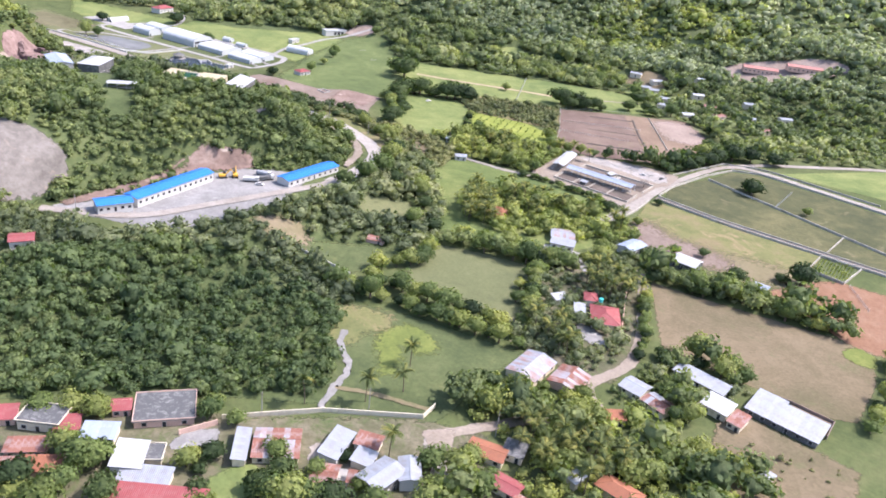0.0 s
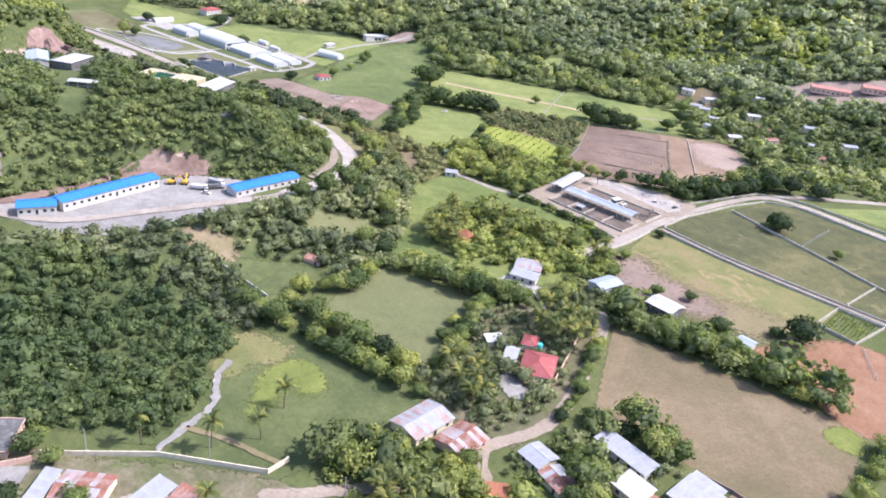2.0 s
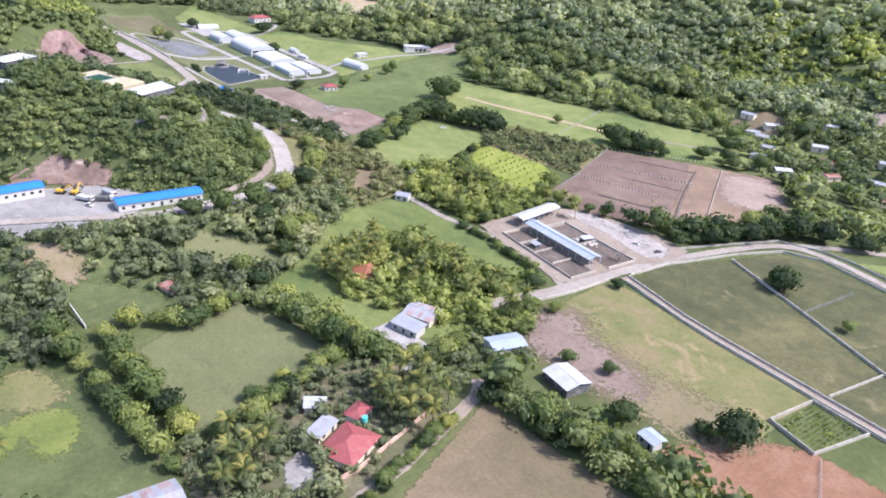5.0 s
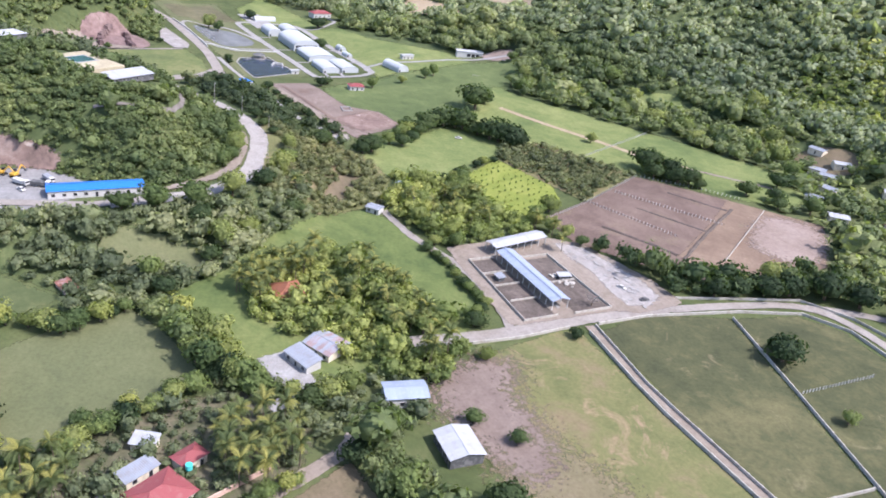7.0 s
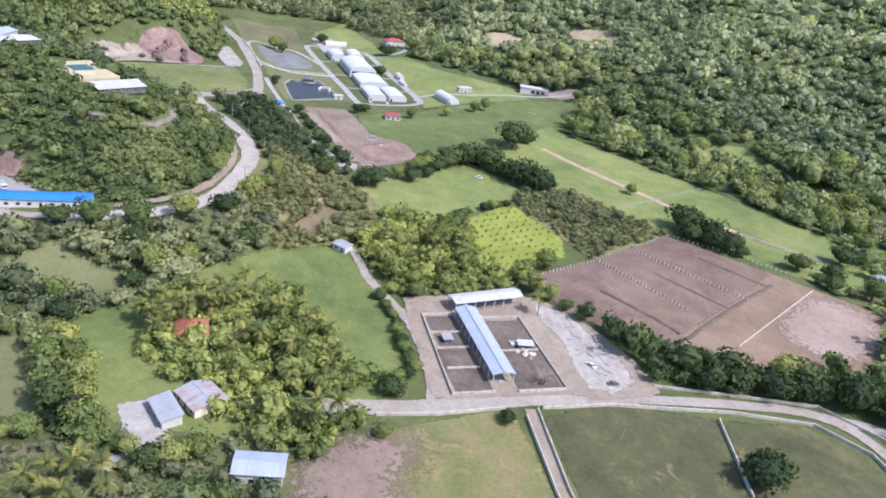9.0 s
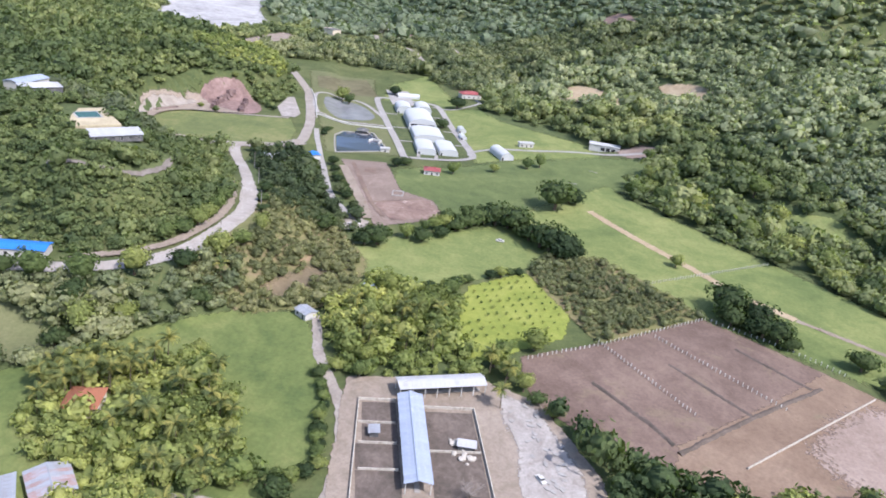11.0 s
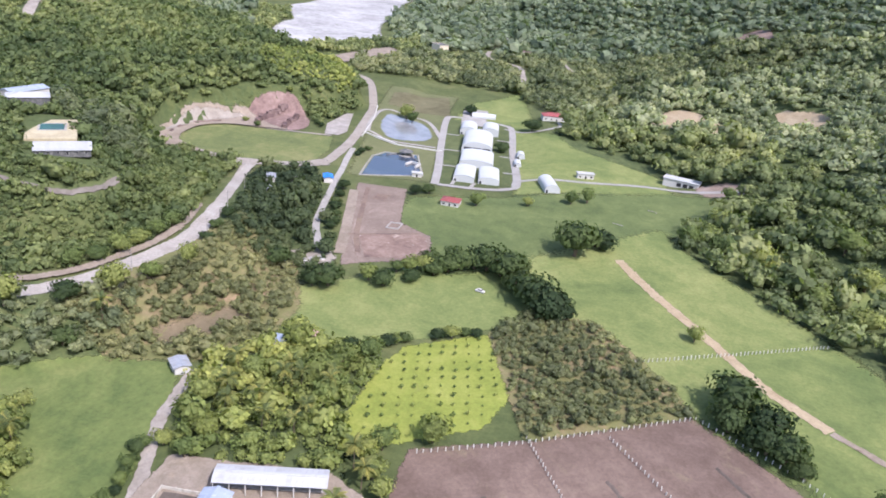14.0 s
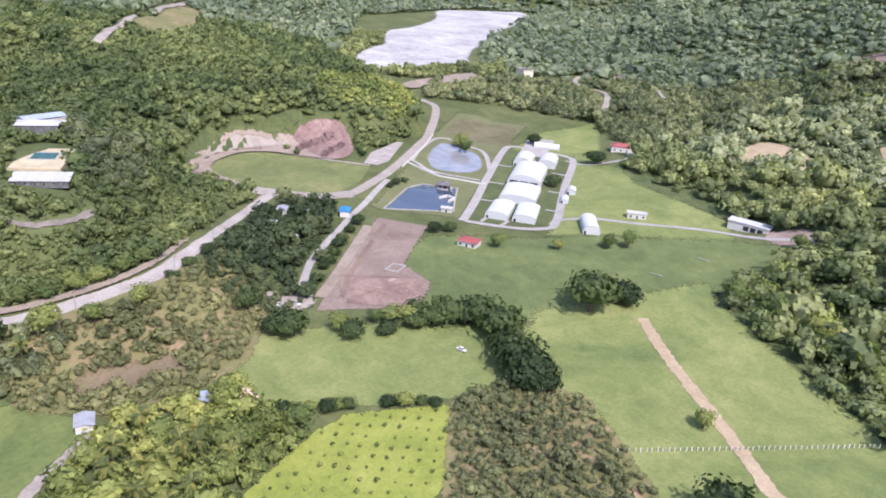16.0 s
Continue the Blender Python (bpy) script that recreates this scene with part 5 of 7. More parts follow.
tent_hall("large white tent hall with a tall arched roof", -584, 447.5, 3, 40, 22, 4.5, 4.6, 8)
tent_hall("small white domed tent hall", -628, 436.5, 3, 22, 13, 3.2, 3.4, 4)
tent_hall("small white domed tent hall", -633, 453.5, 3, 22, 13, 3.2, 3.4, 4)
tent_hall("small white tunnel tent behind the halls", -684, 444, 95, 20, 7, 1.6, 2.6, 5)
tent_hall("white tunnel tent standing alone on the lawn", -496, 500, 12, 22, 9.5, 2.0, 3.4, 5)
tent_hall("tiny white round-roofed tent beside the walkway", -568, 480, 5, 9, 6, 1.5, 2.6, 2)
tent_hall("tiny white tent beside the walkway", -548, 478.5, 5, 10, 5, 1.6, 1.6, 2)
field("paved_court", "pale paved court behind the halls", [(-648, 428), (-710, 424), (-712, 446), (-650, 448)], M_CONCRETE, 0.12, 0.2)

# terrace and pool on the hill
terrace = thing("pool_terrace", pose(-349, 268, 40.4, 0, 0, 120), "sandy paved pool terrace on the hill", "terrace")
part("paving", box((-10.5, -17.5, -14), (10.5, 15, 0), 0.2), M_SAND, terrace)
part("coping", box((-6, -4.5, -0.02), (6, 8.5, 0.03)), M_CONCRETE, terrace)
part("pool", box((-5, -3, 0.01), (5, 7, 0.06)), pond_water("green_pool_water", (0.014, 0.06, 0.042), 0.1), terrace, "green-tiled pool")
CLEAR.append(([(-336, 276), (-360, 261)], 12.5))
CLEAR.append(([(-316, 280), (-327, 300)], 6))
CLEAR.append(([(-376, 236), (-400, 222)], 12))
CLEAR.append(([(-382, 226), (-358, 219), (-346, 218)], 9))
# corral: pens, sheds and walls
field("corral_yard", "dirt yard of the cattle corral", [(-196, 396), (-134, 391), (-132, 440), (-128, 446), (-130, 470), (-150, 470), (-186, 460), (-200, 440)], M_DIRT, 0.075, 0.4)
field("concrete_apron", "white patched concrete apron of the corral", [(-189, 448), (-182, 457.5), (-166, 461), (-149, 464.5), (-137, 463), (-133, 454), (-135, 446.5), (-146, 446), (-160, 449), (-176, 447)], M_APRON, 0.11, 0.8)
for i, (x0, x1) in enumerate(((-182, -171), (-170.6, -161), (-160.6, -149), (-148.6, -136))):
    field("pen_floor", "dark trampled earth of a cattle pen", [(x0, 399 if x0 > -165 else 401), (x1, 399 if x0 > -165 else 401), (x1, 411.8), (x0, 411.8)], M_MANURE, 0.12, 0.15)
for x0, x1 in ((-178, -158), (-157.6, -136)):
    field("pen_floor", "dark trampled earth of a cattle pen", [(x0, 420.5), (x1, 420.5), (x1, 436), (x0, 436)], M_MANURE, 0.12, 0.15)
open_shed("cattle_shed", "long open cattle shed with a pale zinc roof", -160.5, 416, 0, 43, 8, 4.2, 1.1, M_BLUEGREY)
open_shed("hay_shed", "open shed with a white sheet roof across the corral", -190, 427, 100, 30, 7.5, 4.4, 0.8, M_WHITE_ROOF)
wall_run("pen_wall", "low whitewashed wall round the cattle pens", [(-183, 411.5), (-183, 400), (-135, 397.5), (-135, 412)], 1.4, 0.3, M_WALL, pier=4)
wall_run("pen_wall", "low whitewashed wall round the cattle pens", [(-134.5, 420), (-134.5, 437), (-180, 437), (-180, 421)], 1.4, 0.3, M_WALL, pier=4)
for px in (-170.8, -160.8, -148.8):
    wall_run("pen_wall", "low wall between two cattle pens", [(px, 400), (px, 411)], 1.3, 0.25, M_WALL, pier=3)
wall_run("pen_wall", "low wall between two cattle pens", [(-157.8, 421), (-157.8, 436)], 1.3, 0.25, M_WALL, pier=3)
house("pen_shelter", "small grey shelter roof in a cattle pen", -165.5, 404.5, 0, 4.5, 3.6, 2.2, M_ZINC, M_GREY, "mono", 0.3, openings=0, category="shelter")
house("pen_shelter", "small pale shelter roof in a cattle pen", -160, 432, 80, 6, 3.6, 2.2, M_WHITE_ROOF, M_GREY, "mono", 0.3, openings=0, category="shelter")
# walls and fences of the paddocks
wall_run("field_wall", "whitewashed wall along the lane", [(-125, 422.7), (-90, 417.7), (-75, 417.2), (40, 417.2)], 1.3, 0.35, M_WALL, pier=5)
wall_run("field_wall", "whitewashed wall along the lane", [(-122, 417.8), (-90, 413.8), (-75, 412.8), (40, 412.8)], 1.3, 0.35, M_WALL, pier=5)
wall_run("field_wall", "thin pale wall between two paddocks", [(-114.5, 482.5), (-67, 466), (0, 442)], 1.2, 0.4, M_WALL, pier=6)
wall_run("road_wall", "whitewashed wall along the curving road", [(-126, 425), (-125.5, 448), (-118, 489), (-109, 516), (-93, 525.5), (-55, 521.5), (0, 514)], 1.2, 0.4, M_WALL, pier=6)
wall_run("road_wall", "whitewashed wall beyond the road", [(-134, 470), (-127, 495), (-118, 525), (-100, 536), (-86, 538), (-20, 530)], 1.1, 0.35, M_WALL, pier=6)
wall_run("road_wall", "whitewashed wall along the road at the pasture", [(-127.5, 372), (-126, 390), (-127, 412)], 1.1, 0.4, M_WALL, pier=6)
wall_run("garden_wall", "white wall round the vegetable garden", [(-34, 388), (-32.5, 411), (-13, 411), (-17, 385), (-34, 388)], 1.4, 0.35, M_WALL, pier=5)
wall_run("garden_wall", "white wall between lane and paddock", [(-31, 419), (-28, 450)], 1.3, 0.35, M_WALL, pier=5)
wall_run("village_wall", "long pale wall along the village lane", [(-147, 121), (-128, 144), (-103.5, 163), (-104, 170)], 1.8, 0.3, M_CREAM, pier=6)
wall_run("village_wall", "pale wall before the dark flat roof", [(-150, 108), (-146, 118)], 2.2, 0.3, M_PINK, pier=4)
wall_run("lane_wall", "pinkish wall along the lane at the red-roofed house", [(-77, 246), (-79, 262), (-90, 292)], 1.6, 0.3, M_PINK, pier=4)
wall_run("pasture_wall", "pale wall at the small pasture", [(-213, 214), (-183, 217.5)], 1.2, 0.3, M_WHITE, pier=4)
wall_run("barn_wall", "grey wall round the barn yard", [(-24, 259.5), (-13.5, 260.5), (1.2, 259), (0.8, 248)], 1.4, 0.25, M_SLAB, pier=4)
wall_run("yard_wall", "low pale wall beside the bare yard", [(-156, 520), (-199, 592)], 0.9, 0.3, M_WALL, pier=6)
wall_run("pond_rim", "pale paved rim of the blue pond", [(-476.5, 383.5), (-500, 382), (-523, 381.5), (-538, 387), (-541, 410), (-517, 415), (-495, 420.5), (-476.5, 383.5)], 0.35, 0.9, M_CONCRETE, "rim")
wall_run("road_parapet", "white pillared parapet along the road above the ponds", [(-556, 366.5), (-590, 364.5), (-622, 361.5), (-656, 356.5)], 1.3, 0.5, M_WHITE, "parapet", pier=4)
wall_run("footbridge", "pale balustrade between the two ponds", [(-567, 366), (-560, 392), (-558, 424)], 1.1, 0.6, M_WHITE, "balustrade", pier=2.5)
wall_run("footing", "low concrete footing of a new building", [(-388, 424), (-396, 425), (-396, 419), (-388, 418), (-388, 424)], 0.8, 0.6, M_CONCRETE, "footing")
wall_run("footing", "low concrete footing line on the cleared ground", [(-345, 414), (-372, 404), (-440, 395)], 0.3, 0.7, M_SLAB, "footing")
post_fence("row of white posts across the ploughed field", [(-231, 494), (-182, 515)], 1.9)
post_fence("row of white posts across the ploughed field", [(-238, 520), (-188, 552)], 1.9)
post_fence("row of white posts along the ploughed field", [(-215, 462), (-228, 493), (-257, 550)], 2.2)
post_fence("row of white posts at the tree line of the ploughed field", [(-257, 550), (-234, 576), (-214, 592)], 2.4)
post_fence("row of white posts across the long meadow", [(-289, 533), (-306, 571), (-327, 617)], 1.9, 1.1)
post_fence("row of pale posts across the paddock", [(-69, 469), (-68, 506)], 1.6)
post_fence("row of white posts at the red field", [(-14, 384), (-2, 362)], 2.0)


def bank(label, pts, width, high, material):
    line = along(pts, 1.5)
    V, Q = [], []
    for i, (x, y) in enumerate(line):
        (ax, ay), (bx, by) = line[max(0, i - 1)], line[min(len(line) - 1, i + 1)]
        d = math.hypot(bx - ax, by - ay) or 1
        ox, oy = -(by - ay) / d, (bx - ax) / d
        for k, h in ((-0.5, 0.0), (-0.2, 0.8), (0.1, 1.0), (0.5, 0.0)):
            w = k * width + rng.uniform(-0.3, 0.3)
            V.append((x + ox * w, y + oy * w, 0.05 + h * high * rng.uniform(0.6, 1.2)))
        if i:
            Q += [(4 * i - 4 + j, 4 * i - 3 + j, 4 * i + j + 1, 4 * i + j) for j in range(3)]
    ob = new("earth_bank", net("earth_bank", V, np.array(Q)[:, ::-1]))
    ob.data.materials.append(material)
    return tagged(ob, label, "earth bank", kind="structure")


bank("low dark earth bank in the ploughed field", [(-201, 483), (-177, 496), (-166, 500)], 2.2, 0.8, M_MANURE)
bank("low dark earth bank in the ploughed field", [(-217, 518), (-184, 536)], 1.8, 0.6, M_MANURE)
bank("low dark earth bank in the ploughed field", [(-162, 500), (-184, 536), (-205, 574)], 2.2, 0.8, M_MANURE)
bank("low dark earth bank in the ploughed field", [(-232, 552), (-203, 570)], 1.8, 0.6, M_MANURE)

# jetty and gazebo of the blue pond
gazebo = thing("gazebo", pose(-537, 402, gz(-537, 402) + 0.2), "round gazebo with a grey roof over the pond", "gazebo")
part("deck", tube(5.5, 0.5, 20), M_CONCRETE, gazebo)
part("roof", tube(5.0, 1.8, 16, 0.3), M_GREY, gazebo, m=Matrix.Translation((0, 0, 3.0)))
for i in range(8):
    part("post", tube(0.12, 2.6, 6), M_WHITE, gazebo, m=pose(4.3 * math.cos(i * 0.785), 4.3 * math.sin(i * 0.785), 0.5))
wall_run("jetty", "curved grey jetty along the pond", [(-532, 390), (-537, 396), (-536, 405), (-528, 411)], 0.7, 1.6, M_GREY, "jetty")
wall_run("slide", "white water slide at the pond side", [(-510, 413), (-517, 415), (-520, 409), (-514, 406)], 1.8, 0.8, M_WHITE, "slide")


# ledges of the cut rock above the playing field
def ledge(label, pts, high, deep, seed):
    """A stepped rock face along a line: broken blocks of uneven height, each a part."""
    r = random.Random(seed)
    ob = thing("rock_ledge", pose(pts[0][0], pts[0][1], 0), label, "rock ledge", "rock ledges")
    line = along(pts, 3.2)
    for (ax, ay), (bx, by) in zip(line, line[1:]):
        a = math.degrees(math.atan2(by - ay, bx - ax))
        bm = bmesh.new()
        h = high * r.uniform(0.55, 1.25)
        bmesh.ops.create_cube(bm, size=1.0)
        for v in bm.verts:
            k = 0.5 if v.co.z > 0 else 1.0
            v.co = Vector((v.co.x * 3.9 + r.uniform(-0.5, 0.5), v.co.y * deep * k + r.uniform(-0.4, 0.4), (v.co.z + 0.35) * h + r.uniform(-0.3, 0.3)))
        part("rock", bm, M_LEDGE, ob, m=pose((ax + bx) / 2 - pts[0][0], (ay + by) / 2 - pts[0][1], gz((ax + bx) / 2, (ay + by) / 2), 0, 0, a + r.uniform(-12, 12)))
    return ob


ledge("broken reddish rock ledge above the playing field", [(-547, 312), (-558, 310), (-574, 311), (-588, 309)], 4.0, 5, 61)
ledge("broken reddish rock ledge halfway up the cut", [(-549, 291), (-564, 290), (-580, 295), (-590, 301)], 4.5, 5, 62)
ledge("low broken ledge along the terraced bank", [(-474, 259), (-500, 250), (-526, 252), (-546, 270)], 1.6, 4, 64)

# broken pale slabs of the corral apron
apron = thing("broken_paving", pose(0, 0, 0), "broken pale concrete slabs of the corral apron", "paving")
ra = random.Random(23)
for i in range(30):
    k = ra.random()
    sx, sy = -186 + 54 * k + ra.uniform(-2, 2), 452 + 6 * k + ra.uniform(-5, 5) - (3 if k > 0.8 else 0)
    bm = bmesh.new()
    n = ra.randint(5, 7)
    top = [bm.verts.new((math.cos(6.283 * j / n) * ra.uniform(0.6, 1.9), math.sin(6.283 * j / n) * ra.uniform(0.5, 1.2), 0.0)) for j in range(n)]
    f = bm.faces.new(top)
    r = bmesh.ops.extrude_face_region(bm, geom=[f])
    bmesh.ops.translate(bm, verts=[v for v in r["geom"] if isinstance(v, bmesh.types.BMVert)], vec=(0, 0, 0.08))
    bmesh.ops.recalc_face_normals(bm, faces=bm.faces[:])
    part("slab", bm, M_CONCRETE, apron, m=pose(sx, sy, 0.62 + 0.004 * i, ra.uniform(-2, 2), ra.uniform(-2, 2), ra.uniform(0, 360)))
# boulders and rubble in the pen
for i in range(20):
    bm = bmesh.new()
    bmesh.ops.create_icosphere(bm, subdivisions=1, radius=ra.uniform(0.5, 1.2))
    for v in bm.verts:
        v.co = Vector((v.co.x * 1.3, v.co.y, v.co.z * 0.6)) * ra.uniform(0.8, 1.15)
    ob = new("concrete_lump", bpy.data.meshes.new("concrete_lump"))
    bm.to_mesh(ob.data)
    bm.free()
    ob.data.materials.append(M_WALL)
    ob.matrix_world = pose(-160 + ra.uniform(-6, 8), 431 + ra.uniform(-3.5, 3.5), 0.8, 0, 0, ra.uniform(0, 360))
    tagged(ob, "pale lump of broken concrete in the pen", "rubble", "rubble in the pen")


# ---- plants ----
def lumpy_crown(r, n, size, lumps, flat=0.75, core=0.93, rings=2):
    """A crown of unit radius, centred on nought: sprays of leaves on overlapping lumps, round a dark core."""
    V, F, N = [], [], []
    centres = []
    for i in range(lumps):
        a, e = 2 * math.pi * (i + r.uniform(-0.3, 0.3)) / lumps, r.uniform(-0.15, 0.75)
        d = r.uniform(0.35, 0.74)
        centres.append((np.array([math.cos(a) * math.cos(e) * d, math.sin(a) * math.cos(e) * d, math.sin(e) * d * flat]), r.uniform(0.27, 0.52)))
    centres.append((np.array([r.uniform(-0.1, 0.1), r.uniform(-0.1, 0.1), 0.3 * flat]), 0.55))
    for i in range(n):
        c, rad = centres[i % len(centres)]
        u, a = r.uniform(-0.35, 1.0), r.uniform(0, 2 * math.pi)
        s = math.sqrt(max(0, 1 - u * u))
        d = np.array([math.cos(a) * s, math.sin(a) * s, u])
        p = c + d * rad * r.uniform(0.78, 1.2) * np.array([1, 1, flat + 0.1])
        nrm = d + np.array([r.uniform(-0.42, 0.42) for _ in range(3)])
        nrm /= np.linalg.norm(nrm)
        soft = 0.5 * d + 0.35 * nrm + 0.35 * p
        N += [soft / np.linalg.norm(soft)] * 4
        t1 = np.cross(nrm, [0.3, 0.5, 0.81])
        t1 /= np.linalg.norm(t1)
        t2 = np.cross(nrm, t1)
        w, h = size * r.uniform(0.7, 1.3), size * r.uniform(0.6, 1.1)
        k = len(V)
        V += [p - t1 * w, p - t2 * h - nrm * size * 0.25, p + t1 * w, p + t2 * h - nrm * size * 0.25]
        F += [(k, k + 1, k + 2), (k, k + 2, k + 3)]
    bm = bmesh.new()
    bmesh.ops.create_icosphere(bm, subdivisions=rings, radius=1)
    k = len(V)
    for v in bm.verts:
        d, reach = np.array(v.co), core * 0.7
        for c, rad in centres:
            h = float(c @ d)
            q = rad * rad - float(c @ c) + h * h
            if q > 0:
                reach = max(reach, h + math.sqrt(q))
        V.append(d * np.array([1, 1, flat + 0.1]) * reach * core * r.uniform(0.8, 1.1))
        N.append(d)
    for f in bm.faces:
        F.append(tuple(k + v.index for v in f.verts))
    bm.free()
    return np.array(V), np.array(F), np.array(N)


def soften(me, normals):
    """Leaves take the light as the lump that they clothe."""
    me.polygons.foreach_set("use_smooth", np.ones(len(me.polygons), bool))
    me.normals_split_custom_set_from_vertices(normals)
    return me


r0 = random.Random(11)
NEAR = [lumpy_crown(r0, 88, 0.14, 7, core=0.78, rings=1) for _ in range(8)]
MID = [lumpy_crown(r0, 34, 0.21, 5, core=0.76, rings=1) for _ in range(6)]
FAR = [lumpy_crown(r0, 11, 0.31, 4, 0.7, core=0.8, rings=1) for _ in range(6)]


def scatter(poly, gap, seed, play=0.45):
    r = np.random.RandomState(seed)
    xs, ys = [p[0] for p in poly], [p[1] for p in poly]
    X, Y = np.meshgrid(np.arange(min(xs), max(xs), gap), np.arange(min(ys), max(ys), gap * 0.87))
    X = X + (np.arange(X.shape[0]) % 2)[:, None] * gap / 2
    X, Y = (X + r.uniform(-play, play, X.shape) * gap).ravel(), (Y + r.uniform(-play, play, Y.shape) * gap).ravel()
    k = inside(poly, X, Y)
    return X[k], Y[k]


def uncleared(X, Y, trim=0.0):
    keep = np.ones(X.shape, bool)
    for pts, half in CLEAR:
        a = np.array(pts)
        pad = half + 3
        near = keep & (X > a[:, 0].min() - pad) & (X < a[:, 0].max() + pad) & (Y > a[:, 1].min() - pad) & (Y < a[:, 1].max() + pad)
        if not near.any():
            continue
        i = np.nonzero(near)[0]
        if half:
            d = np.full(i.shape, 1e9)
            for (ax, ay), (bx, by) in zip(pts, pts[1:]):
                ux, uy = bx - ax, by - ay
                k = np.clip(((X[i] - ax) * ux + (Y[i] - ay) * uy) / (ux * ux + uy * uy + 1e-9), 0, 1)
                d = np.minimum(d, np.hypot(X[i] - ax - k * ux, Y[i] - ay - k * uy))
            keep[i[d < half + trim]] = False
        else:
            keep[i[inside(pts, X[i], Y[i])]] = False
    return keep


def wood(name, label, X, Y, sizes, shapes, material, seed, sink=0.55, tall=1.0, category="woodland", anywhere=False):
    """Many crowns as one object: what nobody could count."""
    r = np.random.RandomState(seed)
    if not anywhere:
        k = uncleared(X, Y)
        X, Y = X[k], Y[k]
    Z = land_z(X, Y)
    V, F, T, N, at = [], [], [], [], 0
    pick = r.randint(0, len(shapes), len(X))
    for s, (sv, sf, sn) in enumerate(shapes):
        idx = np.nonzero(pick == s)[0]
        if not len(idx):
            continue
        n = len(idx)
        R = r.uniform(sizes[0], sizes[1], n) * np.where(r.uniform(size=n) < 0.12, 1.65, 1) * (1 + 0.16 * ripple(X[idx], Y[idx] + 30, 21))
        a = r.uniform(0, 2 * math.pi, n)
        c, q = np.cos(a)[:, None], np.sin(a)[:, None]
        long, wide = r.uniform(0.85, 1.3, n)[:, None], r.uniform(0.75, 1.1, n)[:, None]
        px = (sv[None, :, 0] * long * c - sv[None, :, 1] * wide * q) * R[:, None] + X[idx][:, None]
        py = (sv[None, :, 0] * long * q + sv[None, :, 1] * wide * c) * R[:, None] + Y[idx][:, None]
        hgt = R * tall * r.uniform(0.75, 1.35, n)
        pz = sv[None, :, 2] * hgt[:, None] + (Z[idx] + hgt * sink)[:, None]
        V.append(np.stack([px, py, pz], -1).reshape(-1, 3))
        N.append(np.stack([sn[None, :, 0] * c - sn[None, :, 1] * q, sn[None, :, 0] * q + sn[None, :, 1] * c, np.broadcast_to(sn[None, :, 2], (n, len(sn)))], -1).reshape(-1, 3))
        F.append((sf[None] + (np.arange(n) * len(sv))[:, None, None] + at).reshape(-1, 3))
        # crowns near one another share a tint
        drift = 0.46 + 0.24 * ripple(X[idx], Y[idx], 13) + 0.22 * ripple(X[idx] + 90, Y[idx], 47) + 0.14 * ripple(X[idx], Y[idx], 150) + r.uniform(-0.27, 0.27, n)
        T.append(np.repeat(np.clip(drift, 0, 1), len(sv)))
        at += n * len(sv)
    ob = new(name, soften(net(name, np.concatenate(V), np.concatenate(F), np.concatenate(T)), np.concatenate(N)))
    ob.data.materials.append(material)
    return tagged(ob, label, category, kind="stuff")


def grow(name, label, poly, gap, sizes, shapes, material, seed, **more):
    X, Y = scatter(poly, gap, seed)
    return wood(name, label, X, Y, sizes, shapes, material, seed, **more)


def slope_wood(name, label, poly, gap, sizes, shapes, material, seed, thin=0.0, **more):
    X, Y = scatter(poly, gap, seed)
    r = np.random.RandomState(seed + 5)
    k = r.uniform(size=X.shape) > thin * (0.5 + 0.5 * ripple(X, Y, 14))
    return wood(name, label, X[k], Y[k], sizes, shapes, material, seed, **more)


SUNNY = [(-612, 290), (-632, 262), (-680, 250), (-745, 280), (-724, 316), (-662, 337), (-622, 332)]
CLEAR.append((SUNNY, 0))
CLEAR.append(([(-850, 472), (-900, 470), (-960, 462), (-1000, 425), (-1060, 420)], 10))
CLEAR.append(([(-1028, 518), (-980, 526), (-941, 539), (-923, 562), (-870, 580), (-830, 589)], 9))
# the wooded hill beside the road, and the ridge behind it
slope_wood("hill_wood", "dense green wood covering the near hill", [(-296, 60), (-299, 128), (-295, 226), (-282, 252), (-264, 274), (-254, 290), (-262, 308), (-277, 320), (-302, 332), (-332, 338), (-362, 334), (-395, 326), (-430, 318), (-462, 316), (-466, 276), (-440, 240), (-430, 130), (-400, 60)], 5.3, (2.2, 4.6), NEAR, M_LIGHT_LEAF, 21)
slope_wood("ridge_wood", "mixed scrub and wood on the long ridge", [(-420, 270), (-440, 240), (-430, 130), (-410, 60), (-560, 20), (-700, -80), (-900, 40), (-905, 145), (-783, 252), (-715, 322), (-662, 340), (-640, 346), (-606, 338), (-586, 330), (-572, 331), (-572, 324), (-596, 314), (-600, 300), (-586, 282), (-568, 266), (-540, 246), (-512, 239), (-480, 246), (-462, 264), (-450, 290), (-440, 280)], 6.4, (3.2, 5.5), MID, M_LIGHT_LEAF, 22, 0.06)
grow("ridge_shrubs", "low bright shrubs on the sunny end of the ridge", SUNNY, 4.6, (1.9, 3.6), FAR, M_GROVE_LEAF, 56, anywhere=True)
grow("hilltop_trees", "tall dark trees round the hilltop villa and terrace", [(-346, 304), (-366, 306), (-384, 292), (-410, 276), (-432, 262), (-430, 236), (-412, 226), (-384, 250), (-366, 276), (-352, 290)], 7.4, (4.2, 6.6), NEAR, M_WOOD_LEAF, 57, sink=0.7)
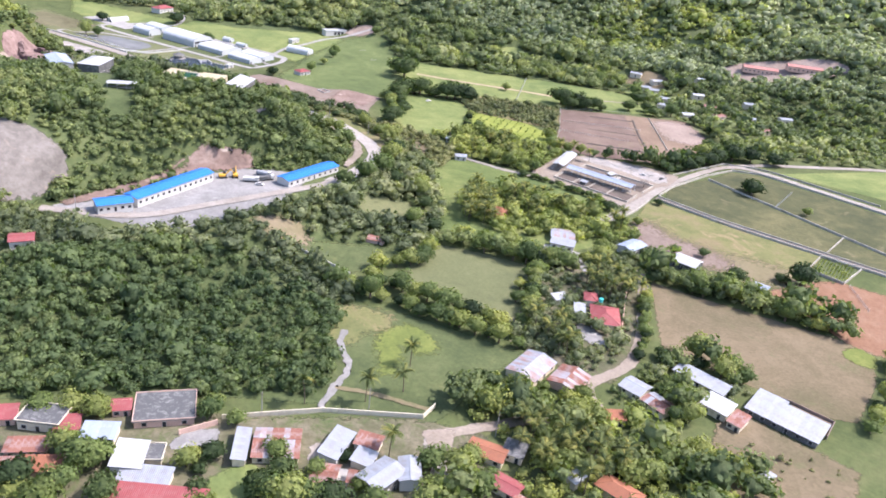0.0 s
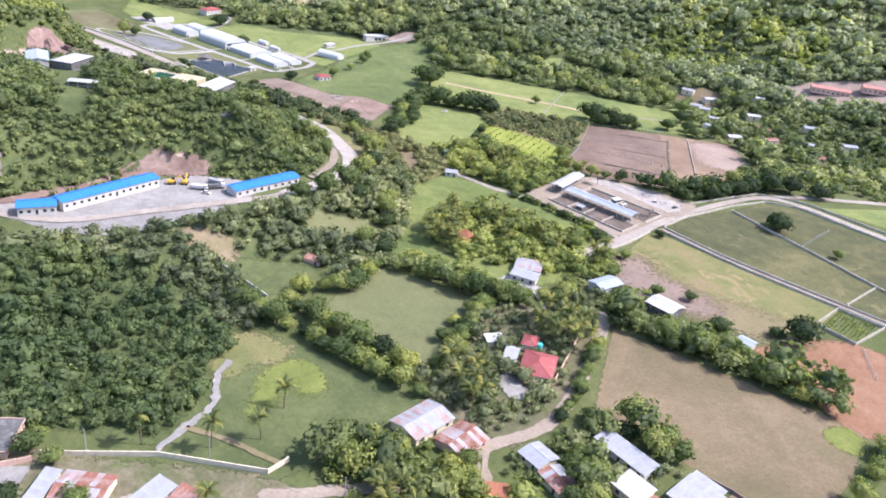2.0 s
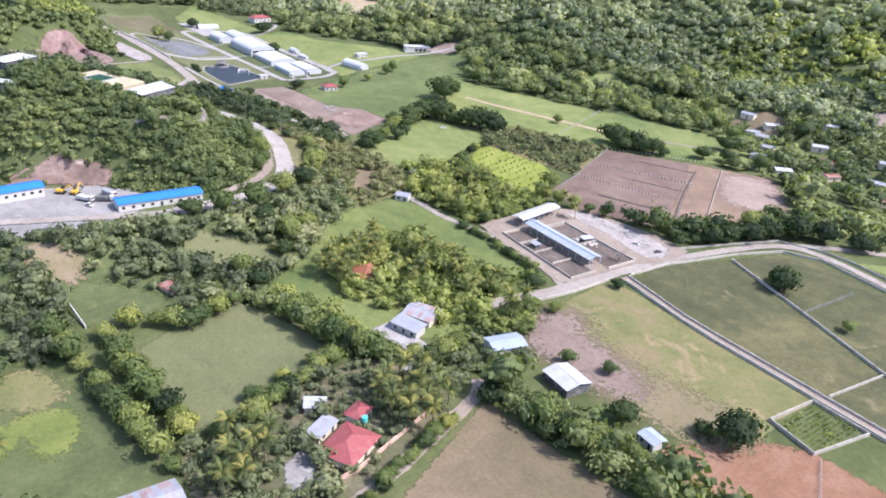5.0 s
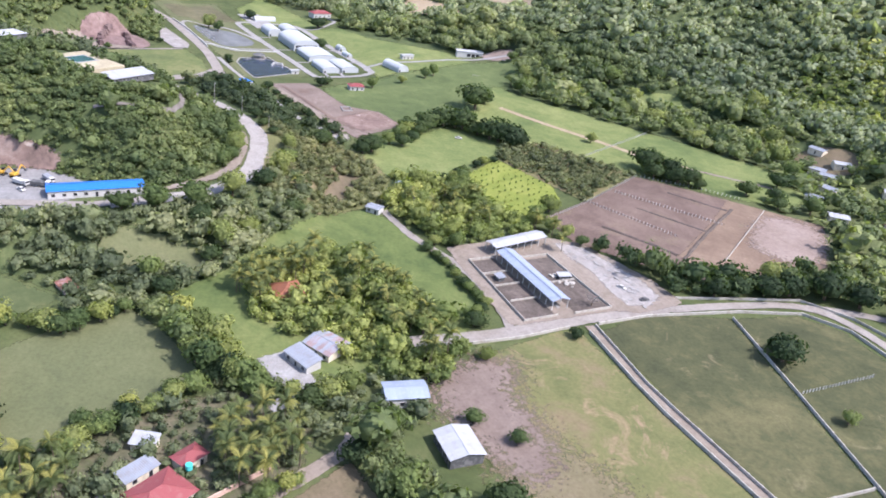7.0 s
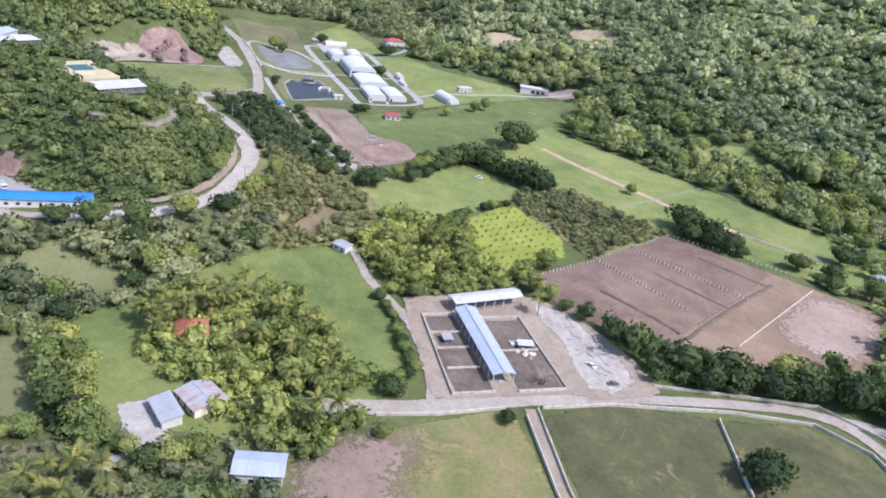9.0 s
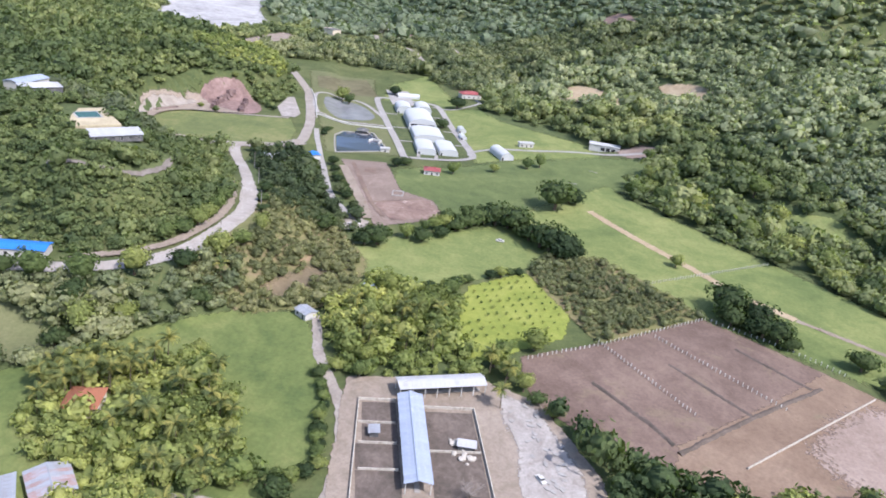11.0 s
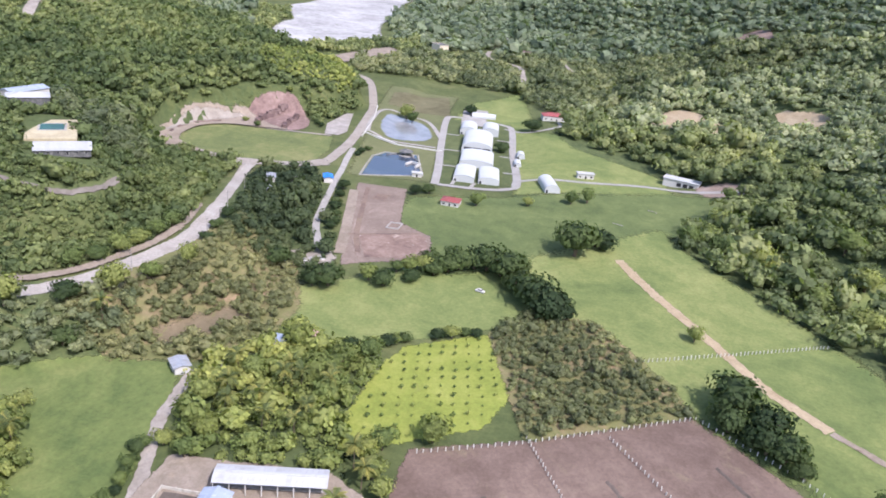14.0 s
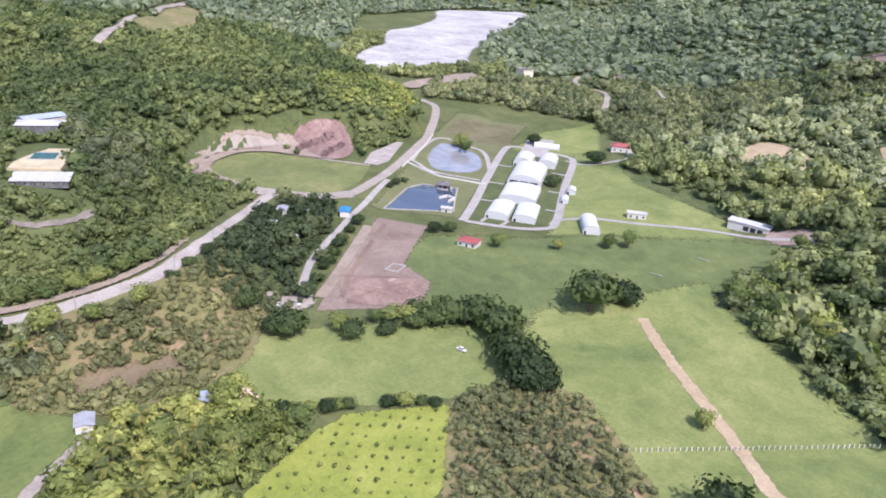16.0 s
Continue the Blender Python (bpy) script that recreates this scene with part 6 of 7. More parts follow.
slope_wood("far_ridge_wood", "woods on the far end of the ridge", [(-700, -80), (-900, 40), (-905, 145), (-960, 130), (-1100, 80), (-1500, -60), (-1900, 40), (-1950, -260), (-1000, -320), (-700, -260)], 13, (6.5, 10), FAR, M_HAZY_FAR_LEAF, 23)
# the mountain to the north
EDGE = [(-620, 500), (-552, 579), (-496, 620), (-440, 572), (-420, 568), (-332, 617), (-256, 655)]
slope_wood("mountain_wood", "dense mixed forest along the meadow edge", EDGE + [(-200, 720), (-330, 715), (-440, 680), (-560, 670), (-640, 590), (-700, 520)], 9.6, (4.6, 8.6), NEAR, M_EDGE_LEAF, 24, 0.1)
slope_wood("mountain_wood", "dense mixed forest on the mountain foot", [(-200, 720), (-40, 740), (60, 760), (60, 860), (-420, 860), (-700, 800), (-800, 760), (-760, 560), (-700, 520), (-640, 590), (-560, 670), (-440, 680), (-330, 715)], 8.2, (4.0, 7.4), MID, M_HAZY_MOUNTAIN_LEAF, 30, 0.1)
slope_wood("hill_shrubs", "low bushes on the steep hill foot above the road", [(-290, 170), (-288, 236), (-264, 262), (-254, 292), (-275, 321), (-304, 333), (-336, 337), (-362, 332), (-396, 322), (-440, 306), (-440, 240), (-400, 220), (-380, 180)], 3.1, (1.2, 2.5), FAR, M_LIGHT_LEAF, 48)
slope_wood("hill_shrubs", "dense low bushes on the steep hill face", [(-262, 280), (-274, 302), (-298, 314), (-322, 318), (-334, 312), (-306, 304), (-292, 294), (-286, 278), (-282, 262)], 2.1, (0.9, 1.9), FAR, M_LIGHT_LEAF, 58)
wood("hill_shrubs", "low bushes round the pool house", *scatter([(-302, 280), (-312, 304), (-326, 308), (-334, 302), (-324, 298), (-314, 278), (-320, 268), (-312, 262)], 2.2, 59), (0.8, 1.5), FAR, M_LIGHT_LEAF, 59, anywhere=True)
slope_wood("spur_scrub", "bright yellow-green scrub on a spur of the mountain", SPUR, 6.2, (2.6, 5.4), FAR, M_GROVE_LEAF, 55, 0.2, anywhere=True)
slope_wood("mountain_wood", "forest climbing the mountain", [(60, 860), (-420, 860), (-700, 800), (-800, 760), (-900, 1150), (-300, 1250), (300, 1250), (300, 760), (60, 760)], 12.5, (6.5, 10.5), FAR, M_HAZY_MOUNTAIN_LEAF, 25, 0.06, tall=0.8)
slope_wood("valley_wood", "belt of dark trees across the far valley", [(-800, 300), (-810, 380), (-800, 466), (-720, 500), (-700, 520), (-760, 560), (-800, 760), (-1000, 700), (-1060, 480), (-1000, 430), (-960, 330), (-850, 285)], 8.0, (4.0, 6.4), MID, M_WOOD_LEAF, 26, 0.15)
slope_wood("far_wood", "far forest on the mountains beyond the river", [(-1000, 440), (-1060, 480), (-1000, 700), (-800, 760), (-900, 1150), (-2400, 1300), (-2800, 500), (-2100, 200), (-1500, 236), (-1230, 250), (-1040, 300)], 16.0, (7.5, 12), FAR, M_HAZY_FAR_LEAF, 27, tall=0.8)
slope_wood("far_wood", "far forest closing the valley", [(-2000, 220), (-2800, 500), (-3300, 300), (-3300, -500), (-2000, -500), (-1900, 60)], 30, (18, 26), FAR, M_HAZY_FAR_LEAF, 28, tall=0.5)
slope_wood("river_wood", "trees crowding the banks of the gravel river", [(-890, 130), (-880, 200), (-900, 262), (-960, 330), (-1010, 340), (-1060, 300), (-1000, 256), (-926, 222), (-932, 178), (-980, 148), (-1100, 122), (-1130, 132), (-1250, 84), (-1250, 40), (-1100, 70), (-960, 110)], 9.0, (4.0, 6.5), MID, M_EDGE_LEAF, 53)
grow("settlement_wood", "trees between the houses of the settlement", [(-216, 592), (-200, 612), (-212, 640), (-256, 655), (-230, 730), (-100, 740), (60, 720), (60, 640), (-30, 622), (-100, 560), (-118, 545), (-140, 575), (-172, 612)], 8.6, (3.4, 6.6), MID, M_EDGE_LEAF, 29)
# groves on the valley floor
grow("plantation", "even plantation of dark green fruit trees", [(-262, 116), (-258, 136), (-217, 186), (-199, 187), (-166, 192), (-150, 184), (-140, 164), (-132, 147), (-152, 132), (-172, 116), (-192, 92), (-215, 70), (-250, 70)], 4.2, (2.6, 3.5), NEAR, M_DARK_LEAF, 31, tall=1.1, category="plantation")
grow("yard_wood", "mixed trees between the yard and the pastures", [(-262, 140), (-246, 176), (-236, 226), (-232, 262), (-236, 292), (-246, 322), (-266, 340), (-262, 352), (-238, 352), (-216, 322), (-198, 308), (-186, 286), (-178, 272), (-172, 252), (-192, 250), (-208, 236), (-216, 216), (-184, 214), (-168, 204), (-168, 194), (-200, 190), (-218, 190), (-250, 150)], 5.4, (2.6, 5.0), NEAR, M_WOOD_LEAF, 32)
grow("scrub_orchard", "loose olive-brown shrubs and fruit trees on tan ground", [(-250, 328), (-272, 344), (-300, 354), (-350, 358), (-330, 388), (-290, 402), (-268, 398), (-246, 384), (-236, 356)], 3.9, (1.4, 3.1), NEAR, M_COFFEE_LEAF, 33)
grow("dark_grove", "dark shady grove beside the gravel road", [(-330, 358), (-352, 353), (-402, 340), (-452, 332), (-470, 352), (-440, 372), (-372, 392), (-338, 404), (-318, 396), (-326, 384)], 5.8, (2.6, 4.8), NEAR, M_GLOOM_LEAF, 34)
grow("grove", "mixed grove of fruit trees behind the corral", [(-206, 386), (-226, 386), (-242, 388), (-262, 402), (-284, 404), (-272, 418), (-270, 440), (-258, 442), (-228, 437), (-206, 441), (-194, 448), (-194, 414), (-190, 398)], 4.8, (2.4, 4.6), NEAR, M_GROVE_LEAF, 35)
grow("coconut_grove_trees", "dense trees round the orange-roofed house", [(-184, 306), (-200, 326), (-202, 346), (-186, 362), (-152, 368), (-128, 374), (-110, 352), (-116, 338), (-126, 328), (-150, 312), (-166, 304)], 4.8, (2.6, 4.4), NEAR, M_GROVE_LEAF, 36)
X, Y = scatter([(-294, 478), (-318, 495), (-316, 520), (-274, 545), (-258, 548), (-230, 494), (-250, 489)], 3.8, 37, 0.24)
wood("shrub_plantation", "grey-green shrub plantation in rough rows", X, Y, (1.6, 2.5), NEAR, M_SHRUB_LEAF, 37, anywhere=True)
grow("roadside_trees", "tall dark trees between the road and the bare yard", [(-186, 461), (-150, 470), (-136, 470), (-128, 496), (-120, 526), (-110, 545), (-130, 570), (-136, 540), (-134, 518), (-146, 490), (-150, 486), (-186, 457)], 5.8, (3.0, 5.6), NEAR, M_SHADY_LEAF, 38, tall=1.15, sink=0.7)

grow("garden_shrubs", "dense garden shrubs and small trees round the red-roofed house", [(-124, 258), (-118, 240), (-108, 228), (-90, 226), (-72, 236), (-74, 252), (-84, 292), (-90, 306), (-112, 306), (-124, 296), (-130, 286)], 4.6, (1.5, 2.8), NEAR, M_WOOD_LEAF, 39)
grow("garden_shrubs", "village gardens full of bushes and fruit trees", [(-106, 176), (-104, 196), (-84, 204), (-62, 208), (-40, 218), (-16, 206), (0, 200), (-20, 170), (-40, 150), (-62, 146), (-70, 158), (-60, 172), (-84, 172)], 4.8, (1.8, 3.4), NEAR, M_GROVE_LEAF, 40)
grow("garden_shrubs", "bushes between the village houses", [(-130, 104), (-112, 112), (-98, 118), (-84, 126), (-76, 146), (-60, 140), (-70, 110), (-110, 92), (-150, 66), (-190, 50), (-200, 60), (-176, 76), (-158, 82)], 4.9, (1.6, 3.2), NEAR, M_WOOD_LEAF, 41)
grow("hedge_shrubs", "tangled bushes along the barns and the lane", [(-62, 246), (-56, 256), (-34, 262), (-26, 256), (-28, 244), (-24, 236), (-40, 220), (-52, 216), (-48, 236), (-60, 236)], 4.6, (1.6, 3.0), NEAR, M_WOOD_LEAF, 42)
grow("yard_weeds", "scattered weeds and low bushes in the dry barn yard", [(-24, 226), (12, 236), (14, 202), (-6, 202), (-20, 214)], 6.4, (0.4, 1.2), MID, M_COFFEE_LEAF, 49, category="weeds", anywhere=True)
grow("garden_shrubs", "thick bushes between the rusty roofs and the red-roofed house", [(-108, 224), (-98, 222), (-84, 222), (-72, 223), (-68, 240), (-74, 256), (-82, 244), (-98, 242), (-112, 250)], 4.0, (1.5, 3.2), NEAR, M_WOOD_LEAF, 50)
grow("garden_shrubs", "bushes on the bend of the earth lane", [(-62, 210), (-50, 214), (-46, 236), (-58, 246), (-66, 240), (-66, 222)], 4.4, (1.4, 2.8), NEAR, M_LIGHT_LEAF, 52)
grow("lane_trees", "trees between the lane and the coconut grove", [(-122, 298), (-94, 308), (-88, 320), (-96, 340), (-110, 346), (-120, 336), (-112, 320), (-124, 304)], 4.8, (2.0, 3.4), NEAR, M_WOOD_LEAF, 43)
grow("hedge_shrubs", "undergrowth of the hedge along the fallow field", [(-88, 316), (-50, 322), (-4, 328), (-4, 338), (-50, 334), (-88, 330)], 4.2, (1.5, 2.6), NEAR, M_WOOD_LEAF, 44)

grow("yard_wood", "trees round the red-roofed house by the plantation", [(-296, 60), (-298, 150), (-284, 158), (-262, 150), (-250, 150), (-262, 116), (-250, 70)], 5.2, (2.2, 3.8), NEAR, M_WOOD_LEAF, 46)


# ---- single trees ----
def limb(bm, a, b, ra, rb):
    d = Vector(b) - Vector(a)
    m = Matrix.Translation((Vector(a) + Vector(b)) / 2) @ d.to_track_quat("Z", "Y").to_matrix().to_4x4()
    bmesh.ops.create_cone(bm, cap_ends=True, segments=6, radius1=ra, radius2=rb, depth=d.length, matrix=m)


def another(ob, m):
    """A further copy of a thing, at a pose that holds its own scale."""
    twin = copy_thing(ob, m)
    twin.matrix_basis = m
    return twin


TREES = []
LABELS = ["broadleaf tree with a full rounded green crown", "spreading tree with an uneven dark crown", "tree with a loose yellow-green crown", "tall tree with a lumpy olive crown", "low wide tree with dense foliage", "slender tree with an open light crown"]


def bare_tree(x, y):
    """A leafless grey tree: trunk, forked limbs and twigs."""
    r = random.Random(77)
    ob = thing("bare_tree", pose(x, y, gz(x, y)), "leafless grey tree beside the cattle pen", "tree")
    bm = bmesh.new()
    limb(bm, (0, 0, -0.3), (0.2, 0, 2.6), 0.3, 0.2)
    part("trunk", bm, M_BARK, ob)
    for k in range(9):
        a = k * 0.7 + r.uniform(-0.2, 0.2)
        p, q = Vector((0.2, 0, r.uniform(1.6, 2.6))), Vector((math.cos(a) * 2.6, math.sin(a) * 2.6, r.uniform(3.6, 5.4)))
        bm = bmesh.new()
        limb(bm, p, q, 0.12, 0.06)
        for j in range(14):
            s = p.lerp(q, r.uniform(0.4, 1.0))
            limb(bm, s, s + Vector((r.uniform(-1.6, 1.6), r.uniform(-1.6, 1.6), r.uniform(0, 1.6))), 0.05, 0.02)
        part("limb", bm, M_TWIG, ob)


bare_tree(-138, 430)


def make_tree(i):
    """A tree of crown radius 4 m: trunk with limbs, and a crown of leaf sprays."""
    r = random.Random(90 + i)
    R, flat = 4.0, (0.85, 0.7, 0.8, 1.05, 0.65, 0.95)[i]
    ob = thing("tree", Matrix.Identity(4), LABELS[i], "tree", "broadleaf trees")
    bm = bmesh.new()
    top = R * flat * 0.9
    limb(bm, (0, 0, -0.4), (0.15, 0.1, top), 0.34, 0.2)
    for k in range(5):
        a = k * 1.26 + r.uniform(-0.3, 0.3)
        limb(bm, (0.1, 0.05, top * r.uniform(0.5, 0.95)), (math.cos(a) * R * 0.55, math.sin(a) * R * 0.55, top * r.uniform(1.1, 1.5)), 0.15, 0.05)
    part("trunk", bm, M_BARK, ob)
    V, F, N = lumpy_crown(r, 500, 0.085, 10, flat, 0.8)
    V = V * R + np.array([0, 0, R * flat * 0.82])
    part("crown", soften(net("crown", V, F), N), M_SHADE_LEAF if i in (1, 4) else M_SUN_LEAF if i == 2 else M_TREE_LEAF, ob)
    TREES.append([ob, False])


for i in range(6):
    make_tree(i)
rt = random.Random(5)


def plant(x, y, radius, kind=None, tall=1.0):
    i = kind if kind is not None else rt.randrange(6)
    m = pose(x, y, gz(x, y), 0, 0, rt.uniform(0, 360)) @ Matrix.Diagonal((radius / 4, radius / 4, radius / 4 * tall * rt.uniform(0.9, 1.15), 1))
    ob, used = TREES[i]
    if not used:
        ob.matrix_world = m
        TREES[i][1] = True
        return ob
    return another(ob, m)


THICKET = []


def hedgerow(pts, gap, radius, rows=1, spread=3.0, kinds=(0, 1, 2, 3, 4, 5)):
    for (ax, ay), (bx, by) in zip(pts, pts[1:]):
        d = math.hypot(bx - ax, by - ay)
        n = max(1, round(d / gap))
        ox, oy = -(by - ay) / d, (bx - ax) / d
        for row in range(rows):
            for i in range(n):
                k, s = (i + rt.uniform(0.2, 0.8)) / n, (row - (rows - 1) / 2) * spread + rt.uniform(-1, 1)
                x, y = ax + (bx - ax) * k + ox * s, ay + (by - ay) * k + oy * s
                if rows > 1 and rt.random() < 0.6:
                    THICKET.append((x, y, radius))
                    continue
                plant(x, y, radius * 1.42 * rt.uniform(0.7, 1.3), rt.choice(kinds))


hedgerow([(-184, 206), (-150, 212), (-101, 220)], 5.6, 3.2, 1)
hedgerow([(-176, 222), (-150, 222), (-114, 228)], 5.6, 3.3, 1)
hedgerow([(-180, 226), (-168, 250), (-178, 270)], 5.5, 2.9)
hedgerow([(-178, 274), (-158, 281), (-130, 289), (-122, 298)], 5.0, 3.4, 2, 4)
hedgerow([(-128, 282), (-121, 262), (-112, 246), (-108, 232)], 5.0, 2.6)
hedgerow([(-88, 318), (-50, 325), (-4, 332)], 5.2, 3.3, 3, 4.5)
hedgerow([(-65, 246), (-72, 268), (-84, 298)], 3.4, 2.0)
hedgerow([(-60, 250), (-46, 262), (-30, 257)], 6.0, 3.2, 2, 5)
hedgerow([(-50, 238), (-44, 229), (-38, 218)], 6.0, 3.0, 2, 4)
hedgerow([(-104, 180), (-92, 186), (-78, 190), (-62, 194)], 5.0, 3.6, 3, 6, (2, 3, 2))
hedgerow([(-70, 172), (-52, 182), (-30, 200), (-8, 208)], 6.0, 3.4, 3, 6, (2, 2, 0, 3))
hedgerow([(-60, 162), (-34, 160), (-12, 188)], 8.0, 3.4, 2, 8, (2, 0, 2))
hedgerow([(-120, 112), (-114, 106), (-104, 110), (-98, 122)], 6.5, 3.6, 1)
hedgerow([(-80, 142), (-74, 132), (-64, 138)], 6.0, 3.6, 2, 6)
hedgerow([(-162, 90), (-156, 86), (-152, 80)], 6.0, 3.6)
hedgerow([(-140, 104), (-132, 102)], 5.0, 2.8)
hedgerow([(-150, 72), (-170, 58), (-150, 50)], 7.0, 3.6)
hedgerow([(12, 262), (14, 290), (12, 322)], 6.0, 2.6)
hedgerow([(-345, 452), (-356, 470), (-345, 484), (-324, 492), (-312, 508)], 7.0, 6.4, 1, 3, (1, 4))
hedgerow([(-264, 424), (-279, 450)], 4.2, 2.4, 1, 2, (4, 0))
hedgerow([(-283, 458), (-293, 475)], 4.6, 2.2, 1, 2, (4, 0))
hedgerow([(-335, 430), (-346, 446)], 6.0, 3.2)
hedgerow([(-256, 556), (-246, 568), (-232, 580)], 7.0, 4.4, 1, 3, (1, 4))
hedgerow([(-122, 300), (-112, 312), (-117, 326)], 6.0, 3.0, 1)
hedgerow([(-96, 320), (-92, 332)], 6.0, 3.0, 1)
for x, y, R, k in ((-403, 526, 7.0, 4), (-325, 423, 3.4, 5), (-314, 408, 6.4, 1), (-325, 383, 5.0, 1), (-442, 459, 3.6, 0), (-455, 488, 3.0, 0), (-468, 513, 3.6, 0), (-474, 523, 3.6, 3), (-448, 423, 3.6, 1), (-455, 430, 3.6, 4), (-512, 374, 2.2, 1), (-521, 375, 2.6, 4), (-530, 377, 2.2, 1), (-573, 329, 2.4, 4), (-566, 333, 2.2, 1), (-314, 559, 3.0, 5), (-86, 478, 6.2, 1), (-90, 483, 4.8, 4), (-52, 470, 2.4, 5), (-33, 367, 6.2, 1), (-41, 362, 3.2, 4), (-58, 344, 4.4, 1), (-78, 360, 2.4, 5)):
    plant(x, y, R * 1.35, k)
for x, y, R, k in ((-138, 378, 3.8, 4), (-141, 366, 2.6, 0), (-121, 411, 2.4, 4), (-264, 563, 8.4, 1), (-253, 571, 7.0, 4), (-90, 352, 2.6, 5), (-650, 486, 6.5, 1), (-580, 466, 5.0, 4), (-500, 610, 4.0, 0), (-690, 432, 5, 1), (-640, 384, 5.0, 3), (-632, 390, 4.0, 0), (-118, 372, 2.6, 2), (-206, 346, 2.6, 5), (-236, 340, 4.4, 4), (-262, 412, 5.0, 2), (-248, 428, 5.2, 2)):
    plant(x, y, R * 1.35, k)

# big trees along the edge of the mountain forest and at the fields
for x, y, R, k in ((-403, 607, 8.0, 2), (-415, 590, 7.0, 0), (-425, 575, 6.0, 5), (-417, 650, 8.0, 3), (-387, 651, 7.5, 0), (-378, 611, 6.0, 0), (-362, 622, 6.6, 3), (-346, 637, 7.0, 0), (-334, 630, 5.4, 4), (-406, 685, 7.0, 1), (-321, 645, 6.6, 3), (-306, 640, 5.6, 0), (-295, 651, 6.4, 1), (-332, 691, 8.0, 1), (-286, 691, 7.0, 2), (-330, 719, 8.0, 0), (-276, 660, 6.4, 3), (-262, 672, 6.8, 0)):
    plant(x, y, R * 1.15, k)
for x, y, R, k in ((-436, 588, 6.0, 0), (-456, 596, 6.4, 3), (-480, 618, 6.0, 1), (-222, 466, 5.4, 2), (-214, 452, 4.2, 0), (-220, 600, 6.2, 1), (-226, 632, 6.4, 1), (-210, 612, 5.6, 4), (-200, 604, 5.0, 1), (-190, 618, 5.6, 3), (-240, 660, 6.0, 0), (-168, 612, 5.0, 1), (-150, 592, 5.0, 4), (-142, 478, 4.8, 1), (-133, 505, 4.6, 0), (-128, 530, 5.4, 1), (-122, 550, 5.0, 4), (-138, 548, 4.2, 3)):
    plant(x, y, R * 1.15, k)
for x, y, R, k in ((-164, 474, 3.2, 0), (-178, 463, 3.0, 5), (-131, 488, 5.6, 1), (-130, 500, 7.0, 4), (-126, 512, 7.6, 1), (-123, 524, 8.0, 4), (-116, 538, 8.0, 1), (-106, 548, 7.4, 1), (-92, 556, 7.0, 4), (-132, 520, 6.0, 3)):
    plant(x, y, R * 1.15, k)
hedgerow([(-200, 387), (-180, 389), (-160, 388.5), (-147, 388), (-143.5, 380), (-144, 368)], 3.6, 1.9, 1, 2, (0, 4, 5))
for x, y, R, k in ((-196, 277, 5.0, 3), (-186, 280, 5.4, 1), (-170, 283, 5.6, 2), (-160, 287, 5.6, 2), (-149, 291, 5.8, 0), (-139, 292, 5.4, 2), (-128, 294, 5.2, 3), (-121, 250, 3.4, 0), (-126, 262, 3.4, 2), (-129, 274, 3.2, 0)):
    plant(x, y, R, k)
plant(-387, 513, 14, 1, 1.15)
for x, y, R, k in ((-70, 208, 4.6, 2), (-66, 203, 4.4, 2), (-61, 200, 4.4, 0), (-72, 202, 4.0, 2)):
    plant(x, y, R, k)
for x, y, R, k in ((-212, 394, 5.0, 2), (-222, 394, 5.4, 3), (-231, 396, 5.0, 0), (-206, 402, 5.2, 2)):
    plant(x, y, R, k)
for x, y, R, k in ((-322, 430, 6.0, 1), (-331, 441, 5.4, 4), (-340, 449, 6.0, 1), (-312, 402, 6.0, 4), (-200, 392, 3.4, 0), (-196, 400, 3.6, 3), (-404, 524, 8.0, 4), (-350, 446, 6.0, 4)):
    plant(x, y, R, k)
for x, y, R, k in ((-233, 284, 6.6, 3), (-235, 300, 7.0, 0), (-242, 316, 6.8, 3), (-252, 332, 6.2, 1), (-264, 343, 6.4, 3), (-278, 350, 5.0, 0), (-236, 272, 6.0, 1), (-296, 356, 4.4, 3), (-226, 300, 6.0, 1), (-214, 306, 6.4, 3), (-206, 300, 5.4, 1), (-222, 318, 5.6, 2), (-276, 320, 4.6, 3), (-284, 325, 5.0, 0), (-293, 329, 4.8, 3), (-303, 332, 4.8, 5), (-314, 334, 4.6, 0), (-326, 335, 4.6, 3), (-318, 354, 3.6, 1), (-332, 352, 3.8, 4), (-346, 352, 4.0, 1)):
    plant(x, y, R, k)
for x, y, R, k in ((-208, 448, 5.4, 2), (-201, 452, 4.6, 0), (-193, 456, 4.0, 3), (-185, 459, 3.6, 5), (-244, 424, 7.5, 2), (-232, 430, 6.0, 0), (-256, 430, 6.0, 2), (-262, 438, 5.0, 3), (-226, 410, 5.0, 2), (-240, 404, 5.0, 5), (-168, 352, 6.0, 2), (-152, 354, 5.6, 2), (-138, 358, 5.6, 0),
                   (-596, 300, 3.0, 0), (-593, 320, 2.6, 4), (-543, 294, 2.8, 5), (-600, 312, 3.4, 3), (-586, 324, 2.2, 4), (-552, 282, 3.0, 0)):
    plant(x, y, R, k)
hedgerow([(-350, 398), (-380, 392), (-410, 386), (-440, 382)], 9.0, 2.8, 1, 2, (1, 4))
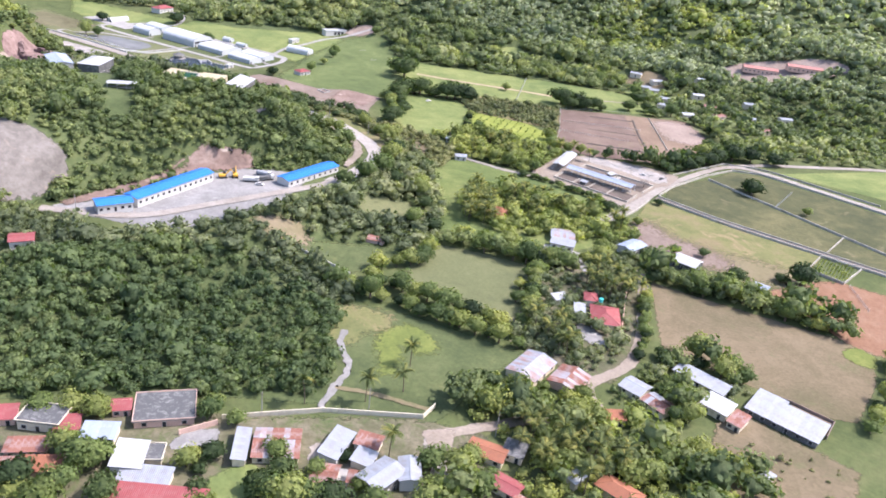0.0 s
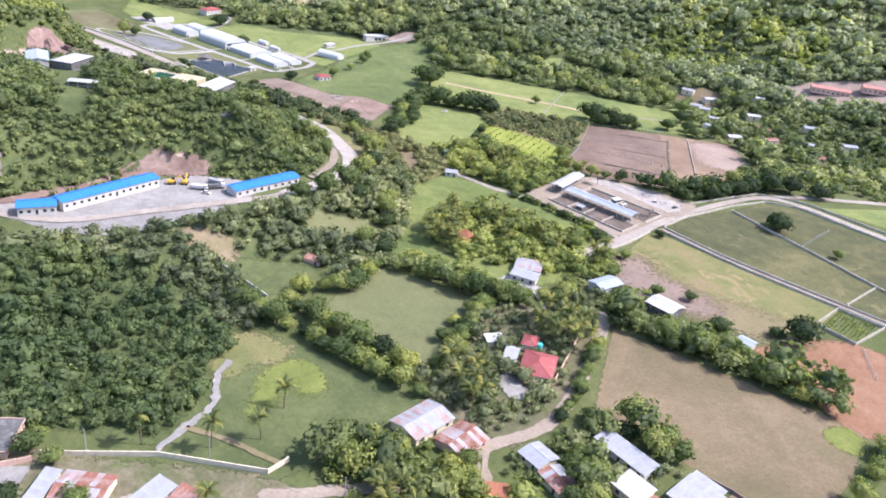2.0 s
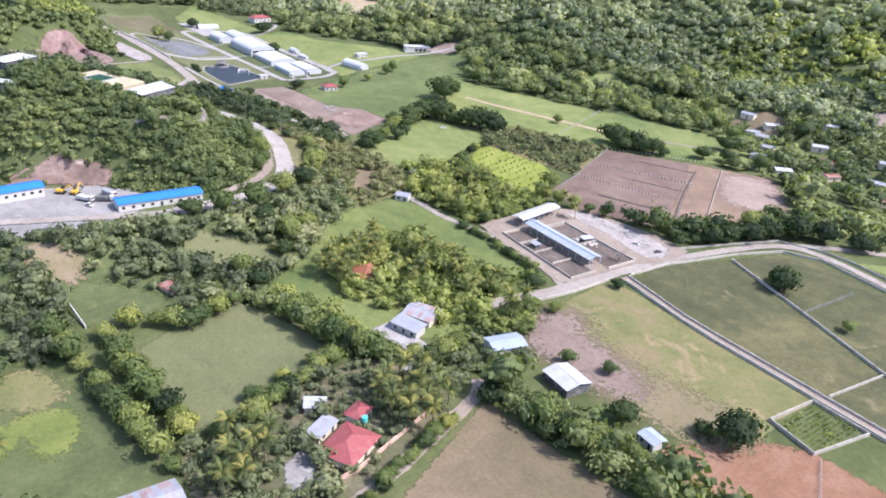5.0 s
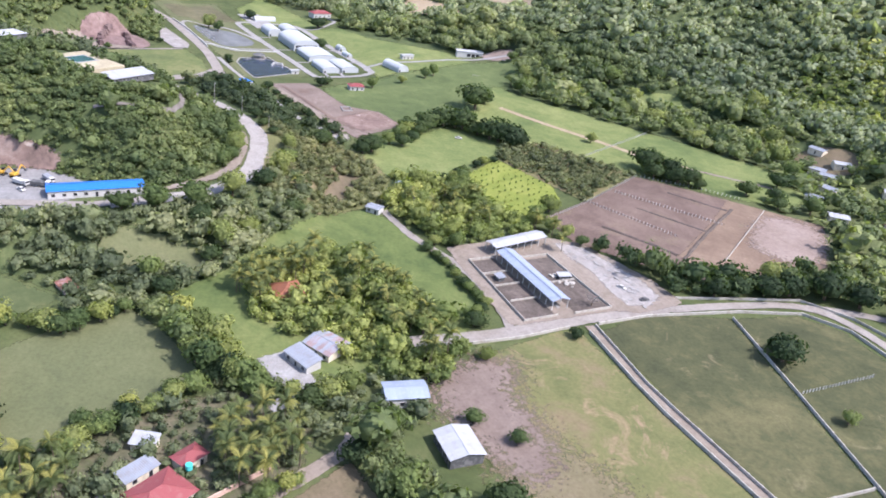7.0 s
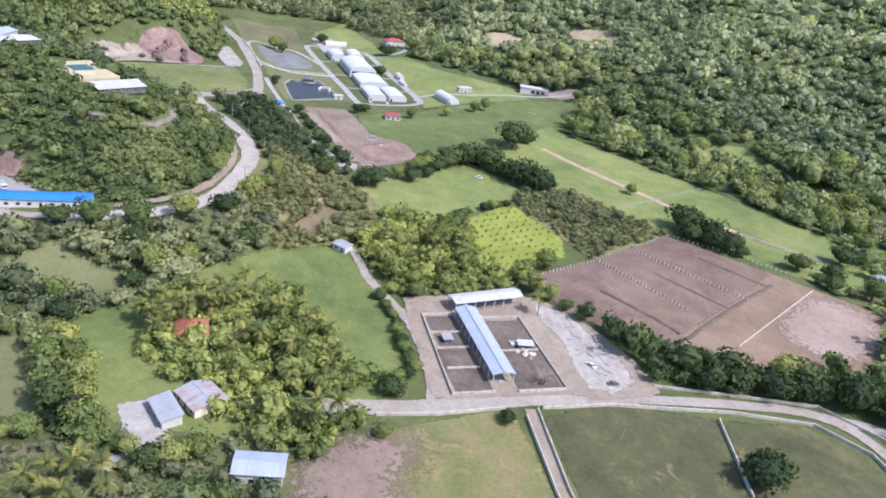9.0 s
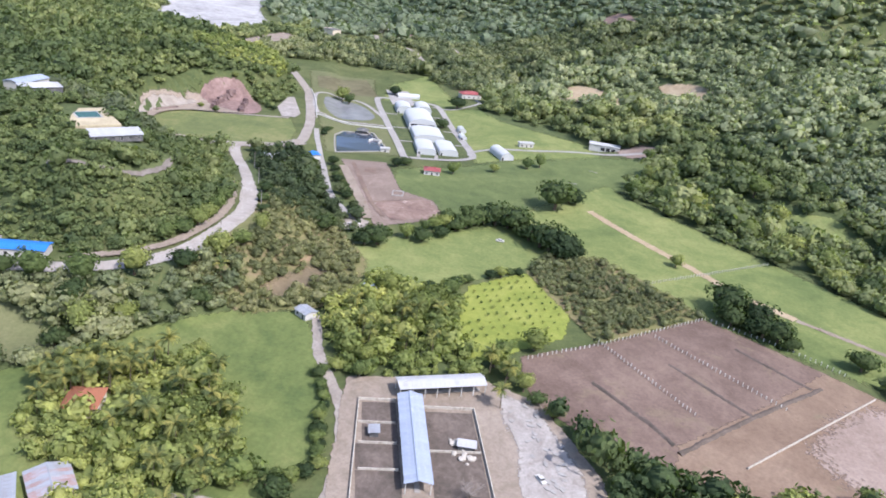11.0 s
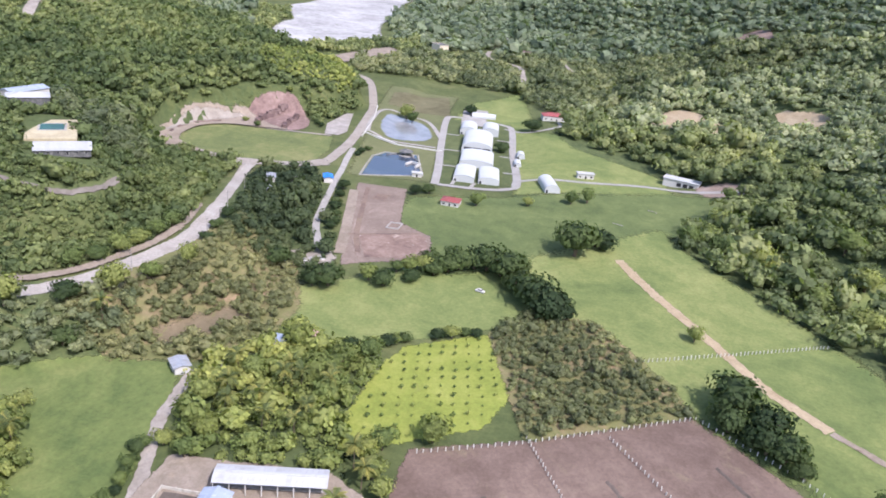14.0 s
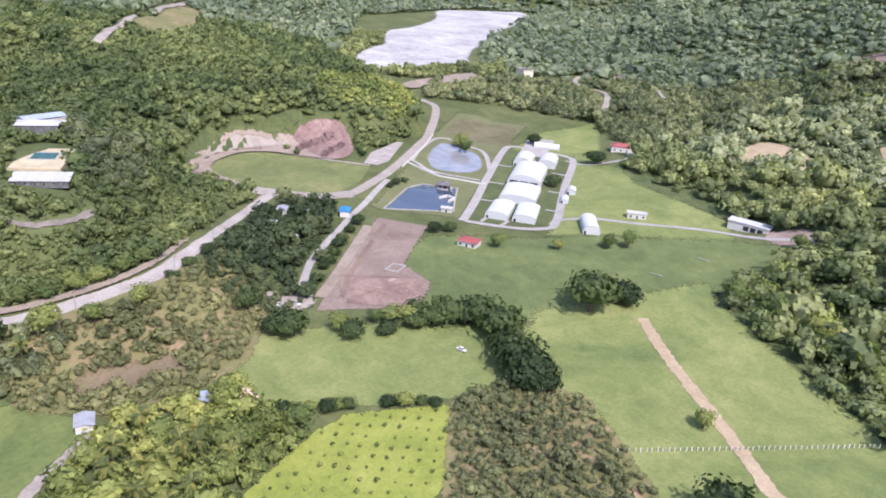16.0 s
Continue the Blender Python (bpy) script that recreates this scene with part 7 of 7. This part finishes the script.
# village trees
for x, y, R, k in ((-166, 83, 4.2, 0), (-158, 82, 4.6, 3), (-138, 101, 3.2, 5), (-136, 108, 3.6, 1), (-123, 120, 3.4, 0), (-116, 115, 4.4, 1), (-110, 122, 3.0, 3), (-108, 133, 2.4, 4), (-88, 146, 4.6, 0), (-80, 148, 4.8, 3), (-81, 156, 3.6, 5), (-164, 68, 5.0, 1), (-154, 74, 4.6, 0), (-150, 119, 3.6, 5), (-142, 122, 3.0, 0), (-97, 126, 3.0, 2), (-71, 147, 4.4, 3), (-173, 97, 4.4, 2)):
    plant(x, y, R * 1.2, k)
for x, y, R, k in ((-180, 94, 4.0, 0), (-186, 88, 3.6, 5), (-152, 122, 3.0, 3), (-128, 96, 3.4, 4), (-112, 108, 4.6, 0), (-104, 112, 4.0, 3), (-90, 124, 3.6, 5), (-144, 80, 4.4, 1), (-132, 76, 4.6, 0), (-120, 92, 4.2, 2)):
    plant(x, y, R * 1.2, k)

T = np.array(THICKET)
wood("hedge_trees", "closely grown trees filling the thick hedgerows", T[:, 0], T[:, 1], (3.2, 5.4), NEAR, M_LIGHT_LEAF, 71, sink=0.8, tall=1.1, category="hedge", anywhere=True)

# rows of vegetables in the walled garden
V = [(gx0, gy0) for gx0 in np.arange(-31, -16, 1.6) for gy0 in np.arange(389, 411, 0.9) if rt.random() < 0.8]
V = np.array(V)
wood("vegetable_rows", "rows of green and yellow vegetables in the walled garden", V[:, 0], V[:, 1], (0.45, 0.75), FAR, M_GROVE_LEAF, 81, category="crop", anywhere=True)

# saplings of the orchard, in rows
sap = []
for v in range(2):
    ob = thing("orchard_sapling", Matrix.Identity(4), "small bushy orchard sapling in mown grass", "sapling", "orchard saplings")
    part("stem", tube(0.05, 0.8, 6), M_BARK, ob)
    V, F, N = lumpy_crown(random.Random(300 + v), 40, 0.22, 4, 0.9, 0.85, 1)
    part("crown", soften(net("crown", V * 0.85 + np.array([0, 0, 1.0]), F), N), M_TREE_LEAF, ob)
    sap.append(ob)
rows_x = Vector((-0.29, 0.957, 0))
first = 0
for i in range(13):
    for j in range(13):
        p = Vector((-212, 446, 0)) + rows_x * (i * 4.6) + Vector((-0.957, -0.1, 0)) * (j * 5.6 + (i % 2) * 0.6)
        x, y = p.x + rt.uniform(-0.5, 0.5), p.y + rt.uniform(-0.5, 0.5)
        if inside([(-213, 442), (-228, 440), (-261, 445), (-275, 451), (-291, 477), (-257, 487), (-234, 479)], [x], [y])[0] and rt.random() > 0.06:
            m = pose(x, y, 0.06, 0, 0, rt.uniform(0, 360)) @ Matrix.Scale(rt.uniform(0.6, 1.25), 4)
            if first < 2:
                sap[first].matrix_world = m
            else:
                another(sap[(i + j) % 2], m)
            first += 1


# ---- palms ----
def frond_mesh(r):
    """One feathered palm leaf, arching out along x."""
    V, F = [], []
    pts = [(3.6 * k, 0, 1.1 * math.sin(k * 2.2) - 1.5 * k * k) for k in [i / 7 for i in range(8)]]
    for i, (a, b) in enumerate(zip(pts, pts[1:])):
        k = len(V)
        w = 0.07 * (1 - i / 8)
        V += [(a[0], -w, a[2]), (a[0], w, a[2]), (b[0], w, b[2]), (b[0], -w, b[2])]
        F += [(k, k + 1, k + 2), (k, k + 2, k + 3)]
        for s in (-1, 1):
            for h in (0.0, 0.25, 0.5, 0.75):
                k = len(V)
                px, pz = a[0] + (b[0] - a[0]) * h, a[2] + (b[2] - a[2]) * h
                n = 1.1 * math.sin(math.pi * min(1, (i + h + 1.6) / 9.0)) * r.uniform(0.8, 1.15)
                V += [(px, 0, pz), (px + 0.17, 0, pz), (px + 0.55, s * n, pz - 0.45 * n)]
                F.append((k, k + 1, k + 2))
    return net("frond", V, F)


PALMS = []
for v in range(3):
    r = random.Random(400 + v)
    ob = thing("coconut_palm", Matrix.Identity(4), "coconut palm with a slim leaning trunk and arching fronds", "palm tree", "coconut palms")
    bm, at = bmesh.new(), Vector((0, 0, -0.3))
    for k in range(5):
        nxt = at + Vector((0.12 * k * (v - 1) * 0.6, 0.1 * k * 0.4, 1.75))
        limb(bm, at, nxt, 0.2 - 0.02 * k, 0.18 - 0.02 * k)
        at = nxt
    part("trunk", bm, M_BARK, ob)
    frond = frond_mesh(r)
    for k in range(16):
        part("frond", frond, M_PALM_LEAF, ob, m=Matrix.Translation(at - Vector((0, 0, 0.1))) @ pose(0, 0, 0, r.uniform(-14, 14), r.uniform(-38, 34), k * 22.5 + r.uniform(-9, 9)))
    PALMS.append([ob, False])


def palm(x, y, s=1.0):
    i = rt.randrange(3)
    m = pose(x, y, gz(x, y), 0, 0, rt.uniform(0, 360)) @ Matrix.Diagonal((s, s, s * rt.uniform(0.85, 1.2), 1))
    if not PALMS[i][1]:
        PALMS[i][0].matrix_world, PALMS[i][1] = m, True
    else:
        another(PALMS[i][0], m)


for poly, gap, seed in (([(-104, 280), (-84, 282), (-78, 296), (-90, 306), (-112, 300)], 6.0, 51), ([(-110, 246), (-92, 246), (-76, 232), (-88, 226), (-108, 234)], 6.5, 52),
                        ([(-202, 344), (-200, 326), (-186, 304), (-164, 302), (-166, 312), (-184, 330)], 5.2, 53), ([(-140, 344), (-118, 352), (-128, 372), (-146, 362)], 6.5, 54),
                        ([(-76, 170), (-46, 164), (-40, 186), (-62, 192), (-80, 186)], 6.0, 55), ([(-218, 390), (-206, 436), (-240, 436), (-244, 396)], 12, 56), ([(-192, 356), (-184, 336), (-160, 328), (-146, 340), (-146, 364), (-170, 366)], 9.5, 57)):
    X, Y = scatter(poly, gap, seed)
    k = uncleared(X, Y, -2.5)
    for x, y in zip(X[k], Y[k]):
        palm(x, y, rt.uniform(0.8, 1.08))
for x, y in ((-124, 183), (-116.5, 169.5), (-122, 157), (-135, 143), (-100, 142), (-182, 446), (-204, 446), (-196, 450), (-250, 346)):
    palm(x, y)


# ---- vehicles, poles and loose things ----
def wheel(parent, x, y, r=0.34, w=0.24):
    bm = tube(r, w, 12)
    ob = part("wheel", bm, M_TYRE, parent, m=pose(x, y - w / 2 if y > 0 else y + w / 2, r, 90 if y > 0 else -90, 0, 0))
    part("rim", tube(r * 0.6, 0.03, 10), M_ZINC, ob, m=Matrix.Translation((0, 0, -0.03)))


def car(x, y, turn, body):
    ob = thing("car", pose(x, y, gz(x, y) + 0.14, 0, 0, turn), "parked pale car on gravel", "car", "parked cars")
    bm = box((-2.1, -0.85, 0.3), (2.1, 0.85, 0.95), 0.15)
    part("body", bm, body, ob)
    bm = box((-1.2, -0.75, 0.95), (1.0, 0.75, 1.45), 0.2)
    cab = part("cabin", bm, M_DARK, ob)
    part("roof", box((-0.9, -0.68, 1.44), (0.7, 0.68, 1.5), 0.02), body, ob)
    for sx in (-1.3, 1.3):
        for sy in (-0.85, 0.85):
            wheel(ob, sx, sy)
    return ob


def truck(x, y, turn, cab, load):
    ob = thing("truck", pose(x, y, gz(x, y) + 0.14, 0, 0, turn), "parked truck with a pale cab on the gravel yard", "truck", "parked trucks")
    part("chassis", box((-3.6, -0.9, 0.6), (3.6, 0.9, 0.9), 0.05), M_GREY, ob)
    part("cab", box((2.0, -1.15, 0.9), (3.8, 1.15, 2.8), 0.2), cab, ob)
    part("windscreen", box((3.75, -1.0, 1.8), (3.84, 1.0, 2.5), 0.02), M_DARK, ob)
    part("load_bed", box((-3.7, -1.2, 0.92), (1.8, 1.2, 2.3), 0.08), load, ob)
    for sx in (-2.6, -1.4, 2.8):
        for sy in (-1.1, 1.1):
            wheel(ob, sx, sy, 0.5, 0.3)
    return ob


def digger(x, y, turn):
    ob = thing("excavator", pose(x, y, gz(x, y) + 0.14, 0, 0, turn), "orange-yellow tracked excavator at the end of the shed", "excavator")
    for s in (-1, 1):
        part("track", box((-2.0, s * 1.1 - 0.3, 0), (2.0, s * 1.1 + 0.3, 0.85), 0.25), M_TYRE, ob)
    part("body", box((-2.0, -1.2, 0.95), (1.0, 1.2, 2.0), 0.15), M_YELLOW, ob)
    part("cab", box((0.1, 0.1, 2.0), (1.4, 1.1, 3.1), 0.12), M_DARK, ob)
    bm = bmesh.new()
    limb(bm, (1.0, -0.3, 1.6), (3.6, -0.3, 4.2), 0.3, 0.25)
    limb(bm, (3.6, -0.3, 4.2), (5.6, -0.3, 2.0), 0.25, 0.18)
    part("boom", bm, M_YELLOW, ob)
    part("bucket", box((5.0, -0.9, 0.9), (6.0, 0.3, 2.0), 0.15), M_GREY, ob)


for x, y, a in ((-333.5, 388, 40), (-334.5, 391.6, 40), (-336, 395, 40), (-339, 398.4, 40), (-331, 384.5, 40)):
    car(x, y, a, M_WHITE)
field("car_park", "pale gravel parking place under the trees", [(-326, 386), (-340, 380), (-352, 396), (-338, 406)], M_ROAD, 0.12, 0.6, True)
truck(-266, 238, 40, M_WHITE, M_WHITE)
truck(-263, 245, 65, M_WHITE, M_GREY)
truck(-268, 248, 20, M_WHITE, M_ZINC)
car(-260, 238, 30, M_WHITE)
digger(-278, 231, 60)
digger(-275, 236, 140)
car(-147, 452, 20, M_WHITE)
car(-136, 455, 80, M_GREY)
car(-330, 471, 70, M_WHITE)


def pole(x, y, high=9.0):
    ob = thing("utility_pole", pose(x, y, gz(x, y)), "slim grey utility pole with a crossarm", "utility pole", "utility poles")
    part("mast", tube(0.16, high, 8, 0.1), M_CONCRETE, ob)
    part("crossarm", box((-0.9, -0.06, high - 0.9), (0.9, 0.06, high - 0.75)), M_BARK, ob)
    for s in (-0.8, 0.0, 0.8):
        part("insulator", tube(0.06, 0.22, 6), M_GREY, ob, m=pose(s, 0, high - 0.76))


for x, y in ((-249, 317), (-280, 341), (-322, 352.5), (-358, 347), (-398, 340), (-118, 154), (-140, 130), (-82, 172), (-282, 158), (-500, 618), (-232, 396)):
    pole(x, y)

tank = thing("water_tank", pose(-93.5, 272.5, 3.0), "round turquoise plastic water tank on the wing", "water tank")
part("body", tube(0.9, 1.5, 16), M_PIPE, tank)
part("lid", tube(0.35, 0.15, 12), M_PIPE, tank, m=Matrix.Translation((0, 0, 1.5)))
for x, y, a in ((-443, 539, 70), (-475, 562, 60)):
    ob = thing("bench", pose(x, y, 0.06, 0, 0, a), "long pale bench on the lawn", "bench", "lawn benches")
    part("seat", box((-3, -0.3, 0.45), (3, 0.3, 0.55), 0.03), M_CONCRETE, ob)
    for s in (-2.4, 2.4):
        part("leg", box((s - 0.15, -0.25, 0), (s + 0.15, 0.25, 0.45)), M_CONCRETE, ob)
